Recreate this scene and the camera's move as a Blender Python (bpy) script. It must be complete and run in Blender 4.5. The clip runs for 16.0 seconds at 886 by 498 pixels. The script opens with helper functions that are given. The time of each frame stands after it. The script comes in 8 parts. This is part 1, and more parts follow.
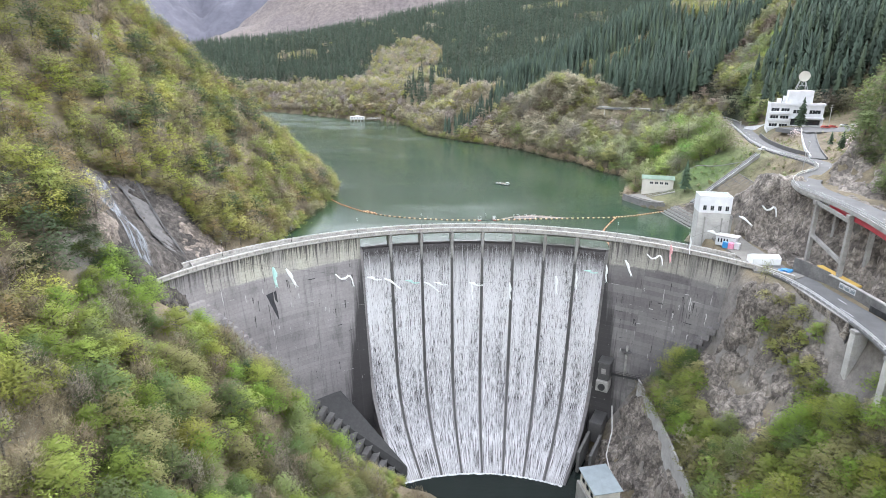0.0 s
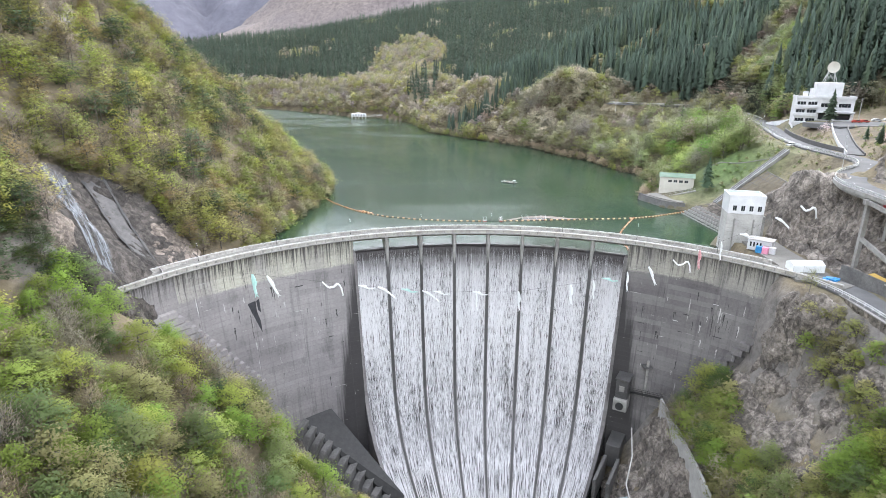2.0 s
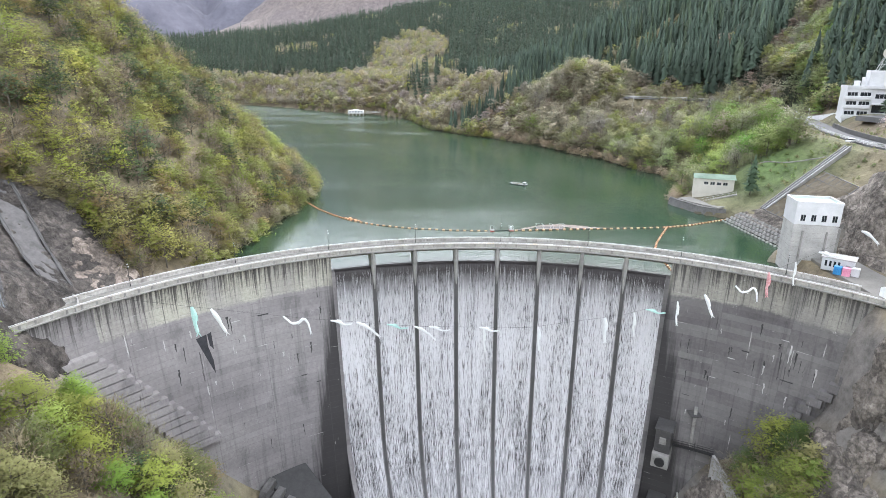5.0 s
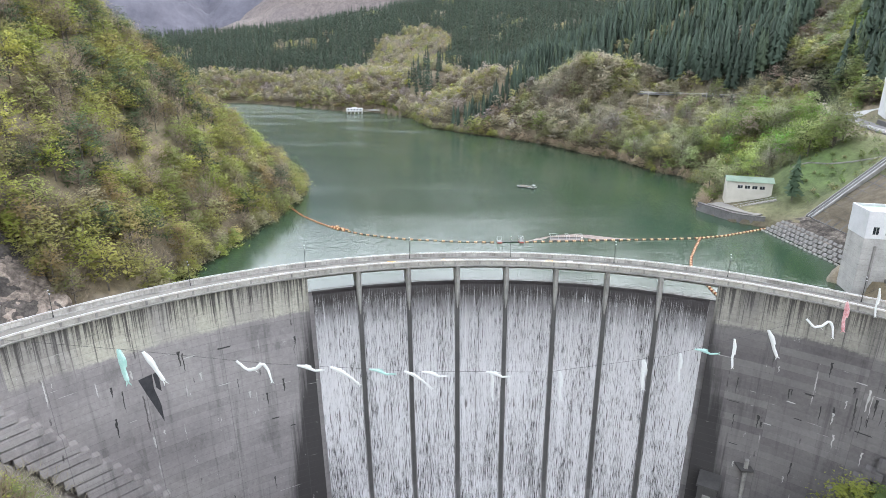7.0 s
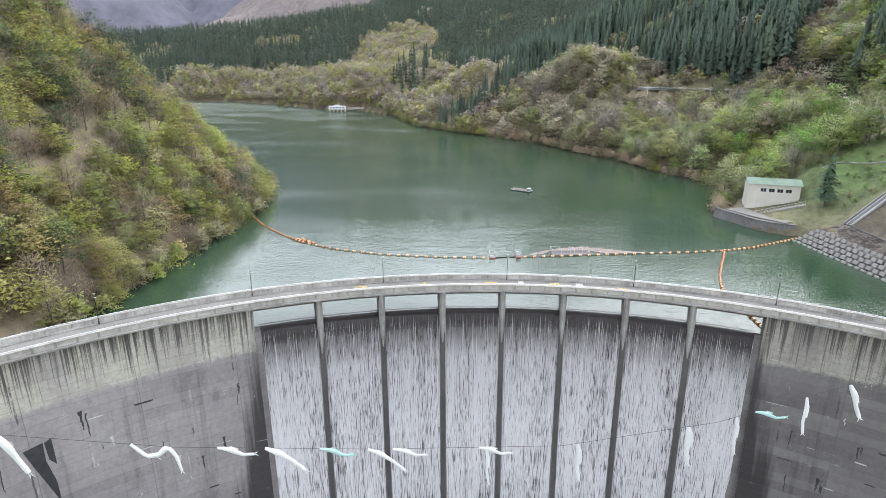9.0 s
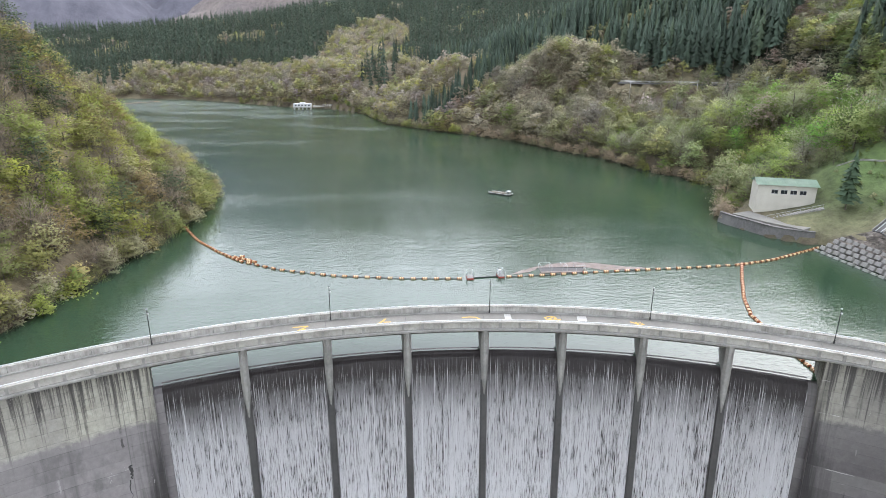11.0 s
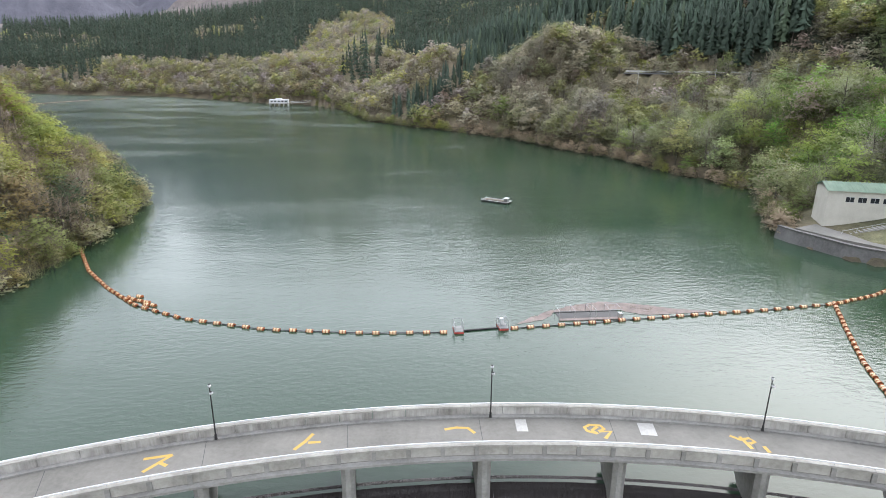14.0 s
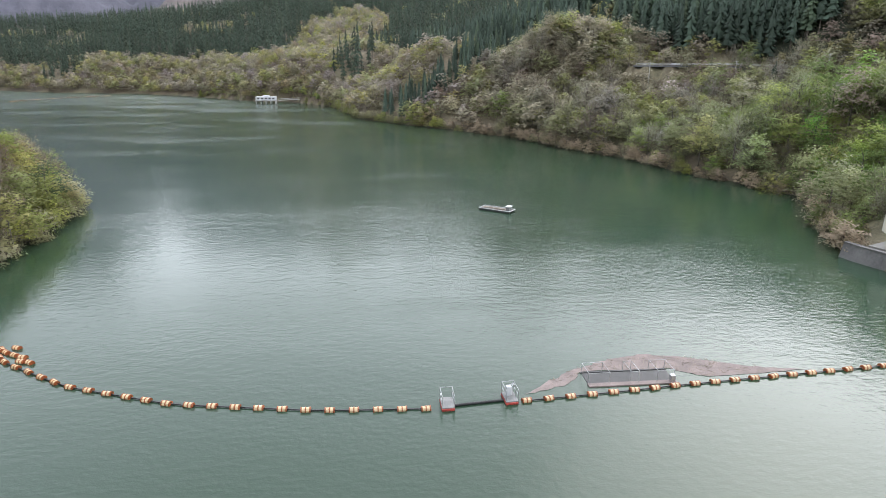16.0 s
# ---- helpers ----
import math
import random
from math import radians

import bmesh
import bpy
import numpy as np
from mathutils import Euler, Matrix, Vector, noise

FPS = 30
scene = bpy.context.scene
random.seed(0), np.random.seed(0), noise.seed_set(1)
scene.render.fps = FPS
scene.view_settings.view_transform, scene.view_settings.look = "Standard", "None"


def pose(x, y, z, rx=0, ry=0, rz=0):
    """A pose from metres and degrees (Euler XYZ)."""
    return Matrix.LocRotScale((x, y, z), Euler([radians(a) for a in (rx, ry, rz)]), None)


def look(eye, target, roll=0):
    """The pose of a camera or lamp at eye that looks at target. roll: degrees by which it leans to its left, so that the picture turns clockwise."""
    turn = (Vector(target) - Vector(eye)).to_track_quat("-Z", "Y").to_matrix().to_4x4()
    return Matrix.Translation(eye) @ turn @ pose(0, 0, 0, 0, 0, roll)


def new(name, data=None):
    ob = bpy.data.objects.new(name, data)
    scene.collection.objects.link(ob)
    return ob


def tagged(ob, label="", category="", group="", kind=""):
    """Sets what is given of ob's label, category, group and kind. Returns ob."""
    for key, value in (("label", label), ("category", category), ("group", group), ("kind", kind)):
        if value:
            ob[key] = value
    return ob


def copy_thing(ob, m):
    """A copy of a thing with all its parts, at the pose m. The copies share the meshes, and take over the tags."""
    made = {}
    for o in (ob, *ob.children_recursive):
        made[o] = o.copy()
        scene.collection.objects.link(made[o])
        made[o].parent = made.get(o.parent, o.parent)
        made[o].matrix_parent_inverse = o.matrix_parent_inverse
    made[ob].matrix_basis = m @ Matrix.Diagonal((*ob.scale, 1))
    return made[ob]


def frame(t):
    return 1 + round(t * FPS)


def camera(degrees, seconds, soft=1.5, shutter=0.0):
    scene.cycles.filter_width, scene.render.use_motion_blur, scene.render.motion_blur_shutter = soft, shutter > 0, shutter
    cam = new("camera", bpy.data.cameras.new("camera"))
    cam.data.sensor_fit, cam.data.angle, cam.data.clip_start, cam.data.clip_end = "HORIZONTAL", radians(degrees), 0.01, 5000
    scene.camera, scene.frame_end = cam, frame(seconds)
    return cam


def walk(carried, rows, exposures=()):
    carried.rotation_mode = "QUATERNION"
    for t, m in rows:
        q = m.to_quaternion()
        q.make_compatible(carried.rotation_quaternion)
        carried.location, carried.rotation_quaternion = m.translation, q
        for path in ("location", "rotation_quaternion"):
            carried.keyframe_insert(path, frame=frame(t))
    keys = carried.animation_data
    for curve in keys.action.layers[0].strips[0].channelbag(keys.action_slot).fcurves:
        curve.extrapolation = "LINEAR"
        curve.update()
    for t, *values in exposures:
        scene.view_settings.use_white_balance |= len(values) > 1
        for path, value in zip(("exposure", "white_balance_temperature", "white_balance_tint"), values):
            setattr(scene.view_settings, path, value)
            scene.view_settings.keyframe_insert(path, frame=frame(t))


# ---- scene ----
cam = camera(74.7, 16.0, 0.9)
PATH = [
    (0.0, 0.0, -0.0, 61.27, -0.6, -17.41, 0.44),
    (0.5, 0.34, 4.16, 60.09, -0.35, -17.41, 0.44),
    (1.0, 0.63, 8.68, 58.97, -0.29, -17.42, 0.44),
    (1.5, 0.88, 13.5, 57.89, -0.21, -17.43, 0.44),
    (2.0, 1.09, 18.61, 56.85, -0.15, -17.43, 0.44),
    (2.5, 1.27, 23.95, 55.85, -0.09, -17.44, 0.44),
    (3.0, 1.44, 29.5, 54.87, -0.04, -17.45, 0.44),
    (3.5, 1.6, 35.24, 53.92, 0.0, -17.45, 0.44),
    (4.0, 1.75, 41.12, 52.99, 0.08, -17.46, 0.43),
    (4.2, 1.81, 43.51, 52.62, 0.08, -17.46, 0.43),
    (6.5, 2.65, 71.91, 48.5, 0.35, -17.49, 0.43),
    (7.0, 2.88, 78.2, 47.62, 0.41, -17.5, 0.43),
    (7.1, 2.94, 79.46, 47.44, 0.36, -17.5, 0.43),
    (7.4, 3.1, 83.23, 46.91, -0.2, -17.5, 0.43),
    (7.5, 3.15, 84.49, 46.74, -0.25, -17.5, 0.43),
    (8.0, 3.45, 90.77, 45.85, -0.36, -17.51, 0.43),
    (8.5, 3.79, 97.04, 44.96, -0.4, -17.52, 0.42),
    (9.0, 4.16, 103.27, 44.06, -0.71, -17.52, 0.42),
    (9.2, 4.32, 105.75, 43.71, -0.88, -17.53, 0.42),
    (11.5, 6.61, 133.8, 39.54, -3.72, -17.56, 0.42),
    (12.0, 7.22, 139.77, 38.63, -3.85, -17.56, 0.42),
    (12.5, 7.87, 145.71, 37.73, -3.97, -17.57, 0.42),
    (13.0, 8.55, 151.61, 36.83, -4.11, -17.58, 0.41),
    (13.5, 9.27, 157.48, 35.93, -4.21, -17.58, 0.41),
    (14.0, 10.02, 163.34, 35.05, -4.31, -17.59, 0.41),
    (14.5, 10.79, 169.2, 34.18, -4.43, -17.6, 0.41),
    (15.0, 11.59, 175.07, 33.33, -4.49, -17.6, 0.41),
    (15.5, 12.41, 180.97, 32.5, -4.5, -17.61, 0.41),
    (16.0, 13.24, 186.92, 31.7, -4.57, -17.62, 0.41),
]
walk(cam, [(t, pose(x, y, z, 90 + pitch, 0, yaw) @ pose(0, 0, 0, 0, 0, roll)) for t, x, y, z, yaw, pitch, roll in PATH], [(0.0, 3.12, 6650, 10), (6.0, 2.92, 6650, 10), (9.0, 2.76, 6650, 10), (13.0, 2.56, 6650, 10), (16.0, 2.42, 6650, 10)])

# ---- sky and sun ----
SUN_AZ, SUN_EL = 43.0, 43.0   # degrees to the right of +y, and above the horizon
world = bpy.data.worlds.new("overcast_sky")
scene.world = world
world.use_nodes = True
wn = world.node_tree
wn.nodes.clear()
w_out = wn.nodes.new("ShaderNodeOutputWorld")
w_bg = wn.nodes.new("ShaderNodeBackground")
w_sky = wn.nodes.new("ShaderNodeTexSky")
w_hsv = wn.nodes.new("ShaderNodeHueSaturation")
w_sky.sky_type = "NISHITA"
w_sky.sun_disc = False
w_sky.sun_elevation = radians(SUN_EL)
w_sky.sun_rotation = radians(SUN_AZ)
w_sky.dust_density = 0.5
w_sky.air_density = 1.0
w_hsv.inputs["Saturation"].default_value = 0.32
w_bg.inputs["Strength"].default_value = 0.15
wn.links.new(w_sky.outputs[0], w_hsv.inputs["Color"])
wn.links.new(w_hsv.outputs[0], w_bg.inputs["Color"])
wn.links.new(w_bg.outputs[0], w_out.inputs["Surface"])
sun_data = bpy.data.lights.new("sun", "SUN")
sun_data.energy, sun_data.angle, sun_data.color = 0.12, radians(40), (1.0, 0.98, 0.95)
sun = new("sun", sun_data)
sun.matrix_world = look((300 * math.sin(radians(SUN_AZ)), 300 * math.cos(radians(SUN_AZ)), 300 * math.tan(radians(SUN_EL))), (0, 0, 0))


# ---- materials ----
def nodes_of(name):
    m = bpy.data.materials.new(name)
    m.use_nodes = True
    nt = m.node_tree
    return m, nt, nt.nodes["Principled BSDF"]


def add(nt, kind, **values):
    n = nt.nodes.new(kind)
    for k, v in values.items():
        n.inputs[k].default_value = v
    return n


def noise_tex(nt, vec, scale, detail=5.0, rough=0.6):
    n = add(nt, "ShaderNodeTexNoise", Scale=scale, Detail=detail, Roughness=rough)
    nt.links.new(vec, n.inputs["Vector"])
    return n.outputs["Fac"]


def mapped(nt, vec, sx, sy, sz):
    n = nt.nodes.new("ShaderNodeMapping")
    n.inputs["Scale"].default_value = (sx, sy, sz)
    nt.links.new(vec, n.inputs["Vector"])
    return n.outputs["Vector"]


def ramp(nt, fac, stops):
    n = nt.nodes.new("ShaderNodeValToRGB")
    e = n.color_ramp.elements
    while len(e) < len(stops):
        e.new(0.5)
    for el, (p, c) in zip(e, stops):
        el.position = p
        el.color = (*c, 1) if len(c) == 3 else c
    nt.links.new(fac, n.inputs["Fac"])
    return n.outputs["Color"]


def grey(v):
    return (v, v, v)


def mix(nt, fac, a, b, mode="MIX"):
    n = nt.nodes.new("ShaderNodeMix")
    n.data_type, n.blend_type = "RGBA", mode
    for sock, val in ((n.inputs[0], fac), (n.inputs[6], a), (n.inputs[7], b)):
        if isinstance(val, (int, float)):
            sock.default_value = val
        elif isinstance(val, tuple):
            sock.default_value = (*val, 1)
        else:
            nt.links.new(val, sock)
    return n.outputs[2]


def calc(nt, op, a, b=0.0, clamp=False):
    n = nt.nodes.new("ShaderNodeMath")
    n.operation, n.use_clamp = op, clamp
    for sock, val in ((n.inputs[0], a), (n.inputs[1], b)):
        if isinstance(val, (int, float)):
            sock.default_value = val
        else:
            nt.links.new(val, sock)
    return n.outputs[0]


def bump(nt, bsdf, height, strength, distance):
    n = add(nt, "ShaderNodeBump", Strength=strength, Distance=distance)
    nt.links.new(height, n.inputs["Height"])
    nt.links.new(n.outputs[0], bsdf.inputs["Normal"])


def surface(name, dark, light, big=0.15, small=3.0, rough=0.8, relief=0.02, metal=0.0, coords="Object", runs=1.0):
    """A weathered surface: two scales of tone, and fine relief."""
    m, nt, b = nodes_of(name)
    tc = nt.nodes.new("ShaderNodeTexCoord").outputs[coords]
    f1, f2 = noise_tex(nt, tc, big, 4), noise_tex(nt, mapped(nt, tc, 1, 1, runs), small, 6, 0.7)
    f = calc(nt, "ADD", calc(nt, "MULTIPLY", f1, 0.6), calc(nt, "MULTIPLY", f2, 0.4))
    nt.links.new(ramp(nt, f, [(0.32, dark), (0.68, light)]), b.inputs["Base Color"])
    b.inputs["Roughness"].default_value = rough
    b.inputs["Metallic"].default_value = metal
    if relief:
        bump(nt, b, f2, 0.6, relief)
    return m


def dam_concrete(name, pale_top):
    """Old mass concrete: lift lines, joints, dark runs from above, white lime, in metres along the face (U) and height (V)."""
    m, nt, b = nodes_of(name)
    uv = nt.nodes.new("ShaderNodeUVMap").outputs["UV"]
    sep = nt.nodes.new("ShaderNodeSeparateXYZ")
    nt.links.new(uv, sep.inputs[0])
    u, v = sep.outputs[0], sep.outputs[1]
    big = noise_tex(nt, mapped(nt, uv, 0.035, 0.05, 1), 1.0, 5)
    fine = noise_tex(nt, uv, 1.3, 8, 0.7)
    runs = noise_tex(nt, mapped(nt, uv, 0.75, 0.03, 1), 1.0, 6, 0.65)
    base = ramp(nt, calc(nt, "ADD", calc(nt, "MULTIPLY", big, 0.65), calc(nt, "MULTIPLY", fine, 0.35)),
                [(0.34, (0.135, 0.124, 0.125)), (0.5, (0.215, 0.200, 0.199)), (0.66, (0.310, 0.292, 0.284))])
    base = mix(nt, calc(nt, "MULTIPLY", ramp(nt, runs, [(0.54, grey(0)), (0.66, grey(1))]), 0.5), base, (0.075, 0.070, 0.071))
    blots = noise_tex(nt, mapped(nt, uv, 0.22, 0.09, 1), 1.0, 7, 0.7)
    base = mix(nt, calc(nt, "MULTIPLY", ramp(nt, blots, [(0.55, grey(0)), (0.64, grey(1))]), 0.45), base, (0.080, 0.075, 0.076))
    # the base tone drops to about half across the right wing
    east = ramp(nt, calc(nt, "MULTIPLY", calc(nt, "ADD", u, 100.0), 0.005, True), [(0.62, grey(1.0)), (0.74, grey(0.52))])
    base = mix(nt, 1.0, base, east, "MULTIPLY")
    # whole lifts differ a little in tone
    lift = calc(nt, "MULTIPLY", v, 1 / 1.5)
    cell = nt.nodes.new("ShaderNodeTexWhiteNoise")
    comb = nt.nodes.new("ShaderNodeCombineXYZ")
    nt.links.new(calc(nt, "FLOOR", lift), comb.inputs[1])
    nt.links.new(calc(nt, "FLOOR", calc(nt, "MULTIPLY", u, 1 / 15.0)), comb.inputs[0])
    nt.links.new(comb.outputs[0], cell.inputs["Vector"])
    base = mix(nt, calc(nt, "MULTIPLY", cell.outputs["Value"], 0.2), base, (0.36, 0.34, 0.33))
    if pale_top:
        edge = calc(nt, "ADD", v, calc(nt, "MULTIPLY", calc(nt, "SUBTRACT", big, 0.5), 3.0))
        edge = calc(nt, "ADD", edge, calc(nt, "MULTIPLY", calc(nt, "SUBTRACT", fine, 0.5), 1.6))
        clean = ramp(nt, calc(nt, "MULTIPLY", calc(nt, "ADD", edge, 8.0), 0.1, True), [(0.40, grey(0)), (0.47, grey(1))])
        patch = ramp(nt, noise_tex(nt, mapped(nt, uv, 0.06, 0.02, 1), 1.0, 2), [(0.42, grey(0.35)), (0.52, grey(1.0))])
        pale = ramp(nt, fine, [(0.3, (0.29, 0.278, 0.23)), (0.7, (0.44, 0.425, 0.36))])
        drip = noise_tex(nt, mapped(nt, uv, 1.15, 0.02, 1), 1.0, 6, 0.75)
        drip = calc(nt, "ADD", drip, calc(nt, "MULTIPLY", v, 0.014))
        streak = ramp(nt, drip, [(0.50, grey(0)), (0.60, grey(1))])
        pale = mix(nt, calc(nt, "MULTIPLY", streak, 0.9), pale, (0.062, 0.058, 0.055))
        west = ramp(nt, calc(nt, "MULTIPLY", calc(nt, "ADD", u, 60.0), 0.01, True), [(0.0, grey(1.0)), (0.9, grey(0.6))])
        clean = calc(nt, "MULTIPLY", clean, calc(nt, "GREATER_THAN", u, -95.0))      # the end block was cast later and stayed grey
        base = mix(nt, calc(nt, "MULTIPLY", calc(nt, "MULTIPLY", clean, patch), west), base, pale)
        top = ramp(nt, calc(nt, "MULTIPLY", calc(nt, "ADD", v, 10.0), 0.0667, True), [(0.12, grey(0)), (0.72, grey(1))])
        base = mix(nt, calc(nt, "MULTIPLY", calc(nt, "MULTIPLY", top, streak), 0.92), base, (0.062, 0.058, 0.055))
    if pale_top:
        # damp that spreads beside the spillway as the water falls
        for edge_u, sign in ((-41.45, -1), (47.04, 1)):
            off = calc(nt, "MULTIPLY", calc(nt, "SUBTRACT", u, edge_u), sign)
            reach = calc(nt, "ADD", calc(nt, "ADD", calc(nt, "MULTIPLY", v, -0.18), 1.6), calc(nt, "MULTIPLY", calc(nt, "SUBTRACT", runs, 0.5), 9.0))
            damp = ramp(nt, calc(nt, "MULTIPLY", calc(nt, "SUBTRACT", reach, off), 0.25, True), [(0.0, grey(0)), (0.7, grey(1))])
            damp = calc(nt, "MULTIPLY", damp, calc(nt, "GREATER_THAN", off, -0.5))
            base = mix(nt, calc(nt, "MULTIPLY", damp, 0.92), base, (0.024, 0.022, 0.022))
    line = calc(nt, "GREATER_THAN", calc(nt, "FRACT", lift), 0.94)
    joint = calc(nt, "GREATER_THAN", calc(nt, "FRACT", calc(nt, "MULTIPLY", u, 1 / 15.0)), 0.992)
    seam = calc(nt, "MAXIMUM", calc(nt, "MULTIPLY", line, ramp(nt, runs, [(0.40, grey(0.25)), (0.60, grey(1.0))])), joint)
    base = mix(nt, calc(nt, "MULTIPLY", seam, 0.45), base, (0.07, 0.066, 0.066))
    weep = calc(nt, "MULTIPLY", calc(nt, "GREATER_THAN", calc(nt, "FRACT", calc(nt, "MULTIPLY", calc(nt, "ADD", u, calc(nt, "MULTIPLY", fine, 0.5)), 1 / 7.5)), 0.975), ramp(nt, noise_tex(nt, mapped(nt, uv, 0.13, 0.1, 1), 1.0, 4), [(0.60, grey(0)), (0.68, grey(0.8))]))
    crackline = calc(nt, "FRACT", calc(nt, "MULTIPLY", calc(nt, "ADD", u, calc(nt, "MULTIPLY", fine, 0.7)), 1 / 7.5))
    crackline = calc(nt, "MULTIPLY", calc(nt, "GREATER_THAN", crackline, 0.94), calc(nt, "LESS_THAN", crackline, 0.972))
    crackline = calc(nt, "MULTIPLY", crackline, ramp(nt, noise_tex(nt, mapped(nt, uv, 0.15, 0.16, 1), 1.0, 4), [(0.56, grey(0)), (0.62, grey(0.75))]))
    base = mix(nt, crackline, base, (0.035, 0.032, 0.032))
    lime = ramp(nt, noise_tex(nt, mapped(nt, uv, 0.5, 0.16, 1), 1.0, 8, 0.78), [(0.645, grey(0)), (0.67, grey(1))])
    edge_line = calc(nt, "MULTIPLY", calc(nt, "GREATER_THAN", calc(nt, "FRACT", calc(nt, "ADD", lift, calc(nt, "MULTIPLY", fine, 0.12))), 0.93), ramp(nt, noise_tex(nt, mapped(nt, uv, 0.11, 0.35, 1), 1.0, 4, 0.7), [(0.615, grey(0)), (0.67, grey(0.55))]))
    weep = calc(nt, "MAXIMUM", weep, edge_line)
    base = mix(nt, calc(nt, "MAXIMUM", weep, calc(nt, "MULTIPLY", lime, 0.8)), base, (0.50, 0.485, 0.465))
    nt.links.new(base, b.inputs["Base Color"])
    b.inputs["Roughness"].default_value = 0.85
    bump(nt, b, calc(nt, "SUBTRACT", fine, calc(nt, "MULTIPLY", seam, 0.6)), 0.5, 0.08)
    return m


def falling_water(name="falling_water", dark=(0.036, 0.031, 0.031), white_=(0.65, 0.64, 0.652), film=0.22):
    """A thin sheet that tears into white threads as it falls; U across, V height in metres."""
    m, nt, b = nodes_of(name)
    uv = nt.nodes.new("ShaderNodeUVMap").outputs["UV"]
    sep = nt.nodes.new("ShaderNodeSeparateXYZ")
    nt.links.new(uv, sep.inputs[0])
    v = sep.outputs[1]
    threads = noise_tex(nt, mapped(nt, uv, 6.5, 0.05, 1), 1.0, 4, 0.75)
    dashes = noise_tex(nt, mapped(nt, uv, 5.6, 0.36, 1), 1.0, 5, 0.72)
    bands = noise_tex(nt, mapped(nt, uv, 0.30, 0.03, 1), 1.0, 3)
    depth = calc(nt, "MULTIPLY", v, -1 / 70.0, True)
    torn = ramp(nt, depth, [(0.03, grey(0)), (0.07, grey(0.30)), (0.13, grey(0.75)), (0.30, grey(1))])
    # threads at the lip give way to a white sheet pricked with dark dashes
    lip = calc(nt, "MULTIPLY", ramp(nt, threads, [(0.56, grey(0.0)), (0.60, grey(0.75)), (0.66, grey(1.0))]), ramp(nt, calc(nt, "ADD", depth, calc(nt, "MULTIPLY", bands, 0.03)), [(0.022, grey(0)), (0.045, grey(1))]))
    sheet = calc(nt, "ADD", calc(nt, "MULTIPLY", dashes, 0.70), calc(nt, "MULTIPLY", threads, 0.26))
    sheet = calc(nt, "ADD", sheet, calc(nt, "MULTIPLY", bands, 0.22))
    sheet = calc(nt, "SUBTRACT", sheet, calc(nt, "MULTIPLY", ramp(nt, depth, [(0.45, grey(0)), (1.0, grey(1))]), 0.07))
    white = ramp(nt, sheet, [(0.49, grey(0.02)), (0.54, grey(0.52)), (0.60, grey(1.0))])
    foam = mix(nt, torn, lip, white)
    # the last metres break up where the sheet meets the apron
    churn = ramp(nt, noise_tex(nt, mapped(nt, uv, 2.0, 0.42, 1), 1.0, 6, 0.75), [(0.41, grey(0.06)), (0.49, grey(0.6)), (0.58, grey(1.0))])
    foam = mix(nt, ramp(nt, depth, [(0.80, grey(0)), (0.93, grey(1))]), foam, churn)
    f = calc(nt, "ADD", dashes, threads)
    nt.links.new(mix(nt, foam, dark, white_), b.inputs["Base Color"])
    nt.links.new(mix(nt, foam, grey(film), grey(0.75)), b.inputs["Roughness"])
    bump(nt, b, f, 0.7, 0.35)
    return m


def lake_water(name="lake_water", deep=(0.020, 0.044, 0.022), pale=(0.030, 0.054, 0.037)):
    m, nt, b = nodes_of(name)
    tc = nt.nodes.new("ShaderNodeTexCoord").outputs["Object"]
    tone = noise_tex(nt, tc, 0.008, 3)
    nt.links.new(ramp(nt, tone, [(0.3, deep), (0.7, pale)]), b.inputs["Base Color"])
    wind = noise_tex(nt, mapped(nt, tc, 0.012, 0.03, 1), 1.0, 4)
    # the open upper reach catches more wind
    sep = nt.nodes.new("ShaderNodeSeparateXYZ")
    nt.links.new(tc, sep.inputs[0])
    reach = calc(nt, "MULTIPLY", calc(nt, "SUBTRACT", sep.outputs["Y"], 290.0), 0.0010, True)
    wind = calc(nt, "ADD", wind, reach)
    nt.links.new(ramp(nt, wind, [(0.42, grey(0.02)), (0.62, grey(0.06)), (0.95, grey(0.22))]), b.inputs["Roughness"])
    b.inputs["IOR"].default_value = 1.33
    waves = calc(nt, "ADD", calc(nt, "MULTIPLY", noise_tex(nt, mapped(nt, tc, 0.75, 1.25, 1), 1.0, 4, 0.62), 1.3), calc(nt, "MULTIPLY", noise_tex(nt, mapped(nt, tc, 0.12, 0.2, 1), 1.0, 3), 1.0))
    # calm lanes lie between the ruffled reaches
    ruffle = calc(nt, "MULTIPLY", ramp(nt, wind, [(0.36, grey(0.175)), (0.60, grey(0.3)), (0.80, grey(0.55)), (1.0, grey(1.0))]), 1.6)
    bump(nt, b, calc(nt, "MULTIPLY", waves, ruffle), 0.42, 0.2)
    return m


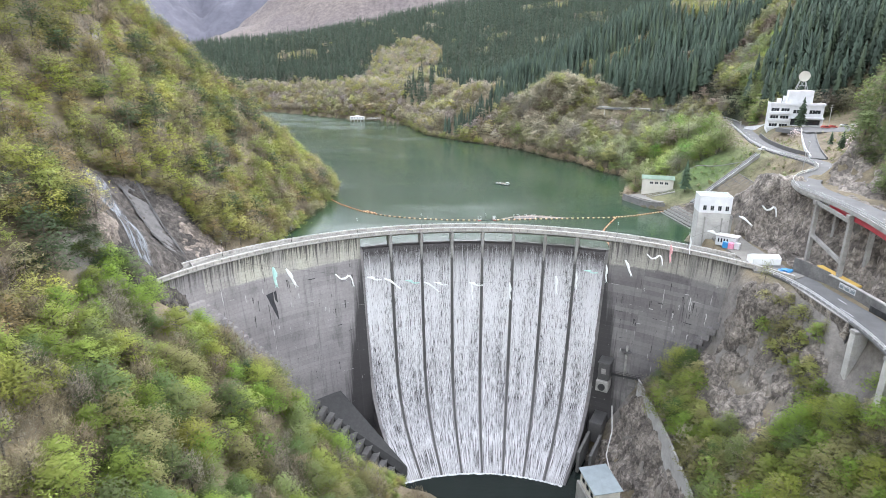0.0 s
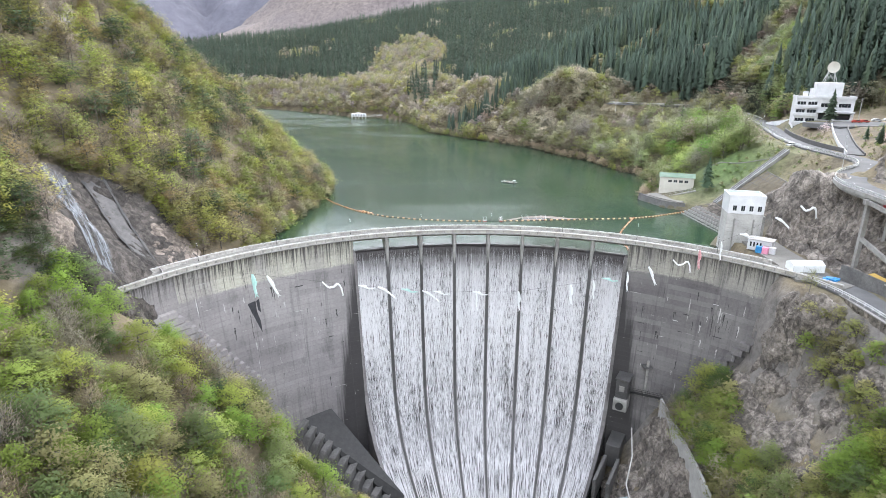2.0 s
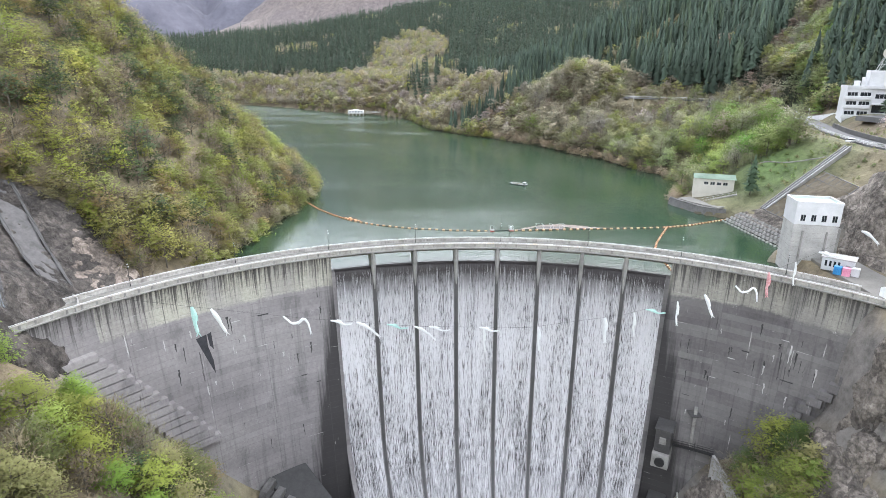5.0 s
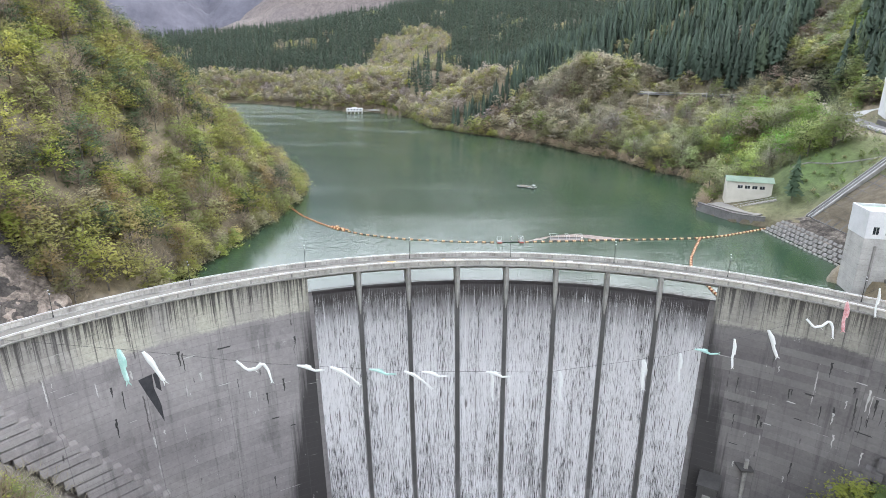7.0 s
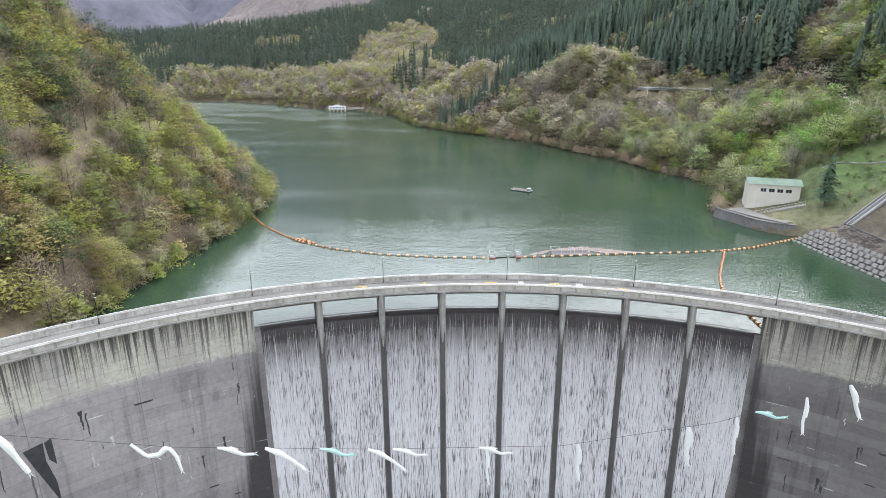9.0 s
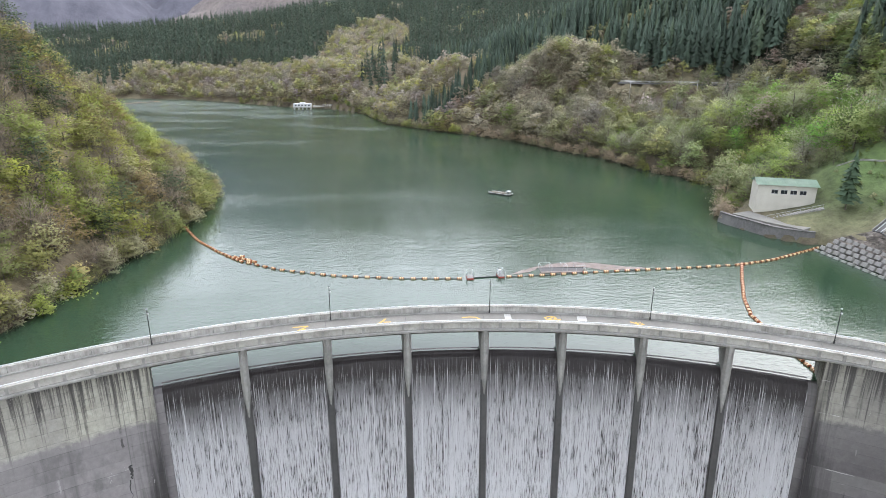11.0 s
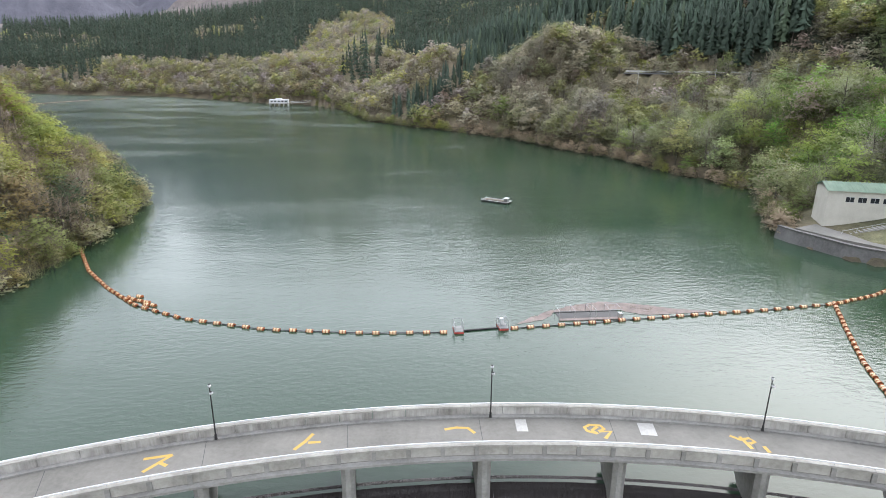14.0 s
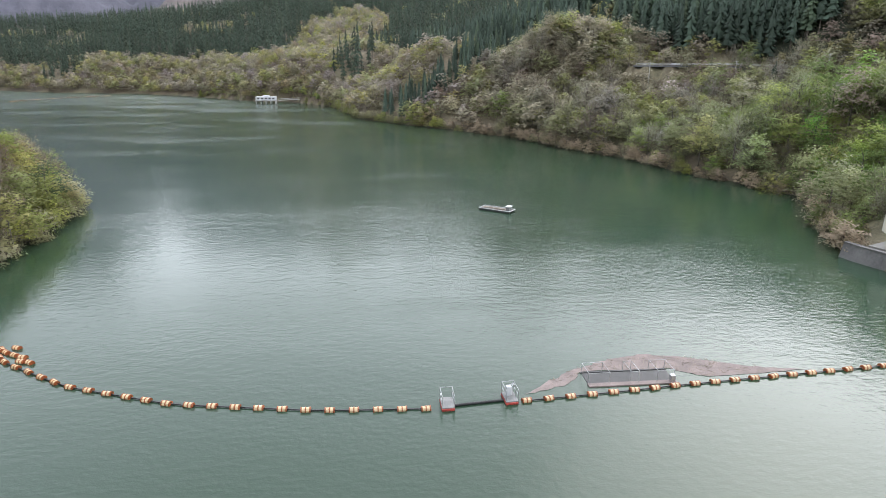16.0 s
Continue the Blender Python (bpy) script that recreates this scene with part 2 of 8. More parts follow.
def tinted(name, rough=0.7, through_light=0.45):
    """Leaves and needles: each tree's own tint, each spray a little lighter or darker."""
    m, nt, b = nodes_of(name)
    at = nt.nodes.new("ShaderNodeAttribute")
    at.attribute_name = "tint"
    geo, info = nt.nodes.new("ShaderNodeNewGeometry"), nt.nodes.new("ShaderNodeObjectInfo")
    v = calc(nt, "ADD", calc(nt, "MULTIPLY", geo.outputs["Random Per Island"], 0.22), 0.89)
    v = calc(nt, "MULTIPLY", v, calc(nt, "ADD", calc(nt, "MULTIPLY", info.outputs["Random"], 0.56), 0.72))
    hs = nt.nodes.new("ShaderNodeHueSaturation")
    nt.links.new(calc(nt, "ADD", calc(nt, "MULTIPLY", info.outputs["Random"], 0.03), 0.485), hs.inputs["Hue"])
    nt.links.new(v, hs.inputs["Value"])
    nt.links.new(at.outputs["Color"], hs.inputs["Color"])
    nt.links.new(hs.outputs[0], b.inputs["Base Color"])
    b.inputs["Roughness"].default_value = rough
    b.inputs["Specular IOR Level"].default_value = 0.25
    if through_light:
        tr, mx = nt.nodes.new("ShaderNodeBsdfTranslucent"), nt.nodes.new("ShaderNodeMixShader")
        nt.links.new(hs.outputs[0], tr.inputs["Color"])
        mx.inputs[0].default_value = through_light
        nt.links.new(b.outputs[0], mx.inputs[1])
        nt.links.new(tr.outputs[0], mx.inputs[2])
        nt.links.new(mx.outputs[0], nt.nodes["Material Output"].inputs["Surface"])
    return m


def hillside():
    """Leaf litter, soil and grass on the flats, bare rock where it is steep; far heights keep the brown of bare woods."""
    m, nt, b = nodes_of("hillside")
    tc = nt.nodes.new("ShaderNodeTexCoord").outputs["Object"]
    at = nt.nodes.new("ShaderNodeAttribute")
    at.attribute_name = "tint"
    f1, f2 = noise_tex(nt, tc, 0.02, 5), noise_tex(nt, tc, 0.5, 7, 0.7)
    f3 = noise_tex(nt, tc, 0.09, 8, 0.75)
    f = calc(nt, "ADD", calc(nt, "MULTIPLY", f3, 0.6), calc(nt, "MULTIPLY", f2, 0.4))
    col = mix(nt, 1.0, at.outputs["Color"], ramp(nt, f, [(0.36, grey(0.45)), (0.64, grey(1.5))]), "MULTIPLY")
    nt.links.new(col, b.inputs["Base Color"])
    b.inputs["Roughness"].default_value = 0.95
    bump(nt, b, f, 0.9, 1.2)
    return m


def rock(name, k, warm=(1.0, 1.0, 1.0)):
    m, nt, b = nodes_of(name)
    tc = nt.nodes.new("ShaderNodeTexCoord").outputs["Object"]
    f1, f2 = noise_tex(nt, tc, 0.12, 8, 0.7), noise_tex(nt, mapped(nt, tc, 0.9, 0.9, 0.8), 1.0, 9, 0.72)
    vor = add(nt, "ShaderNodeTexVoronoi", Scale=0.30)
    vor.feature = "DISTANCE_TO_EDGE"
    bent = nt.nodes.new("ShaderNodeVectorMath")
    warp = nt.nodes.new("ShaderNodeTexNoise")
    warp.inputs["Scale"].default_value = 0.25
    nt.links.new(tc, warp.inputs["Vector"])
    bent.operation = "MULTIPLY_ADD"
    nt.links.new(warp.outputs["Color"], bent.inputs[0])
    bent.inputs[1].default_value = (3.0, 3.0, 3.0)
    nt.links.new(mapped(nt, tc, 1, 0.6, 0.45), bent.inputs[2])
    nt.links.new(bent.outputs[0], vor.inputs["Vector"])
    crack = ramp(nt, vor.outputs["Distance"], [(0.0, grey(0)), (0.05, grey(1))])
    blocks = add(nt, "ShaderNodeTexVoronoi", Scale=0.75)
    nt.links.new(bent.outputs[0], blocks.inputs["Vector"])
    chips = add(nt, "ShaderNodeTexVoronoi", Scale=2.4)
    nt.links.new(bent.outputs[0], chips.inputs["Vector"])
    beds = noise_tex(nt, mapped(nt, bent.outputs[0], 0.15, 0.15, 0.9), 1.0, 5, 0.6)
    f = calc(nt, "ADD", calc(nt, "MULTIPLY", f1, 0.4), calc(nt, "ADD", calc(nt, "MULTIPLY", f2, 0.4), calc(nt, "MULTIPLY", beds, 0.2)))
    col = ramp(nt, f, [(0.40, (0.055, 0.049, 0.044)), (0.465, (0.150, 0.136, 0.124)), (0.525, (0.265, 0.242, 0.222)), (0.60, (0.42, 0.39, 0.36))])
    tone = nt.nodes.new("ShaderNodeSeparateColor")
    nt.links.new(blocks.outputs["Color"], tone.inputs[0])
    col = mix(nt, 1.0, col, ramp(nt, tone.outputs[0], [(0.0, grey(0.58)), (1.0, grey(1.32))]), "MULTIPLY")
    pits = ramp(nt, noise_tex(nt, mapped(nt, tc, 0.55, 0.55, 0.9), 1.0, 4, 0.6), [(0.63, grey(0)), (0.68, grey(1))])
    col = mix(nt, calc(nt, "MULTIPLY", pits, 0.7), col, (0.045, 0.04, 0.036))
    col = mix(nt, calc(nt, "MULTIPLY", calc(nt, "SUBTRACT", 1.0, crack), 0.45), col, (0.05, 0.045, 0.04))
    nt.links.new(mix(nt, 1.0, col, tuple(k * c for c in warm), "MULTIPLY"), b.inputs["Base Color"])
    b.inputs["Roughness"].default_value = 0.9
    bump(nt, b, calc(nt, "ADD", calc(nt, "MULTIPLY", f2, 0.7), calc(nt, "ADD", calc(nt, "MULTIPLY", blocks.outputs["Distance"], -0.5), calc(nt, "MULTIPLY", chips.outputs["Distance"], -0.22))), 1.0, 0.9)
    return m


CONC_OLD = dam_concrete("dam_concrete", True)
CONC_WET = dam_concrete("wet_dam_concrete", False)
CONC = surface("weathered_concrete", (0.14, 0.136, 0.127), (0.36, 0.35, 0.33), 0.25, 2.5, 0.85, 0.03)
CONC_PALE = surface("pale_concrete", (0.27, 0.262, 0.25), (0.50, 0.49, 0.465), 0.3, 3.0, 0.8, 0.02)
CONC_RAIL = surface("parapet_concrete", (0.12, 0.112, 0.10), (0.58, 0.56, 0.52), 0.35, 1.9, 0.85, 0.02, 0.0, "Object", 0.10)
CONC_CAP = surface("parapet_cap_concrete", (0.23, 0.218, 0.195), (0.49, 0.47, 0.43), 0.5, 2.2, 0.85, 0.01)
CONC_DARK = surface("dark_concrete", (0.035, 0.034, 0.034), (0.085, 0.082, 0.08), 0.2, 2.0, 0.55, 0.05)
# scar rock: wet, and darkened further against the strong light on its slope
ROCK, ROCK_WET_DIM, SHOTCRETE = rock("rock", 0.84, (1.03, 0.985, 0.93)), rock("toned_down_wet_rock", 0.27, (1.03, 0.98, 0.95)), rock("sprayed_concrete", 0.85, (1.08, 0.98, 0.90))
LAKE, POOL_WATER = lake_water(), lake_water("pool_water", (0.010, 0.015, 0.013), (0.014, 0.020, 0.017))
FALLS, CASCADE = falling_water(), falling_water("thin_cascade", (0.05, 0.049, 0.05), (0.23, 0.25, 0.275), 0.8)
nt = CASCADE.node_tree
uv = nt.nodes.new("ShaderNodeUVMap").outputs["UV"]
veil = calc(nt, "ADD", calc(nt, "MULTIPLY", noise_tex(nt, mapped(nt, uv, 1.6, 0.10, 1), 1.0, 5, 0.7), 0.6), calc(nt, "MULTIPLY", noise_tex(nt, mapped(nt, uv, 0.45, 0.25, 1), 1.0, 4), 0.4))
nt.links.new(ramp(nt, veil, [(0.42, grey(0)), (0.50, grey(0.55)), (0.60, grey(0.9))]), nt.nodes["Principled BSDF"].inputs["Alpha"])
HILL = hillside()
# bluish grey stands in for the haze over the far range
HAZE_BLUE_RANGE = surface("hazy_blue_mountains", (0.062, 0.062, 0.080), (0.125, 0.122, 0.150), 0.004, 0.03, 0.95, 6.0)
LEAF = tinted("spring_leaves")
NEEDLE = tinted("needles", 0.75, 0.2)
BARK = surface("bark", (0.055, 0.045, 0.036), (0.17, 0.15, 0.125), 0.8, 9.0, 0.9, 0.03)
ASPHALT = surface("asphalt", (0.075, 0.075, 0.077), (0.14, 0.14, 0.14), 0.15, 4.0, 0.9, 0.01)
DECK = surface("deck_paving", (0.125, 0.120, 0.108), (0.225, 0.215, 0.195), 0.2, 2.2, 0.9, 0.01)
PAINT_WHITE = surface("white_paint", (0.48, 0.49, 0.50), (0.66, 0.66, 0.67), 0.4, 4.0, 0.5, 0.004)
PAINT_YELLOW = surface("worn_yellow_paint", (0.42, 0.27, 0.055), (0.56, 0.37, 0.10), 0.8, 5.0, 0.7, 0.004)
STEEL_DARK = surface("dark_steel", (0.015, 0.015, 0.016), (0.05, 0.05, 0.05), 0.5, 6.0, 0.5, 0.003, 0.3)
STEEL = surface("galvanised_steel", (0.34, 0.35, 0.35), (0.55, 0.56, 0.56), 0.6, 6.0, 0.4, 0.003, 0.6)
STEEL_RED = surface("red_girder_paint", (0.22, 0.012, 0.02), (0.40, 0.03, 0.045), 0.5, 3.0, 0.5, 0.004)
FLOAT_PALE = surface("sun_faded_float_plastic", (0.52, 0.38, 0.21), (0.74, 0.58, 0.36), 1.2, 5.0, 0.5, 0.004)
ORANGE = surface("orange_float_plastic", (0.20, 0.05, 0.015), (0.36, 0.10, 0.03), 1.2, 5.0, 0.45, 0.004)
FLOAT_RED = surface("red_pontoon_paint", (0.32, 0.04, 0.03), (0.50, 0.08, 0.06), 1.0, 6.0, 0.5, 0.004)
GLASS_DARK = surface("dark_window_glass", (0.012, 0.015, 0.018), (0.03, 0.035, 0.04), 0.5, 2.0, 0.08, 0.0)
ROOF_GREEN = surface("green_sheet_roof", (0.14, 0.24, 0.17), (0.24, 0.36, 0.27), 0.4, 4.0, 0.5, 0.006)
ROOF_GREY = surface("grey_blue_sheet_roof", (0.12, 0.15, 0.165), (0.19, 0.225, 0.245), 0.4, 4.0, 0.45, 0.006)
WALL_CREAM = surface("cream_render", (0.42, 0.40, 0.345), (0.58, 0.56, 0.50), 0.3, 4.0, 0.8, 0.006)
CLOTH_WHITE = surface("white_cloth", (0.66, 0.68, 0.68), (0.82, 0.83, 0.82), 0.8, 4.0, 0.8, 0.01)
CLOTH_MINT = surface("mint_cloth", (0.28, 0.55, 0.50), (0.55, 0.72, 0.68), 1.0, 5.0, 0.8, 0.01)
CLOTH_RED = surface("red_pink_cloth", (0.50, 0.10, 0.12), (0.74, 0.58, 0.58), 1.6, 5.0, 0.8, 0.01)
CLOTH_BLACK = surface("black_cloth", (0.012, 0.012, 0.014), (0.04, 0.04, 0.045), 1.0, 5.0, 0.8, 0.01)
TARP_BLUE = surface("blue_tarpaulin", (0.02, 0.16, 0.42), (0.06, 0.32, 0.62), 1.0, 4.0, 0.4, 0.02)
PINK = surface("pink_sheet", (0.62, 0.20, 0.32), (0.75, 0.34, 0.45), 1.0, 4.0, 0.6, 0.01)
DRIFT = surface("floating_debris", (0.13, 0.105, 0.098), (0.29, 0.235, 0.215), 0.6, 6.0, 0.95, 0.08)
CHUTE_BED = surface("wet_chute_concrete", (0.035, 0.033, 0.033), (0.105, 0.10, 0.10), 0.5, 2.2, 0.7, 0.03)
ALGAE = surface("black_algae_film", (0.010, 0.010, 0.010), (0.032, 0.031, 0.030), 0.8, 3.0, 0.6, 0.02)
CONC_STAIN = surface("dark_stained_concrete", (0.055, 0.053, 0.052), (0.17, 0.165, 0.16), 0.3, 2.0, 0.8, 0.03)
FOAM = surface("foam", (0.45, 0.46, 0.46), (0.82, 0.82, 0.82), 0.8, 4.0, 0.8, 0.05)
DRY_SLOPE = surface("dry_grass_and_soil", (0.09, 0.075, 0.05), (0.24, 0.205, 0.15), 0.5, 3.0, 0.95, 0.12)
GRATING = surface("worn_deck_grating", (0.11, 0.11, 0.11), (0.26, 0.26, 0.25), 1.2, 9.0, 0.7, 0.01)
TARRED = surface("tarred_planks", (0.035, 0.028, 0.024), (0.11, 0.085, 0.07), 0.8, 7.0, 0.85, 0.01)
WOOD = surface("weathered_planks", (0.20, 0.17, 0.13), (0.36, 0.31, 0.25), 0.6, 7.0, 0.9, 0.01)


# ---- building helpers ----
def mesh_from(name, bm, material):
    bmesh.ops.recalc_face_normals(bm, faces=bm.faces)
    me = bpy.data.meshes.new(name)
    bm.to_mesh(me)
    bm.free()
    if material:
        me.materials.append(material)
    return me


def part(name, bm, material, parent=None, label=""):
    ob = new(name, mesh_from(name, bm, material))
    ob.parent = parent
    if label:
        ob["label"] = label
    return ob


def thing(name, label, category, m=None, group="", kind=""):
    ob = new(name)
    ob.empty_display_size = 0.5
    if m is not None:
        ob.matrix_world = m
    return tagged(ob, label, category, group, kind)


def quad(bm, *pts):
    return bm.faces.new([bm.verts.new(p) for p in pts])


def box(bm, x0, x1, y0, y1, z0, z1, m=None, bevel=0.0):
    r = bmesh.ops.create_cube(bm, size=1.0)
    mat4 = Matrix.Translation(((x0 + x1) / 2, (y0 + y1) / 2, (z0 + z1) / 2)) @ Matrix.Diagonal((x1 - x0, y1 - y0, z1 - z0, 1))
    bmesh.ops.transform(bm, matrix=mat4, verts=r["verts"])
    if bevel:
        es = {e for v in r["verts"] for e in v.link_edges}
        r = bmesh.ops.bevel(bm, geom=list(es), offset=bevel, segments=1, affect="EDGES")
    vs = r["verts"]
    if m is not None:
        bmesh.ops.transform(bm, matrix=m, verts=vs)
    return bm


def rod(bm, a, b, r0, r1=None, seg=8):
    a, b = Vector(a), Vector(b)
    d = b - a
    r = bmesh.ops.create_cone(bm, cap_ends=True, segments=seg, radius1=r0, radius2=r1 if r1 is not None else r0, depth=d.length)
    bmesh.ops.transform(bm, matrix=Matrix.Translation((a + b) / 2) @ d.to_track_quat("Z", "Y").to_matrix().to_4x4(), verts=r["verts"])
    return bm


def ball(bm, c, r, seg=12, scale=(1, 1, 1)):
    q = bmesh.ops.create_uvsphere(bm, u_segments=seg, v_segments=max(6, seg // 2), radius=r)
    bmesh.ops.transform(bm, matrix=Matrix.Translation(c) @ Matrix.Diagonal((*scale, 1)), verts=q["verts"])
    return bm


B = bmesh.new


def boxes(*specs, bevel=0.0):
    bm = B()
    for s in specs:
        box(bm, *s, bevel=bevel)
    return bm


def sweep(bm, pts, profile):
    """Carry a closed (sideways, up) profile along a line of points on plan."""
    rings = []
    pts = [Vector(p) for p in pts]
    for i, p in enumerate(pts):
        d = (pts[min(i + 1, len(pts) - 1)] - pts[max(i - 1, 0)])
        d.z = 0
        d.normalize()
        side = Vector((d.y, -d.x, 0))
        rings.append([bm.verts.new(p + side * s + Vector((0, 0, h))) for s, h in profile])
    n = len(profile)
    for a, b in zip(rings, rings[1:]):
        for k in range(n):
            bm.faces.new((a[k], a[(k + 1) % n], b[(k + 1) % n], b[k]))
    bm.faces.new(rings[0])
    bm.faces.new(rings[-1][::-1])
    return bm


# ---- plan of the valley ----
CX, CY = 13.8, 102.0          # centre of the dam's arch
WATER, POOL = 0.0, -69.5
LEFT_SHORE = [(-70, 168), (-60, 196), (-56, 230), (-53, 265), (-53, 292), (-58, 318), (-80, 348), (-120, 385), (-190, 450), (-270, 560), (-330, 700), (-480, 860)]
RIGHT_SHORE = [(-620, 1010), (-347, 862), (-253, 842), (-180, 790), (-110, 724), (-76, 716), (-34, 650), (-11, 555), (19, 510), (41, 487), (65, 455), (80, 416),
               (94, 391), (101, 362), (109, 343), (116, 324), (103, 300), (90, 276), (96, 258), (103, 254), (108, 228), (100, 208), (93, 196)]


def line_distance(x, y, pts):
    best = np.full(np.shape(x), 1e9)
    for (ax, ay), (bx, by) in zip(pts, pts[1:]):
        ux, uy = bx - ax, by - ay
        t = np.clip(((x - ax) * ux + (y - ay) * uy) / (ux * ux + uy * uy), 0, 1)
        best = np.minimum(best, np.hypot(x - ax - t * ux, y - ay - t * uy))
    return best


def inside(x, y, poly):
    res = np.zeros(np.shape(x), bool)
    for (ax, ay), (bx, by) in zip(poly, poly[1:] + poly[:1]):
        if ay != by:
            res ^= ((ay > y) != (by > y)) & (x < (bx - ax) * (y - ay) / (by - ay) + ax)
    return res


def smooth(a, b, v):
    t = np.clip((v - a) / (b - a), 0, 1)
    return t * t * (3 - 2 * t)


def waves2(x, y, seed, octaves=5, size=60.0):
    """Cheap rolling noise, about -1 to 1."""
    rng = np.random.RandomState(seed)
    out, amp, tot = 0, 1.0, 0
    for o in range(octaves):
        for k in range(3):
            a, p = rng.uniform(0, 6.283), rng.uniform(0, 6.283)
            f = 6.283 / size * rng.uniform(0.8, 1.25)
            out = out + amp * np.sin((x * math.cos(a) + y * math.sin(a)) * f + p + 1.3 * np.sin((x * math.sin(a) - y * math.cos(a)) * f * 0.6 + p * 2))
            tot += amp
        amp, size = amp * 0.55, size / 2.1
    return out / tot * 1.8


LAKE_POLY = LEFT_SHORE + RIGHT_SHORE


CUTS = [([(133, 203, 25.9), (144, 211.5, 26.0), (151, 224, 26.1), (152, 241, 26.2), (152, 258, 26.3), (160, 290, 26.5), (174.5, 330, 27), (189, 372, 28)], 4.6),
        ([(124, 462, 32), (146, 447, 32), (165, 437, 32), (185, 415, 31), (193, 390, 29), (189, 372, 28)], 3.4),
        ([(157, 238, 26.4), (164, 254, 27.8), (173, 272, 30.4), (182, 288, 32.7)], 3.4),
        ([(98.5, 158, 4.3), (100, 172, 4.2), (99, 186, 4.2), (101, 203, 4.2)], 7.0),
        ([(111, 249, 4.4), (141.5, 255.5, 25.2)], 2.2)]      # roads and tracks cut into the slopes: line, half width


def cut_roads(x, y, z):
    for line, half in CUTS:
        best, level = np.full(np.shape(x), 1e9), np.zeros(np.shape(x))
        for (ax, ay, az), (bx, by, bz) in zip(line, line[1:]):
            ux, uy = bx - ax, by - ay
            t = np.clip(((x - ax) * ux + (y - ay) * uy) / (ux * ux + uy * uy), 0, 1)
            dist = np.hypot(x - ax - t * ux, y - ay - t * uy)
            level = np.where(dist < best, az + (bz - az) * t, level)
            best = np.minimum(best, dist)
        k = 1 - smooth(half, half + 5.5, best)
        z = z * (1 - k) + (level - 0.5) * k
    return z


def ground(x, y):
    """Height of the ground, and how far the lake is."""
    x, y = np.asarray(x, float), np.asarray(y, float)
    dl, dr = line_distance(x, y, LEFT_SHORE), line_distance(x, y, RIGHT_SHORE)
    lake = inside(x, y, LAKE_POLY)
    left = np.interp(dl, [0, 4, 15, 35, 60, 120, 300, 900, 3000], [0, 3, 12, 34, 58, 120, 235, 400, 700])
    near = np.interp(dr, [0, 4, 15, 45, 80, 130, 300, 700, 3000], [0, 2, 8, 26, 31, 58, 150, 300, 700])
    below_road = np.interp(dr, [0, 4, 15, 45, 68, 80, 130, 300, 700, 3000], [0, 3, 8, 15, 20, 31, 60, 150, 300, 700])
    belt = smooth(335, 375, y) * (1 - smooth(465, 500, y))
    near = near * (1 - belt) + below_road * belt
    far = np.interp(dr, [0, 5, 20, 60, 100, 400, 800, 3000], [0, 2, 9, 26, 34, 118, 225, 520])
    w = smooth(520, 720, y - 0.25 * x)
    right = near * (1 - w) + far * w
    # knolls on the right bank
    for kx, ky, kr, kh in ((104, 500, 33, 18), (-30, 735, 55, 16), (45, 590, 40, 10), (-120, 800, 60, 8)):
        right = right + kh * np.exp(-((x - kx) ** 2 + (y - ky) ** 2) / kr ** 2)
    # the levelled yard round the office
    yard = np.exp(-(((x - 198) / 52) ** 4 + ((y - 305) / 62) ** 4))
    right = right * (1 - yard) + (26.6 + 6 * smooth(168, 186, x)) * yard
    up = np.where(dl < dr, left, right)
    # ground behind the cedar ridge is held lower by bearing, fitting the camera's skyline
    slope = x / np.maximum(y, 1.0)
    cap = np.interp(slope, [-0.5, -0.36, -0.2, -0.08, 0.05, 0.2], [88, 92, 112, 150, 200, 420])
    lid = smooth(850, 1100, y)
    up = up * (1 - lid) + np.minimum(up, cap + 0.12 * (up - cap)) * lid
    up = np.where(lake, -4.0, up)
    roll = waves2(x, y, 3)
    up = up + np.where(lake, 0, roll * np.clip(np.minimum(dl, dr) / 60, 0, 1) * 5 * (1 - yard) * (1 - 0.8 * np.exp(-(((x - 130) / 26) ** 4 + ((y - 258) / 34) ** 4))))
    # the gorge below the dam
    at_dam = smooth(138, 166, y)
    zl = np.interp(-x, [-8, 6, 40, 75, 90, 150, 300, 900], [-74, -58, -29, 1, 13, 78, 200, 420]) * (1 - at_dam)
    zl = zl + np.interp(-x, [14, 28, 37, 46, 59, 71, 77, 82, 90, 150, 300, 900], [-73, -65, -58, -50, -32, -11.5, -1.5, 4.2, 14, 78, 200, 420]) * at_dam
    back = 7.0 * smooth(200, 186, y)
    xr = np.where(x > 107, np.maximum(107, x - back * smooth(107, 112, x)), x)
    xr = np.where(x < 107, x - (2.6 * smooth(154, 146, y) + 1.8 * smooth(129, 121, y)) * smooth(107, 103, x), xr)
    zr = np.interp(xr, [40, 52, 62, 68, 76, 85, 92, 96, 107, 109, 115, 125, 140, 200, 400, 900], [-76, -70, -60, -47, -34, -22, -9, 4.3, 4.3, 9, 25.2, 25.2, 40, 96, 210, 420])
    zl = zl - 5.5 * np.exp(-((x + 26) / 15) ** 2 - ((y - 152) / 17) ** 2)      # ground lowered so that the left toe shows from the camera
    down = np.maximum(zl, zr)
    down = down + roll * 2.5 * smooth(30, 55, np.abs(x - 15)) * (1 - smooth(84, 90, x) * smooth(132, 124, x)) * (1 - smooth(150, 165, y))
    r = np.hypot(x - CX, y - CY)
    ang = np.degrees(np.arctan2(x - CX, y - CY))
    u = smooth(99, 112, r) * smooth(80, 62, np.abs(ang))
    u = u * (1 - smooth(93, 97, x) * smooth(226, 200, y))
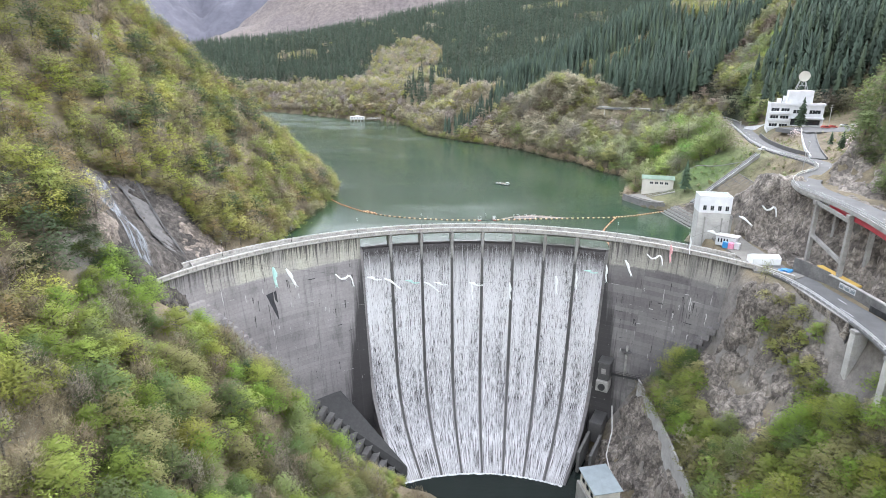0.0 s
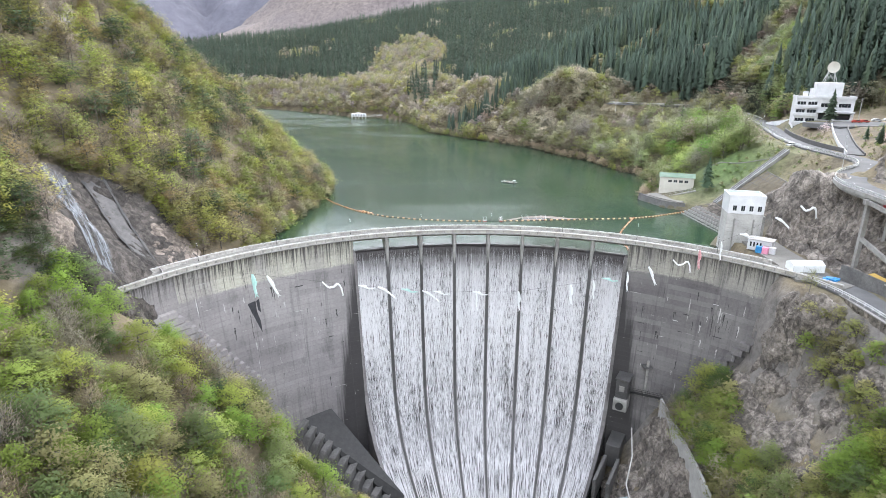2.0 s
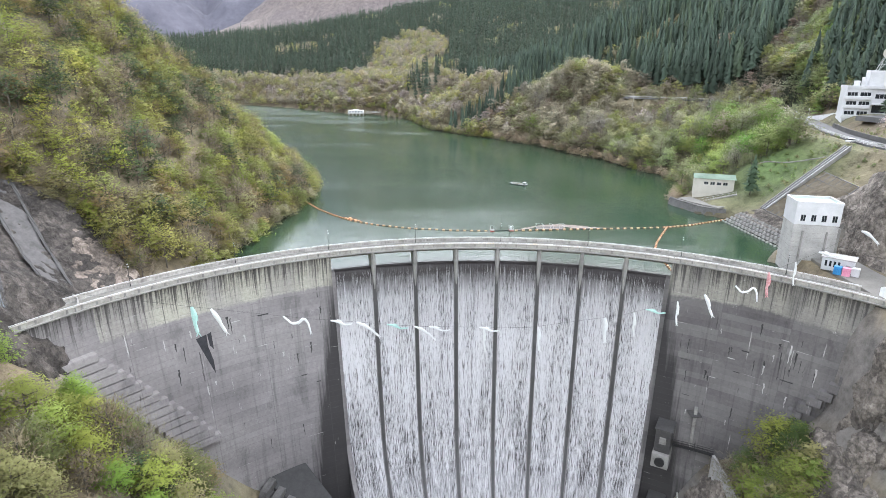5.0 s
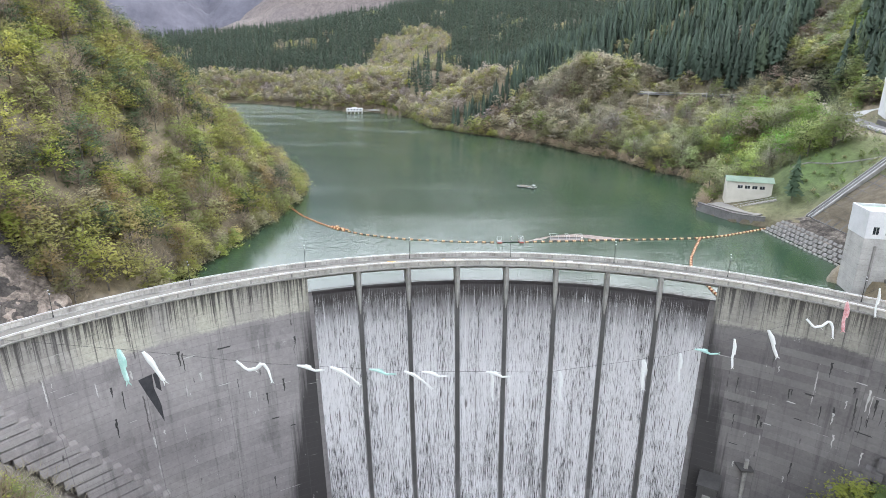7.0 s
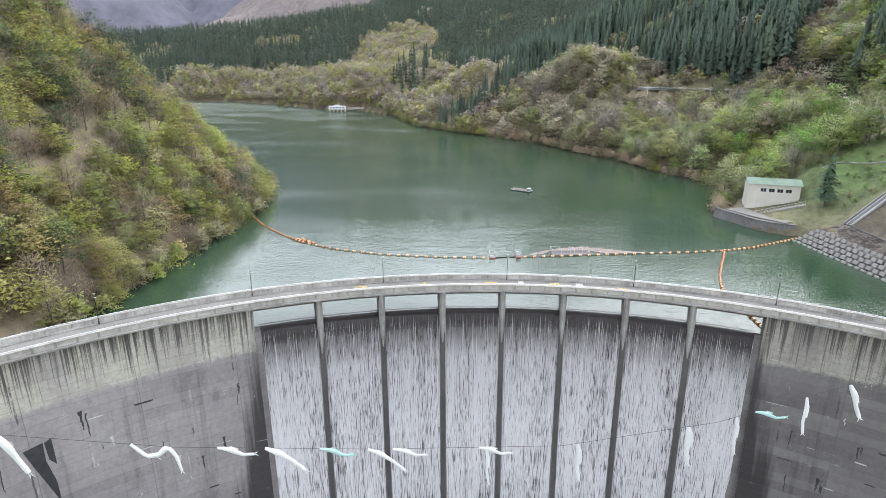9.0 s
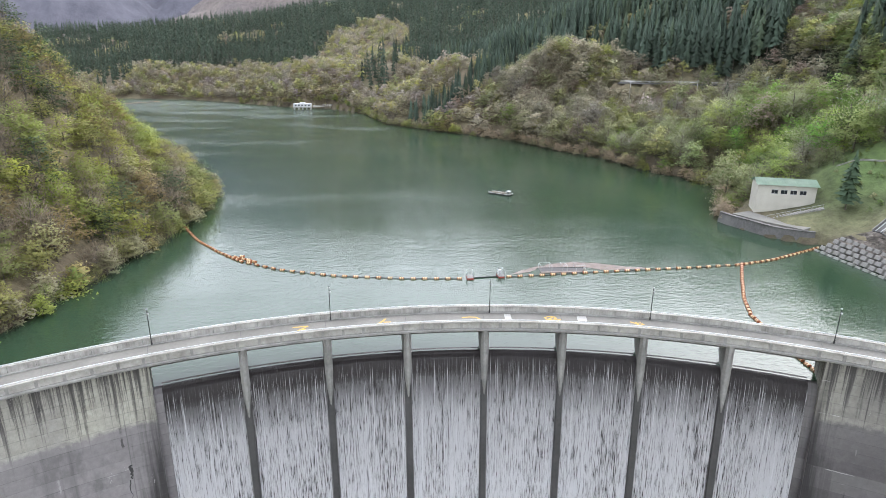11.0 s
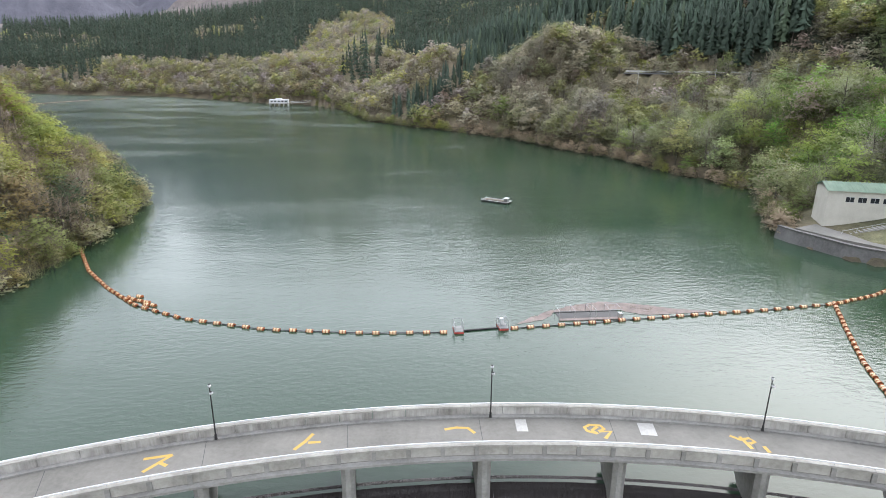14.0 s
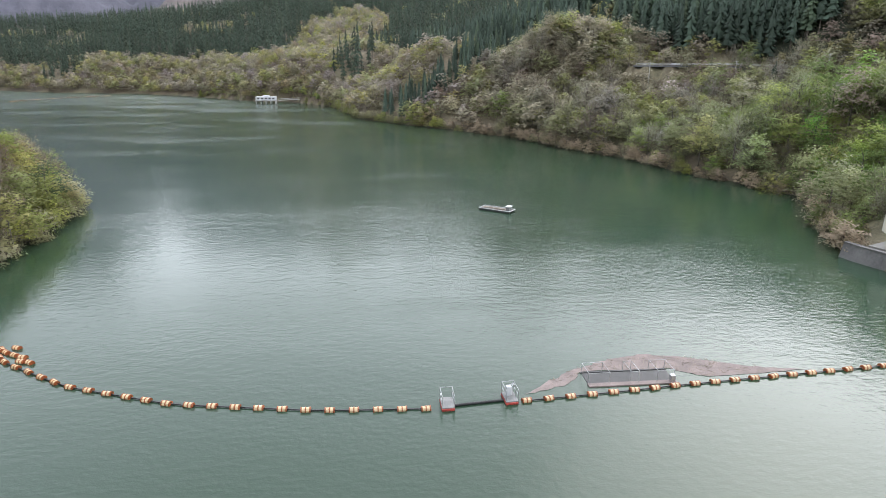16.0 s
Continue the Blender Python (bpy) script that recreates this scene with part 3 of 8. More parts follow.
    down = down - 5.0 * smooth(89, 96, r) * smooth(68, 76, x) * smooth(97, 93, x) * smooth(120, 135, y)
    z = down * (1 - u) + up * u
    z = cut_roads(x, y, z)
    z = np.where((r > 107.5) & (x < 94.5) & (x > 60) & (y > 158) & (y < 206), np.minimum(z, -2.0), z)      # the lake reaches the wall
    pad = np.exp(-(((x - 106) / 11) ** 4 + ((y - 271) / 10) ** 4)) * (x > 91)
    z = np.where(z > 2.6, z * (1 - pad) + np.minimum(z, 2.8 + 0.27 * np.clip(x - 99, 0, 14)) * pad, z)      # levelled ground round the shed
    # distant mountains closing the valley
    for mx, my, sx, sy, mh in ((-250, 2300, 330, 450, 420), (600, 2400, 600, 700, 420), (-2600, 1500, 900, 900, 600), (1800, 1500, 900, 900, 500), (-1200, 500, 600, 600, 300)):
        z = z + mh * np.exp(-((x - mx) / sx) ** 2 - ((y - my) / sy) ** 2) * (1 + 0.22 * waves2(x, y, 9, 5, 700)) * smooth(1300, 1900, np.hypot(x, y - 200))
    z = z - 70 * np.abs(waves2(x, y, 12, 4, 420)) * smooth(1650, 2300, np.hypot(x, y))
    return z, np.where(lake, -np.minimum(dl, dr), np.minimum(dl, dr)), dl < dr


def tint_layer(me, cols):
    a = me.attributes.new("tint", "FLOAT_COLOR", "POINT")
    c = np.ones((len(cols), 4), np.float32)
    c[:, :3] = cols
    a.data.foreach_set("color", c.ravel())


def quads_mesh(name, co, faces, material, cols=None, smooth_shade=False, normals=None):
    """A mesh of three- or four-cornered faces from arrays."""
    me = bpy.data.meshes.new(name)
    n, c = faces.shape
    me.vertices.add(len(co))
    me.vertices.foreach_set("co", np.ascontiguousarray(co, np.float32).ravel())
    me.loops.add(n * c)
    me.loops.foreach_set("vertex_index", np.ascontiguousarray(faces, np.int32).ravel())
    me.polygons.add(n)
    me.polygons.foreach_set("loop_start", np.arange(n, dtype=np.int32) * c)
    if smooth_shade:
        me.polygons.foreach_set("use_smooth", np.ones(n, bool))
    me.update(calc_edges=True)
    if normals is not None:
        soft = me.attributes.new("custom_normal", "FLOAT_VECTOR", "POINT")
        soft.data.foreach_set("vector", np.ascontiguousarray(normals, np.float32).ravel())
    if cols is not None:
        tint_layer(me, cols)
    me.materials.append(material)
    return me


# ---- the ground ----
def steps(a, b, first, grow):
    out, s = [a], first
    while (out[-1] < b) if b > a else (out[-1] > b):
        out.append(out[-1] + (s if b > a else -s))
        s *= grow
    return out


gx = np.array(sorted(set(steps(-170, -3600, 4, 1.07)[1:] + list(np.arange(-170, 251, 2.6)) + steps(250, 3600, 4, 1.07)[1:])))
gy = np.array(sorted(set(steps(-40, -700, 5, 1.15)[1:] + list(np.arange(-40, 361, 2.6)) + steps(361, 4600, 3.5, 1.025)[1:])))
GX, GY = np.meshgrid(gx, gy)
GZ, GD, GLEFT = ground(GX, GY)
ny, nx = GX.shape
idx = np.arange(ny * nx).reshape(ny, nx)
gfaces = np.stack([idx[:-1, :-1], idx[:-1, 1:], idx[1:, 1:], idx[1:, :-1]], -1).reshape(-1, 4)
dzx, dzy = np.gradient(GZ, gx, axis=1), np.gradient(GZ, gy, axis=0)
steep = (smooth(1.1, 1.9, np.hypot(dzx, dzy)) * (GY < 335))[..., None]
soil = np.array([0.185, 0.150, 0.098]) * (1 - 0.35 * smooth(-0.6, 0.8, waves2(GX, GY, 21))[..., None]) + np.array([0.0, 0.02, 0.0]) * smooth(0, 1, waves2(GX, GY, 22))[..., None]
grass = np.exp(-(((GX - 126) / 19) ** 2 + ((GY - 274) / 26) ** 2))[..., None]
soil = soil * (1 - grass) + np.array([0.085, 0.132, 0.042]) * grass
stone = np.array([0.19, 0.175, 0.16])
bare = smooth(1420, 1600, np.hypot(GX, GY))[..., None]
shore = smooth(4.5, 1.0, np.abs(GD))[..., None] * (GY > 205)[..., None]
gcol = soil * (1 - steep) + stone * steep
gcol = gcol * (1 - shore) + np.array([0.085, 0.066, 0.045]) * shore
# ground under the cedars is painted dark, forest floor and the stand's shade together
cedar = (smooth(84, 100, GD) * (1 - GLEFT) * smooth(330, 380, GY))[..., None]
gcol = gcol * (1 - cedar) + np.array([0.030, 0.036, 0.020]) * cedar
woods = np.array([0.118, 0.097, 0.092]) + np.array([0.034, 0.028, 0.020]) * waves2(GX, GY, 31, 6, 300)[..., None]
gcol = gcol * (1 - bare) + woods * bare
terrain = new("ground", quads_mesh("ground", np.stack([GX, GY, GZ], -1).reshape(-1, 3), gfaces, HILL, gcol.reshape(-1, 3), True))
tagged(terrain, "steep wooded valley sides with leaf litter and bare rock", "ground", kind="structure")

# the far mountains that close the valley, over four kilometres off, haze painted blue
mu_, mr_ = np.meshgrid(np.radians(np.linspace(-44, 12, 200)), np.linspace(3200, 4700, 64))
mx_, my_ = mr_ * np.sin(mu_), mr_ * np.cos(mu_)
crest = np.interp(np.tan(mu_), [-0.84, -0.6, -0.49, -0.425, -0.378, -0.345, -0.295, -0.207, -0.07, 0.14], [640, 640, 600, 430, 300, 390, 520, 620, 640, 640])
# the unseen back slope's height is set to dim sky reflected in the lake
mz_ = crest * smooth(3200, 3900, mr_) * (1 + 0.05 * waves2(mx_, my_, 33, 4, 600)) - 45 * np.abs(waves2(mx_, my_, 34, 5, 520)) + 790 * smooth(3950, 4700, mr_) + 20
i_ = np.arange(mx_.size).reshape(mx_.shape)
far_range = new("backdrop", quads_mesh("backdrop", np.stack([mx_, my_, mz_], -1).reshape(-1, 3), np.stack([i_[:-1, :-1], i_[:-1, 1:], i_[1:, 1:], i_[1:, :-1]], -1).reshape(-1, 4), HAZE_BLUE_RANGE, None, True))
tagged(far_range, "distant mountains with bare wooded ridges, tinted bluish for haze", "mountains", kind="structure")

# ---- the reservoir and the pool below ----
bm = B()
ring = [(CX + 103.6 * math.sin(radians(a)), CY + 103.6 * math.cos(radians(a))) for a in range(60, -66, -3)]
wide = [(x - 16, y) for x, y in LEFT_SHORE] + [(-640, 1000), (-560, 1040)] + [(x + 14, y + 12) for x, y in RIGHT_SHORE[1:-4]] + [(118, 230), (112, 205), (103, 180)]
bmesh.ops.triangulate(bm, faces=[bm.faces.new([bm.verts.new((x, y, WATER)) for x, y in ring + wide[0:] ])])
lake = part("water", bm, LAKE)
tagged(lake, "green still reservoir water ruffled by light wind", "lake", kind="structure")
bm = B()
quad(bm, (-34, -690, POOL), (74, -690, POOL), (74, 185, POOL), (-34, 185, POOL))
pool = part("water_pool", bm, POOL_WATER)
tagged(pool, "dark green stilling pool at the foot of the dam", "water", kind="structure")


# ---- the dam ----
A_L, A_SL, A_SR, A_R = -63.4, -23.75, 26.95, 59.5      # ends of the crest and of the spillway, degrees from +y
BAY = (A_SR - A_SL) / 8
R_DOWN, R_UP = 101.2, 107.2
Z_DECK, Z_RAIL = 4.6, 5.6


def on_arc(r, a, z=0.0):
    return Vector((CX + r * math.sin(radians(a)), CY + r * math.cos(radians(a)), z))


def arc_solid(profile, a0, a1, step=1.0):
    """A closed (radius, height) profile turned about the arch's centre, with U along the arc and V the height, in metres."""
    bm = B()
    n = max(1, round(abs(a1 - a0) / step))
    uvl = bm.loops.layers.uv.new("UVMap")
    rows = [[bm.verts.new(on_arc(r, a0 + (a1 - a0) * i / n, z)) for r, z in profile] for i in range(n + 1)]
    m = len(profile)
    for i in range(n):
        u = [radians(a0 + (a1 - a0) * (i + k) / n) * 100 for k in (0, 1)]
        for k in range(m):
            k2 = (k + 1) % m
            f = bm.faces.new((rows[i][k], rows[i][k2], rows[i + 1][k2], rows[i + 1][k]))
            for lp, (uu, (r, z)) in zip(f.loops, ((u[0], profile[k]), (u[0], profile[k2]), (u[1], profile[k2]), (u[1], profile[k]))):
                lp[uvl].uv = (uu, z)
    for row, a, s in ((rows[0], a0, 1), (rows[-1], a1, -1)):
        f = bm.faces.new(row[::s])
        for lp in f.loops:
            q = lp.vert.co
            lp[uvl].uv = (radians(a) * 100 + math.hypot(q.x - CX, q.y - CY), q.z)
    return bm


def spill_face(z):
    return float(np.interp(z, [-69.5, -68.5, -66.5, -62, -56, -48, -30, -8, -2, -0.6, -0.2], [61.5, 66, 75, 84.5, 90.5, 94.5, 98.2, 101.2, 102.0, 102.5, 103.2]))


def wall_face(z):
    return 101.5 + 0.16 * min(z, 0.0)


dam = thing("dam", "tall concrete arch dam with water pouring over its open crest", "dam")
heights = [4.2, 0, -3, -6, -10, -15, -20, -26, -32, -38, -44, -50, -56, -62, -68, -76]
prof = [(wall_face(z), z) for z in heights] + [(116, -76), (107, 0), (107, 4.2)]
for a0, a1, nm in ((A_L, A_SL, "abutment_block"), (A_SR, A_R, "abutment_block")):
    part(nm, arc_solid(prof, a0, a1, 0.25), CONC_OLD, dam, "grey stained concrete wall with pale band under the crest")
zs = [-0.2, -0.6, -1.2, -2, -4, -8, -14, -20, -26, -32, -38, -44, -48, -52, -56, -59, -62, -64.5, -66.5, -67.8, -68.5, -69.2, -76]
prof = [(spill_face(z), z) for z in zs] + [(112, -76), (107, -2), (105.4, -0.3), (104.2, -0.15)]
part("spillway_face", arc_solid(prof, A_SL, A_SR, 0.3), CONC_WET, dam, "wet dark concrete spillway face")

# splitter walls down the spillway and the piers of the crest bridge
for i in range(1, 8):
    a = A_SL + BAY * i
    half = math.degrees(0.42 / 100)
    prof = [(spill_face(z) - 0.55 - (0.25 if z < -60 else 0), z) for z in zs[4:-1]] + [(spill_face(z) + 0.6, z) for z in zs[4:-1][::-1]]
    part("splitter_wall", arc_solid(prof, a - half, a + half, 0.5), CONC_DARK, dam, "dark wet concrete rib")
    bm = B()
    # pier: straight above the water, tapering to a point down the face
    secs = [(4.2, 0.55, 101.3), (1.0, 0.55, 101.3), (-1.2, 0.55, 101.2), (-3.2, 0.42, 100.9), (-5.8, 0.12, 100.6)]
    rings = []
    for z, hw, rf in secs:
        ha, back = math.degrees(hw / 102), 106.4 if z > -1 else spill_face(z) + 0.8
        rings.append([bm.verts.new(on_arc(r, a + s * ha, z)) for r, s in ((rf + 0.35, -1), (rf, -0.35), (rf, 0.35), (rf + 0.35, 1), (back, 1), (back, -1))])
    for p, q in zip(rings, rings[1:]):
        for k in range(6):
            bm.faces.new((p[k], p[(k + 1) % 6], q[(k + 1) % 6], q[k]))
    bm.faces.new(rings[0])
    bm.faces.new(rings[-1][::-1])
    part("pier", bm, CONC, dam, "weathered concrete bridge pier")

# deck, kerbs and parapets, block by block between expansion joints
part("deck", arc_solid([(R_DOWN + 0.1, 4.2), (R_DOWN + 0.1, Z_DECK), (R_UP - 0.1, Z_DECK), (R_UP - 0.1, 4.2), (R_UP - 0.9, 3.6), (R_UP - 1.7, 3.6), (R_UP - 1.9, 4.0), (R_DOWN + 2.1, 4.0), (R_DOWN + 1.9, 3.5), (R_DOWN + 1.0, 3.5)], A_L, A_R), DECK, dam, "grey roadway of the dam crest")
n_pan = round((A_R - A_L) / (BAY / 4))
pan = (A_R - A_L) / n_pan
gap = math.degrees(0.02 / 100)
YARD_A = 48.5      # where the lakeside parapet gives way to the yard
for i in range(n_pan):
    a0, a1 = A_L + i * pan, A_L + (i + 1) * pan
    part("parapet_panel", arc_solid([(R_DOWN + 0.12, Z_DECK), (R_DOWN + 0.30, Z_DECK), (R_DOWN + 0.30, Z_RAIL - 0.18), (R_DOWN + 0.12, Z_RAIL - 0.18)], a0 + gap, a1 - gap, 1.2), CONC_CAP, dam)
    for rr in (R_DOWN + 0.2, R_UP - 0.22)[:1 + (a1 < YARD_A)]:
        part("rail_post", rod(B(), on_arc(rr, a0, Z_RAIL - 0.02), on_arc(rr, a0, Z_RAIL + 0.2), 0.03, 0.03, 6), STEEL, dam)
    part("parapet_post", arc_solid([(R_DOWN - 0.02, 4.1), (R_DOWN + 0.38, 4.1), (R_DOWN + 0.38, Z_RAIL - 0.16), (R_DOWN - 0.02, Z_RAIL - 0.16)], a0 - 0.1, a0 + 0.1, 1), CONC, dam)
    part("parapet_cap", arc_solid([(R_DOWN - 0.02, Z_RAIL - 0.16), (R_DOWN + 0.42, Z_RAIL - 0.16), (R_DOWN + 0.42, Z_RAIL), (R_DOWN - 0.02, Z_RAIL)], a0 + gap / 2, a1 - gap / 2, 1.2), CONC_CAP, dam)
    if a1 > YARD_A:
        continue
    part("parapet_panel", arc_solid([(R_UP - 0.34, Z_DECK), (R_UP - 0.10, Z_DECK), (R_UP - 0.10, Z_RAIL - 0.12), (R_UP - 0.34, Z_RAIL - 0.12)], a0 + gap, a1 - gap, 1.2), CONC_RAIL, dam)
    part("parapet_cap", arc_solid([(R_UP - 0.42, Z_RAIL - 0.12), (R_UP - 0.02, Z_RAIL - 0.12), (R_UP - 0.02, Z_RAIL + 0.02), (R_UP - 0.42, Z_RAIL + 0.02)], a0 + gap / 2, a1 - gap / 2, 1.2), CONC_CAP, dam)
for rr in (R_DOWN + 0.2, R_UP - 0.22):
    part("top_rail", arc_solid([(rr - 0.05, Z_RAIL + 0.15), (rr + 0.05, Z_RAIL + 0.15), (rr + 0.05, Z_RAIL + 0.25), (rr - 0.05, Z_RAIL + 0.25)], A_L, A_R if rr < 103 else YARD_A, 1.0), PAINT_WHITE, dam, "white painted pipe rail on the parapet")
part("ledge", arc_solid([(R_DOWN - 0.38, 4.32), (R_DOWN + 0.1, 4.32), (R_DOWN + 0.1, 4.56), (R_DOWN - 0.38, 4.56)], A_L, A_R, 0.8), CONC, dam, "weathered ledge under the parapet")
part("kerb", arc_solid([(R_DOWN + 0.34, Z_DECK), (R_DOWN + 0.75, Z_DECK), (R_DOWN + 0.75, Z_DECK + 0.16), (R_DOWN + 0.34, Z_DECK + 0.16)], A_L, A_R), CONC, dam)
part("kerb", arc_solid([(R_UP - 0.80, Z_DECK), (R_UP - 0.36, Z_DECK), (R_UP - 0.36, Z_DECK + 0.16), (R_UP - 0.80, Z_DECK + 0.16)], A_L, YARD_A), CONC, dam)

# the sheet of water in each bay
rng = np.random.RandomState(5)
for i in range(8):
    a0, a1 = A_SL + BAY * i + 0.28, A_SL + BAY * (i + 1) - 0.28
    if i == 0:
        a0 += 0.3
    if i == 7:
        a1 -= 0.35
    na = 44
    zz = np.concatenate([[0.02, -0.05, -0.2, -0.3, -0.45, -0.6, -0.8, -1.0, -1.3, -1.6], np.linspace(-2.0, -69.3, 90)])
    co, uvs = [], []
    phase = rng.uniform(0, 6.28, 8)
    for j, z in enumerate(zz):
        for k in range(na + 1):
            t = k / na
            squeeze = 0.5 + (t - 0.5) * (1 - 0.05 * min(1, -min(z, 0) / 60))
            a = a0 + (a1 - a0) * squeeze
            x = t * 11
            wob = 0.10 * math.sin(5.1 * x + phase[0]) + 0.07 * math.sin(11.7 * x + phase[1] + z * 0.05) + 0.06 * math.sin(2.3 * x + phase[2] - z * 0.2)
            r = 104.4 if j == 0 else spill_face(z) - 0.18 - wob * min(1, -z / 6 if z < 0 else 0)
            co.append(on_arc(r, a, z))
            uvs.append((radians(a) * 100 + i * 3.7, z))
    idx = np.arange(len(zz) * (na + 1)).reshape(len(zz), na + 1)
    f = np.stack([idx[:-1, :-1], idx[:-1, 1:], idx[1:, 1:], idx[1:, :-1]], -1).reshape(-1, 4)
    me = quads_mesh("water_sheet", np.array([tuple(c) for c in co]), f, FALLS, None, True)
    uvl = me.uv_layers.new(name="UVMap")
    uvl.data.foreach_set("uv", np.array(uvs, np.float32)[f.ravel()].ravel())
    tagged(new("water_sheet", me), "white sheet of water falling down the spillway", "waterfall", "sheets of falling water")


# ---- trees ----
SPRING = [(0.268, 0.290, 0.078), (0.265, 0.262, 0.095), (0.275, 0.252, 0.140), (0.210, 0.250, 0.080), (0.300, 0.245, 0.115), (0.275, 0.252, 0.160), (0.185, 0.220, 0.085), (0.325, 0.325, 0.085)]


def tube(a, b, r0, r1, seg=5):
    a, b = np.array(a, float), np.array(b, float)
    d = (b - a) / (np.linalg.norm(b - a) + 1e-9)
    s = np.cross(d, [0.3, 0.9, 0.1])
    s /= np.linalg.norm(s)
    t = np.cross(d, s)
    an = np.arange(seg) * 6.2832 / seg
    ring = np.cos(an)[:, None] * s + np.sin(an)[:, None] * t
    co = np.concatenate([a + ring * r0, b + ring * r1])
    k = np.arange(seg)
    return co, np.stack([k, (k + 1) % seg, seg + (k + 1) % seg, seg + k], -1)


def gather(pieces):
    co, fa, n = [], [], 0
    for c, f in pieces:
        co.append(c)
        fa.append(f + n)
        n += len(c)
    return np.concatenate(co), np.concatenate(fa)


def cards(centres, mids, size, rng, thin=False):
    """Small sprays of leaves, one three-cornered face each, lying roughly flat and facing out of their bough."""
    n = len(centres)
    out = centres - mids
    out /= np.linalg.norm(out, axis=1)[:, None] + 1e-6
    nor = rng.normal(size=(n, 3)) * 0.30 + out * 0.30 + [0, 0, 0.9]
    nor /= np.linalg.norm(nor, axis=1)[:, None]
    s = np.cross(nor, rng.normal(size=(n, 3)))
    s /= np.linalg.norm(s, axis=1)[:, None]
    t = np.cross(nor, s)
    h = (size * rng.uniform(0.65, 1.35, n))[:, None]
    w = h * rng.uniform(0.35, 0.65, n)[:, None]
    if thin:
        # bare twigs, fanning up and outward
        s = out * 0.8 + rng.normal(size=(n, 3)) * 0.5 + [0, 0, 0.55]
        s /= np.linalg.norm(s, axis=1)[:, None]
        t = np.cross(s, rng.normal(size=(n, 3)))
        t /= np.linalg.norm(t, axis=1)[:, None]
        h, w = h * 2.1, np.full((n, 1), 0.11)
    co = np.stack([centres - s * h * 0.5 - t * w * 0.5, centres + s * h * 0.6 + t * w * 0.1, centres - s * h * 0.2 + t * w * 0.6], 1).reshape(-1, 3)
    return (co, np.arange(3 * n).reshape(n, 3)), soft_normals(co, nor * 0.45 + out * 0.75 + [0, 0, 0.35])


def soft_normals(co, want):
    """Leaf sprays shade as one rounded bough: the wanted direction at each corner, on the side that the face looks to."""
    p = co.reshape(-1, 3, 3)
    face = np.cross(p[:, 1] - p[:, 0], p[:, 2] - p[:, 0])
    side = np.sign((face * want).sum(1))
    flip = side < 0
    p[flip] = p[flip][:, ::-1]
    want = want / (np.linalg.norm(want, axis=1)[:, None] + 1e-6)
    return np.repeat(want, 3, 0)


def broadleaf(seed, leaves, size, airy=0.0, twigs=3, thin=False, bare_stem=False):
    """Trunk with limbs, and a crown of sprays gathered on uneven boughs. One metre per metre, about 10 m tall."""
    rng = np.random.RandomState(seed)
    h, spread = rng.uniform(8.0, 10.5), rng.uniform(3.4, 4.5)
    wood, cen = [tube((0, 0, -1.5), (rng.uniform(-.3, .3), rng.uniform(-.3, .3), h * 0.55), 0.20, 0.11), ], []
    top = np.array(wood[0][0][5:].mean(0))
    wood.append(tube(top, top + [rng.uniform(-.6, .6), rng.uniform(-.6, .6), h * 0.32], 0.11, 0.03, 4))
    nb, mids = rng.randint(11, 15), []
    for b in range(nb):
        an = b * 2.4 + rng.uniform(-.4, .4)
        f = (b + 0.5) / nb
        z0 = h * (0.22 + 0.55 * f)
        z1 = z0 + h * rng.uniform(0.06, 0.2)
        rr = spread * rng.uniform(0.6, 1.0) * (1.12 - 0.75 * f * f)
        end = np.array([math.cos(an) * rr, math.sin(an) * rr, z1])
        wood.append(tube((0, 0, z0), end, 0.075, 0.02, 3 if twigs == 0 else 4))
        for t in range(twigs):
            p = end * rng.uniform(0.55, 0.95) + [0, 0, 0.2]
            wood.append(tube(p, p + rng.normal(size=3) * [0.9, 0.9, 0.4] + [0, 0, 0.4], 0.03, 0.008, 3))
        k = leaves // (nb + 2)
        rad = rng.uniform(1.3, 2.1)
        c = end * 0.8 + [0, 0, 0.25]
        cen.append(c + rng.normal(size=(k, 3)) * [rad * 0.62, rad * 0.62, rad * (0.34 if thin else 0.19)])
        mids.append(np.tile(c - [0, 0, 0.8], (k, 1)))
    k = 2 * leaves // (nb + 2)
    c = np.array([top[0], top[1], h * 0.86])
    cen.append(c + rng.normal(size=(k, 3)) * [spread * 0.28, spread * 0.28, h * 0.06])
    mids.append(np.tile(c - [0, 0, 1.0], (k, 1)))
    cen, mids = np.concatenate(cen), np.concatenate(mids)
    if airy:
        keep_ = rng.uniform(size=len(cen)) > airy
        cen, mids = cen[keep_], mids[keep_]
    crown, nrm = cards(cen, mids, size, rng, thin)
    dome = np.repeat(cen - [0, 0, h * 0.5], 3, 0) / [spread, spread, h * 0.4]
    nrm = nrm * 0.45 + dome / (np.linalg.norm(dome, axis=1)[:, None] + 1e-6) * 0.75
    nrm /= np.linalg.norm(nrm, axis=1)[:, None]
    if bare_stem:
        wood = [tube((0, 0, -1.5), top, 0.2, 0.08, 3)]
    return gather(wood), crown, nrm


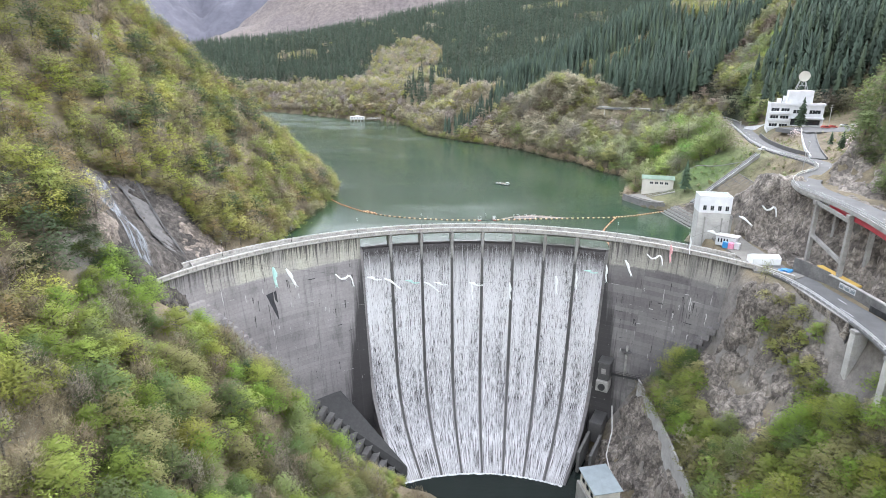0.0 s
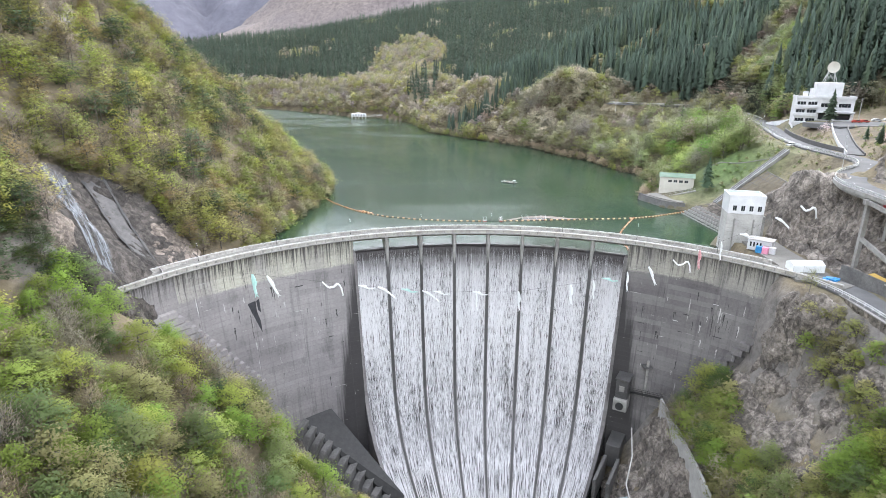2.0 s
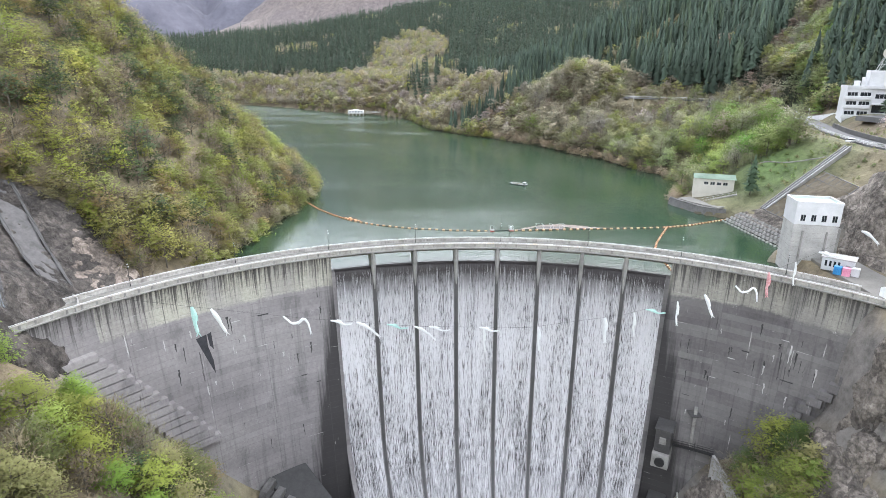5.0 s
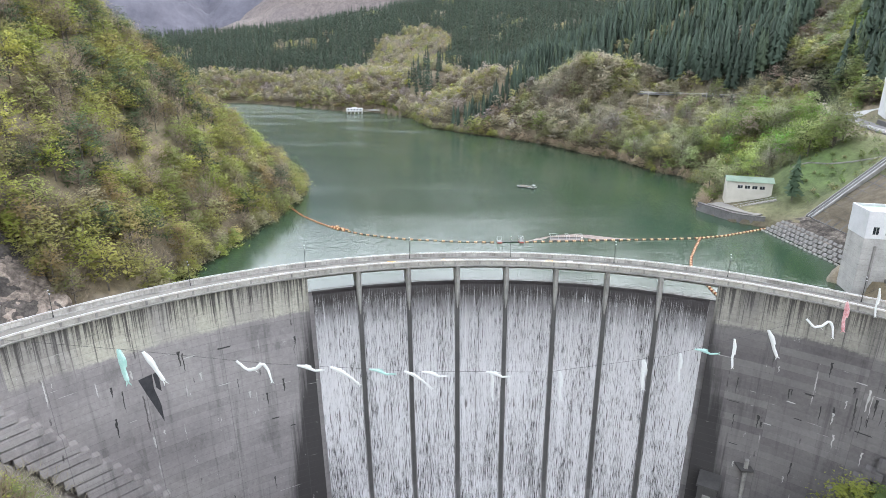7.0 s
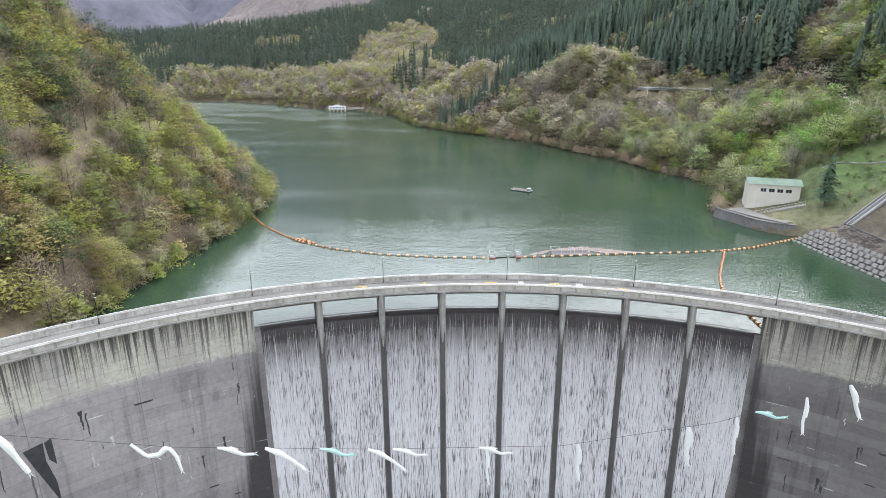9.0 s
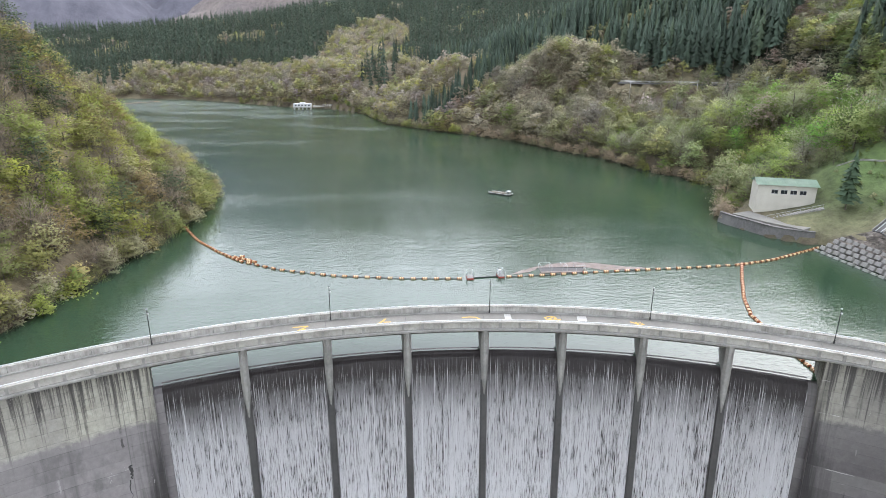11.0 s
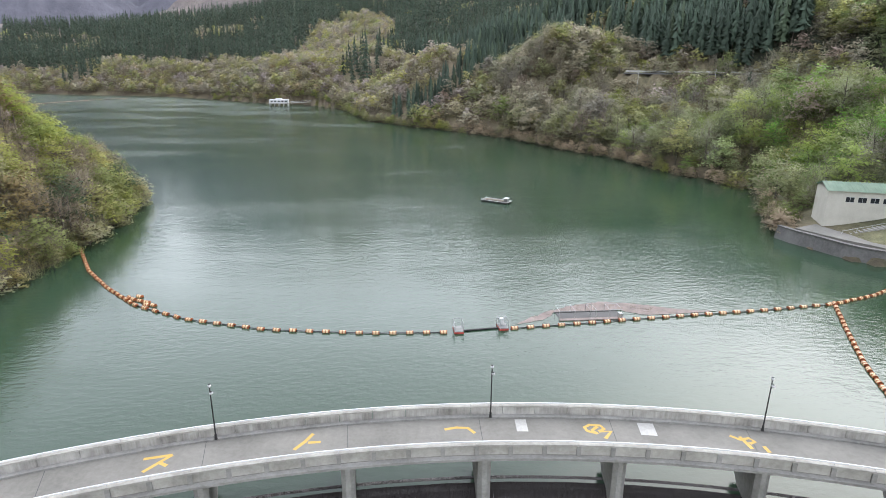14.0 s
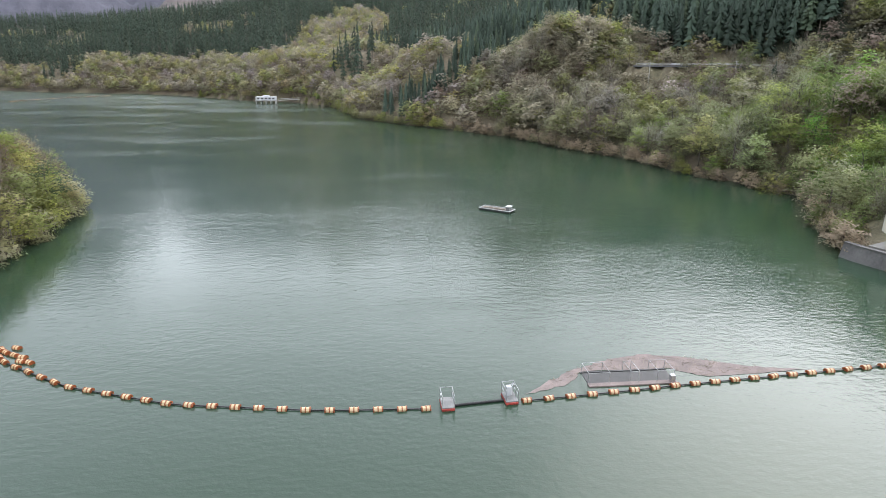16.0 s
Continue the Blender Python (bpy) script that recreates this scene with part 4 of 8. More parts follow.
def conifer(seed, layers, blades):
    """Straight trunk with drooping tiers of needled branches, about 20 m tall."""
    rng = np.random.RandomState(seed)
    h = 20.0
    wood = [tube((0, 0, -2), (0, 0, h * 0.95), 0.26, 0.03)]
    quads, nf = [], 0
    for i in range(layers):
        f = i / (layers - 1)
        z = h * (0.20 + 0.76 * f)
        rad = 2.5 * (1 - f) ** 0.75 + 0.2
        for b in range(blades):
            an = 6.2832 * (b + rng.uniform(-.5, .5) + 0.5 * (i % 2)) / blades
            r = rad * rng.uniform(0.6, 1.2)
            d, s = np.array([math.cos(an), math.sin(an), 0]), np.array([-math.sin(an), math.cos(an), 0])
            w = r * (0.42 if layers < 20 else 0.30) + 0.12
            zz = z + rng.uniform(-.7, .7)
            quads.append([d * 0.05 + [0, 0, zz + 1.5], d * r * 0.85 + s * w + [0, 0, zz - 0.45], d * r * 0.95 - s * w + [0, 0, zz - 0.35]])
    co = np.array(quads).reshape(-1, 3)
    mid = co.reshape(-1, 3, 3).mean(1)
    nrm = soft_normals(co, mid * [1, 1, 0] / (np.linalg.norm(mid[:, :2], axis=1)[:, None] + 0.1) + [0, 0, 0.55])
    return gather(wood), (co, np.arange(len(co)).reshape(-1, 3)), nrm


def spread_out(x0, x1, y0, y1, gapm, seed):
    rng = np.random.RandomState(seed)
    X, Y = np.meshgrid(np.arange(x0, x1, gapm), np.arange(y0, y1, gapm))
    X[::2] += gapm / 2
    return (X + rng.uniform(-.42, .42, X.shape) * gapm).ravel(), (Y + rng.uniform(-.42, .42, Y.shape) * gapm).ravel()


SCAR = [(-105, 172), (-97, 181), (-81, 187), (-66, 178), (-71, 160), (-71, 146), (-79, 142), (-91, 151), (-101, 162)]


def clear_of(x, y):
    """Ground where no tree stands: yards, roads, buildings, rock and the dam."""
    r, a = np.hypot(x - CX, y - CY), np.degrees(np.arctan2(x - CX, y - CY))
    bad = (r > 91) & (r < 113) & (a > -66) & (a < 66)
    bad |= (x > 95.5) & (x < 128) & (y > 90) & (y < 226)                 # terrace, lower road, cliff
    bad |= (x > 112) & (x < 136) & (y > 175) & (y < 252)               # upper road bend
    bad |= line_distance(x, y, [(118, 140), (119, 188), (136, 209), (148, 222), (152, 240), (152, 262), (160, 295), (176, 340), (190, 375)]) < 10
    bad |= line_distance(x, y, [(150, 268), (158, 292), (172, 330)]) < 15
    bad |= (x > 164) & (x < 236) & (y > 282) & (y < 340)               # office yard
    bad |= line_distance(x, y, [(124, 268), (146, 262), (130, 240)]) < 10   # mown bank
    bad |= (x > 84) & (x < 122) & (y > 222) & (y < 284)                # shed and block slope
    bad |= line_distance(x, y, [(124, 462), (146, 447), (165, 437), (185, 415), (193, 390), (189, 372)]) < 4.5
    bad |= line_distance(x, y, [(157, 238), (164, 254), (173, 272), (182, 288)]) < 8
    bad |= (x > 98) & (x < 134) & (y > 222) & (y < 258)
    bad |= inside(x, y, SCAR)   # waterfall scar
    bad |= inside(x, y, [(156, 230), (184, 286), (246, 292), (218, 250), (178, 220), (164, 214)])     # slope below the car park
    bad |= inside(x, y, [(86, 170), (80, 164), (76, 142), (79, 126), (88, 122), (97, 128), (98, 168)])        # rock below the right end
    bad |= inside(x, y, [(-47, 150), (-47, 182), (-4, 182), (0, 140), (-12, 128), (-24, 132), (-35, 139)])                     # rock at the toe
    bad |= (x > 40) & (x < 69) & (y > 120) & (y < 182)                 # rock and wall below the right wing
    bad |= (x > -4) & (x < 58 + 6 * (y > 150)) & (y < 175)
    return bad


TALLY = {}


def plant(name, xs, ys, zs, kinds, protos, cols, scale, seed, label, mats):
    """One joined wood: every tree a turned and scaled copy of one of the shapes, with a tint of its own."""
    TALLY[name] = len(xs)
    for wi, (what, mat_) in enumerate(zip(("trunks", "crowns"), mats)):
        CO, FA, TI, NO, n = [], [], [], [], 0
        rng2 = np.random.RandomState(seed + 1)
        for k in range(len(protos)):
            sel = np.where(kinds == k)[0]
            co, fa = protos[k][wi]
            if not len(sel) or not len(co):
                continue
            an, sc, sz = rng2.uniform(0, 6.28, len(sel)), scale[sel], rng2.uniform(0.88, 1.15, len(sel))
            c, s = np.cos(an)[:, None], np.sin(an)[:, None]
            X = (co[:, 0] * c - co[:, 1] * s) * sc[:, None] + xs[sel][:, None]
            Y = (co[:, 0] * s + co[:, 1] * c) * sc[:, None] + ys[sel][:, None]
            Z = co[:, 2] * (sc * sz)[:, None] + zs[sel][:, None]
            CO.append(np.stack([X, Y, Z], -1).reshape(-1, 3))
            FA.append((fa[None] + (np.arange(len(sel)) * len(co))[:, None, None] + n).reshape(-1, fa.shape[1]))
            TI.append(np.repeat(cols[sel], len(co), 0))
            if wi:
                q = protos[k][2]
                NO.append(np.stack([q[:, 0] * c - q[:, 1] * s, q[:, 0] * s + q[:, 1] * c, np.tile(q[:, 2], (len(sel), 1))], -1).reshape(-1, 3))
            n += len(sel) * len(co)
        if not n:
            continue
        me = quads_mesh(name + "_" + what, np.concatenate(CO), np.concatenate(FA), mat_, np.concatenate(TI), False, np.concatenate(NO) if wi else None)
        if wi == 0:
            top = tagged(new(name, me), label, "woodland", kind="stuff")
        else:
            ob = tagged(new("crowns", me), kind="stuff")
            ob.parent = top
    return top


def tint_of(n, rng, pal, weights, spread=0.26):
    c = np.array(pal)[rng.choice(len(pal), n, p=np.array(weights) / sum(weights))]
    return c * rng.uniform(1 - spread, 1 + spread, (n, 1))


def sprinkle(cols, rng):
    """Here and there a paler crown: fresh yellow leaf, silvery buds, wild cherry."""
    pick = rng.uniform(size=len(cols))
    for lo, hi, c in ((0.0, 0.05, (0.37, 0.35, 0.25)), (0.07, 0.11, (0.36, 0.37, 0.13)), (0.16, 0.163, (0.50, 0.45, 0.41)), (0.175, 0.26, (0.31, 0.25, 0.20))):
        sel = (pick >= lo) & (pick < hi)
        cols[sel] = np.array(c) * rng.uniform(0.85, 1.15, (sel.sum(), 1))
    return cols


def drift(cols, x, y, seed):
    """Neighbouring trees leaf out together: patches of yellower, greener and browner wood."""
    a, b = waves2(x, y, seed, 3, 55.0)[:, None], waves2(x, y, seed + 1, 3, 38.0)[:, None]
    mean = np.array([0.262, 0.266, 0.108])
    c = cols * 0.78 + mean * 0.22
    c = c * (1 + 0.12 * a)
    return c * (1 + b * np.array([0.03, 0.10, -0.16]))


# left bank above the lake and the gorge's left side
MID = [broadleaf(40 + k, 860, 0.58, 0.0, 0) for k in range(5)] + [broadleaf(60 + k, 420, 0.62, 0.0, 1, True) for k in range(2)] + [broadleaf(70 + k, 760, 0.6, 0.0, 0) for k in range(2)]
FARB = [broadleaf(80 + k, 130, 1.6, 0.0, 0, False, True) for k in range(4)]
LITE = [broadleaf(140 + k, 420, 1.05, 0.0, 0, False, True) for k in range(5)] + [broadleaf(150 + k, 320, 0.75, 0.0, 0, True) for k in range(2)]
FINE = [broadleaf(240 + k, 1000, 0.56, 0.0, 0, False, True) for k in range(5)] + [broadleaf(250 + k, 560, 0.6, 0.0, 0, True) for k in range(2)]
TUFT = [broadleaf(160 + k, 75, 2.2, 0.0, 0, False, True) for k in range(4)]
SUGI = [conifer(90 + k, 25, 7) for k in range(3)]
SUGI_FAR = [conifer(95 + k, 7, 5) for k in range(2)]

rng = np.random.RandomState(11)
x, y = spread_out(-180, 2, 30, 352, 4.8, 1)
z, d, isleft = ground(x, y)
ok = (~clear_of(x, y)) & ((d > -0.5) | (y < 150)) & (z > -66) & (z < 118) & ((isleft) | (y < 170)) & ((y > 62) | (x > -100)) & (x > -0.85 * y - 18)
near_zone = (x > -84) & (y > 62) & (y < 158) & ok
far_ok = ok & ~near_zone
LX, LY, LZ = x[far_ok], y[far_ok], z[far_ok]
n = len(LX)
kinds = rng.choice(9, n, p=[.142, .142, .142, .142, .142, .105, .105, .04, .04])
cols = tint_of(n, rng, SPRING, [5, 4, 1.2, 3.5, 1.2, 1.0, 2, 3])
cols = drift(cols, LX, LY, 61) * [1.22, 1.27, 1.08]
bare_ = (kinds == 5) | (kinds == 6)
cols[bare_] = np.array([0.300, 0.252, 0.185]) * rng.uniform(0.75, 1.2, (bare_.sum(), 1))
rusty = ~bare_ & (rng.uniform(size=n) < 0.10)
cols[rusty] = np.array([0.315, 0.250, 0.115]) * rng.uniform(0.8, 1.15, (rusty.sum(), 1))
ever = kinds >= 7
cols[ever] = np.array([0.085, 0.125, 0.062]) * rng.uniform(0.8, 1.3, (ever.sum(), 1))
sc = rng.uniform(0.78, 1.25, n)
sc[ever] *= 1.1
point = (LY > 205) & (ground(LX, LY)[1] < 26) & (kinds < 7)
for nm, sel, protos_, sd, lab in (("bank_wood", ~point, MID, 3, "mixed spring woodland of fresh green, olive and bare grey trees on a steep bank"), ("point_wood", point, FINE, 43, "spring trees in yellow-green and bare brown leaning over the lake")):
    plant(nm, LX[sel], LY[sel], LZ[sel] - 0.6, kinds[sel], protos_, cols[sel], sc[sel], sd, lab, (BARK, LEAF))
NEAR_PLACES = [(a, b, c) for a, b, c in zip(x[near_zone], y[near_zone], z[near_zone])]

# right bank and the far shore
x, y = spread_out(60, 300, 60, 640, 4.6, 2)
z, d, isleft = ground(x, y)
ok = (~clear_of(x, y)) & ((d > 0.8) | (y < 205)) & (~isleft | (y < 205)) & (z > -66)
BELOW_ROAD = [(118, 470), (124, 468), (146, 453), (168, 442), (191, 419), (200, 390), (194, 366), (150, 340), (100, 370), (80, 420), (65, 455), (90, 475)]
WEDGE = [(14, 530), (62, 547), (84, 580), (110, 625)]      # tongue of cedars running down to the shore
GULLY = [(192, 398), (217, 433), (246, 464), (286, 507), (330, 550)]
gully = line_distance(x, y, GULLY) < 15
sugi_line = (d > 84 - 14 * np.exp(-((y - 420) / 50) ** 2)) & (y > 355) & ~gully & ~inside(x, y, BELOW_ROAD) & ~((x > 225) & (y > 530) & (z > 98))
near_r = (y < 168) & (x < 94) & ok
dec = ok & ~sugi_line & ~near_r & (line_distance(x, y, WEDGE) > 13) & (y < 640) & (z < 150) & (((y > 225) & ((d < 125) | (y > 355)) & (x < 330)) | ((y > 150) & (y <= 225) & (x > 126) & (x < 200)) | ((y <= 150) & (x < 92)))
NEAR_PLACES += [(a, b, c) for a, b, c in zip(x[near_r], y[near_r], z[near_r])]
X, Y, Z = x[dec], y[dec], z[dec]
n = len(X)
kinds = rng.choice(7, n, p=[.132, .132, .132, .132, .132, .17, .17])
cols = tint_of(n, rng, SPRING, [1.5, 3, 4, 1.5, 0.8, 5, 1.2, 1.0])
cols[(kinds >= 5)] = [0.290, 0.250, 0.185]
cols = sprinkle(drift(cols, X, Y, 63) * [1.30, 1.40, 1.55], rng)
fresh = (np.hypot((X - 132) / 26, (Y - 318) / 30) < 1) & (rng.uniform(size=n) < 0.4)
cols[fresh] = np.array([0.205, 0.275, 0.085]) * rng.uniform(0.8, 1.2, (fresh.sum(), 1))
tall = rng.uniform(0.7, 1.42, n) * np.where((Y > 370) & (Y < 470) & (X > 100), 0.92, 1.12)
close = (Y < 400) & (X < 170)
cols[close & (rng.uniform(size=n) < 0.6)] *= [0.80, 0.90, 0.64]
cols[close] *= rng.uniform(0.55, 1.15, (close.sum(), 1))
tall[close] *= rng.choice([0.6, 0.85, 1.2], close.sum(), p=[0.4, 0.35, 0.25])
above = (Y < 235) & (X > 120)          # darker leaf over the cliffs by the upper road
kinds[above & (kinds >= 5)] = 2
cols[above] = np.array([0.150, 0.185, 0.075]) * rng.uniform(0.7, 1.25, (above.sum(), 1))
budding = (np.hypot((X - 104) / 50, (Y - 480) / 50) < 1) & (rng.uniform(size=n) < 0.55)
cols[budding] = np.array([0.46, 0.425, 0.30]) * rng.uniform(0.8, 1.2, (budding.sum(), 1))
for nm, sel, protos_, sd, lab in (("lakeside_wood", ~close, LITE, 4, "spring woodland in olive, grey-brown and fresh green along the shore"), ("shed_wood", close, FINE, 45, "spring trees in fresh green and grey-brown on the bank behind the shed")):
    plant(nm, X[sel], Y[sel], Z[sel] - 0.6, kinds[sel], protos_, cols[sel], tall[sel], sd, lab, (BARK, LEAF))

x, y = spread_out(-760, 130, 440, 1200, 7.0, 6)
z, d, isleft = ground(x, y)
ok = (d > 1.0) & ~isleft & ~((x > 60) & (y < 640))
SPUR = [(-112, 840), (-106, 990), (-90, 1060), (-68, 1130), (-22, 1115), (8, 1000), (4, 890), (-12, 790), (-60, 780)]   # leafy spur among the cedars
dec = ok & (d < np.where(x < -378, 48, 98) + 10 * waves2(x, y, 8, 3, 90)) | (ok & (np.hypot(x + 30, y - 735) < 46)) | (ok & inside(x, y, SPUR))
patch = (line_distance(x, y, WEDGE) < 13) | (np.hypot((x + 20) / 20, (y - 708) / 34) < 1) | (np.hypot((x + 366) / 20, (y - 920) / 34) < 1)
dec &= ~patch
X, Y, Z = x[dec], y[dec], z[dec]
n = len(X)
# tints raised, blue most, to put the far shore's haze into the leaves
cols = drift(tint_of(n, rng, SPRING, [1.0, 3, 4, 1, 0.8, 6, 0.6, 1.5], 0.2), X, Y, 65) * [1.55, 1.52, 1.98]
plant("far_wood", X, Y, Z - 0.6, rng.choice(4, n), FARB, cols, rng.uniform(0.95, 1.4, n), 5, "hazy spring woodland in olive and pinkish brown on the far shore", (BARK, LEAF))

# broadleaf trees filling the foot of the gully
x, y = spread_out(176, 275, 342, 470, 4.0, 83)
z, d, isleft = ground(x, y)
ok = inside(x, y, [(186, 346), (206, 346), (245, 396), (272, 440), (246, 462), (204, 430), (194, 408), (194, 372)]) & (line_distance(x, y, [(165, 437), (185, 415), (193, 390), (189, 372), (176, 340)]) > 4.5)
X, Y, Z = x[ok], y[ok], z[ok]
n = len(X)
plant("gully_wood", X, Y, Z - 0.6, rng.choice(7, n), LITE, drift(tint_of(n, rng, SPRING, [2, 4, 3, 2, 1, 3, 3, 1]), X, Y, 85) * [0.98, 1.15, 1.15], rng.uniform(0.7, 1.3, n), 47, "olive spring trees filling the foot of a gully", (BARK, LEAF))

# cedar plantation on the slopes behind
xa, ya = spread_out(4, 420, 350, 720, 5.4, 7)
za, da, la = ground(xa, ya)
sa = (da > 84 - 14 * np.exp(-((ya - 420) / 50) ** 2)) & (line_distance(xa, ya, GULLY) > 15) & ~((xa > 225) & (ya > 530) & (za > 98)) & ~clear_of(xa, ya) & (np.hypot((xa - 104) / 40, (ya - 498) / 36) > 1)
sa &= ~inside(xa, ya, BELOW_ROAD)
sa = (sa | (line_distance(xa, ya, WEDGE) < 13)) & (da > 3)
sa &= (za < 190) & (ya - 350 > (xa - 330) * 1.5)
xb, yb = spread_out(-820, 560, 640, 1500, 8.6, 8)
zb, db, lb = ground(xb, yb)
sb = (db > np.where(xb < -378, 50, 92)) & ~lb & (zb < 300) & (np.hypot(xb + 30, yb - 735) > 46) & ~((xb > 20) & (yb < 720)) & (yb < 1480 - 0.2 * np.abs(xb)) & (xb > -0.52 * yb)
sb &= ~inside(xb, yb, SPUR)
sb |= (np.hypot((xb + 20) / 20, (yb - 708) / 34) < 1) | (np.hypot((xb + 366) / 20, (yb - 920) / 34) < 1)
ga, gb = sa & (waves2(xa, ya, 71, 3, 120) > 0.7), sb & (waves2(xb, yb, 72, 4, 210) > 0.55)
GLADE = np.concatenate([np.stack([xa, ya, za], -1)[ga], np.stack([xb, yb, zb], -1)[gb]])
sa, sb = sa & ~ga, sb & ~gb
n = len(GLADE)
plant("hill_wood", GLADE[:, 0], GLADE[:, 1], GLADE[:, 2] - 0.6, rng.choice(4, n), FARB, sprinkle(drift(tint_of(n, rng, SPRING, [1, 3, 4, 1, 2, 5, 1, 1]), GLADE[:, 0], GLADE[:, 1], 69) * [1.1, 1.05, 1.3], rng), rng.uniform(0.9, 1.4, n), 16, "patches of bare and budding broadleaf wood among the cedars", (BARK, LEAF))
for nm, X, Y, Z, pr, s0 in (("cedar_plantation", xa[sa], ya[sa], za[sa], SUGI, 1.2), ("far_cedar_forest", xb[sb], yb[sb], zb[sb], SUGI_FAR, 1.2)):
    n = len(X)
    size = s0 * (rng.uniform(0.92, 1.06, n) if pr is SUGI_FAR else rng.uniform(0.8, 1.12, n))
    size[line_distance(X, Y, WEDGE) < 16] *= 0.62
    # the far forest's tint is lifted to carry the haze over it
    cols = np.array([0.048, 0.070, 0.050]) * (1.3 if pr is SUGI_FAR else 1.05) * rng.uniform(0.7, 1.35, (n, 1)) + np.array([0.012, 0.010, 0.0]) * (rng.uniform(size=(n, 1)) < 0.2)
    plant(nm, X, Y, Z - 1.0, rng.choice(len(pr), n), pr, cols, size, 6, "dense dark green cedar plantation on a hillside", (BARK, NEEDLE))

# bushes leaning over the waterline
pts = []
for line_ in (LEFT_SHORE[1:8], RIGHT_SHORE[3:18]):
    for (ax, ay), (bx, by) in zip(line_, line_[1:]):
        l = math.hypot(bx - ax, by - ay)
        for k in range(int(l / 2.3)):
            t = k * 2.3 / l
            pts.append((ax + (bx - ax) * t, ay + (by - ay) * t))
pts = np.array(pts) + rng.uniform(-1.3, 1.3, (len(pts), 2))
pz = np.maximum(ground(pts[:, 0], pts[:, 1])[0], 0.0)
n = len(pts)
cols = tint_of(n, rng, SPRING, [1, 3, 4, 1, 1, 5, 1, .5])
dry = (pts[:, 0] > 40) & (rng.uniform(size=n) < 0.75)
cols[dry] = np.array([0.385, 0.300, 0.225]) * rng.uniform(0.8, 1.2, (dry.sum(), 1))
plant("shore_bushes", pts[:, 0], pts[:, 1], pz - 1.2, rng.choice(7, n), LITE, cols, rng.uniform(0.38, 0.75, n), 12, "bushes and low trees leaning over the waterline", (BARK, LEAF))

# both sides of the gorge downstream
x, y = spread_out(-190, 210, -120, 112, 8.5, 41)
z, d, isleft = ground(x, y)
ok = (z > -67) & ~clear_of(x, y) & (((x < -84) & (y < 64)) | (y < 60) | ((x > 92) & (y < 90)) | (x > 130)) & ~((x > 86) & (x < 122) & (y > -20)) & (z < 110) & (np.hypot(x, y - 20) > 30)
x, y, z = x[ok], y[ok], z[ok]
n = len(x)
plant("downstream_wood", x, y, z - 0.6, rng.choice(4, n), TUFT, drift(tint_of(n, rng, SPRING, [4, 4, 2, 3, 1, 2, 2, 2]), x, y, 73), rng.uniform(1.0, 1.5, n), 18, "spring woodland on the steep sides of the gorge", (BARK, LEAF))

# the nearest trees, one by one
NEAR_SHAPES, NEAR_PROTOS, NEAR_TINTS = [], [], []
for k in range(9):
    ever = k >= 7
    shape = broadleaf(110 + k, 1100 if k in (5, 6) else 2500, 0.44, 0.0, 3, k in (5, 6))
    (wc, wf), (lc, lf), ln = shape
    NEAR_PROTOS.append(shape)
    col = [(0.255, 0.300, 0.072), (0.200, 0.285, 0.055), (0.245, 0.235, 0.105), (0.190, 0.225, 0.085), (0.300, 0.325, 0.075), (0.285, 0.262, 0.195), (0.290, 0.245, 0.160), (0.105, 0.150, 0.050), (0.120, 0.165, 0.060)][k]
    col = tuple(0.97 * c for c in col)
    NEAR_TINTS.append(col)
    s = 1.1 if ever else 1.0
    trunk = quads_mesh("trunk", wc * s, wf, BARK)
    crown = quads_mesh("crown", lc * s, lf, LEAF, np.tile(col, (len(lc), 1)), False, ln)
    NEAR_SHAPES.append((trunk, crown, ["broadleaf tree in fresh yellow-green spring leaf", "broadleaf tree in bright green leaf", "broadleaf tree in olive young leaf", "broadleaf tree in soft green leaf",
                                       "broadleaf tree in pale yellow-green leaf", "nearly bare grey-brown tree with thin buds", "reddish-brown tree with opening buds", "dark green pine on the slope", "dark green conifer on the slope"][k]))
rng = np.random.RandomState(77)
rng.shuffle(NEAR_PLACES)
NEAR_PLACES = sorted(NEAR_PLACES, key=lambda p: math.hypot(p[0], p[1] - 100))
NEAR_PLACES, BEHIND = NEAR_PLACES[:280], np.array(NEAR_PLACES[280:480])
n = len(BEHIND)
kinds = rng.choice(9, n, p=[.2, .13, .14, .14, .08, .11, .08, .06, .06])
plant("gorge_wood", BEHIND[:, 0], BEHIND[:, 1], BEHIND[:, 2] - 0.4, kinds, [(a, b, c) for k, (a, b, c) in enumerate(NEAR_PROTOS)], np.array(NEAR_TINTS)[kinds] * rng.uniform(0.85, 1.15, (n, 1)), rng.uniform(0.8, 1.25, n), 15,
      "spring woodland in fresh green and olive on the gorge side", (BARK, LEAF))
for (tx, ty, tz) in NEAR_PLACES:
    k = rng.choice([0, 1, 3, 4, 2]) if tx > 60 else rng.choice(9, p=[.13, .12, .12, .12, .06, .17, .15, .065, .065])
    trunk, crown, lab = NEAR_SHAPES[k]
    s = rng.uniform(0.8, 1.25)
    t = thing("tree", lab + " on the gorge side", "tree", Matrix.Translation((tx, ty, tz - 0.4)) @ Matrix.Rotation(rng.uniform(0, 6.28), 4, "Z") @ Matrix.Diagonal((s, s, s * rng.uniform(0.9, 1.15), 1)), "trees on the gorge side")
    for nm, me in (("trunk", trunk), ("crown", crown)):
        o = new(nm, me)
        o.parent = t


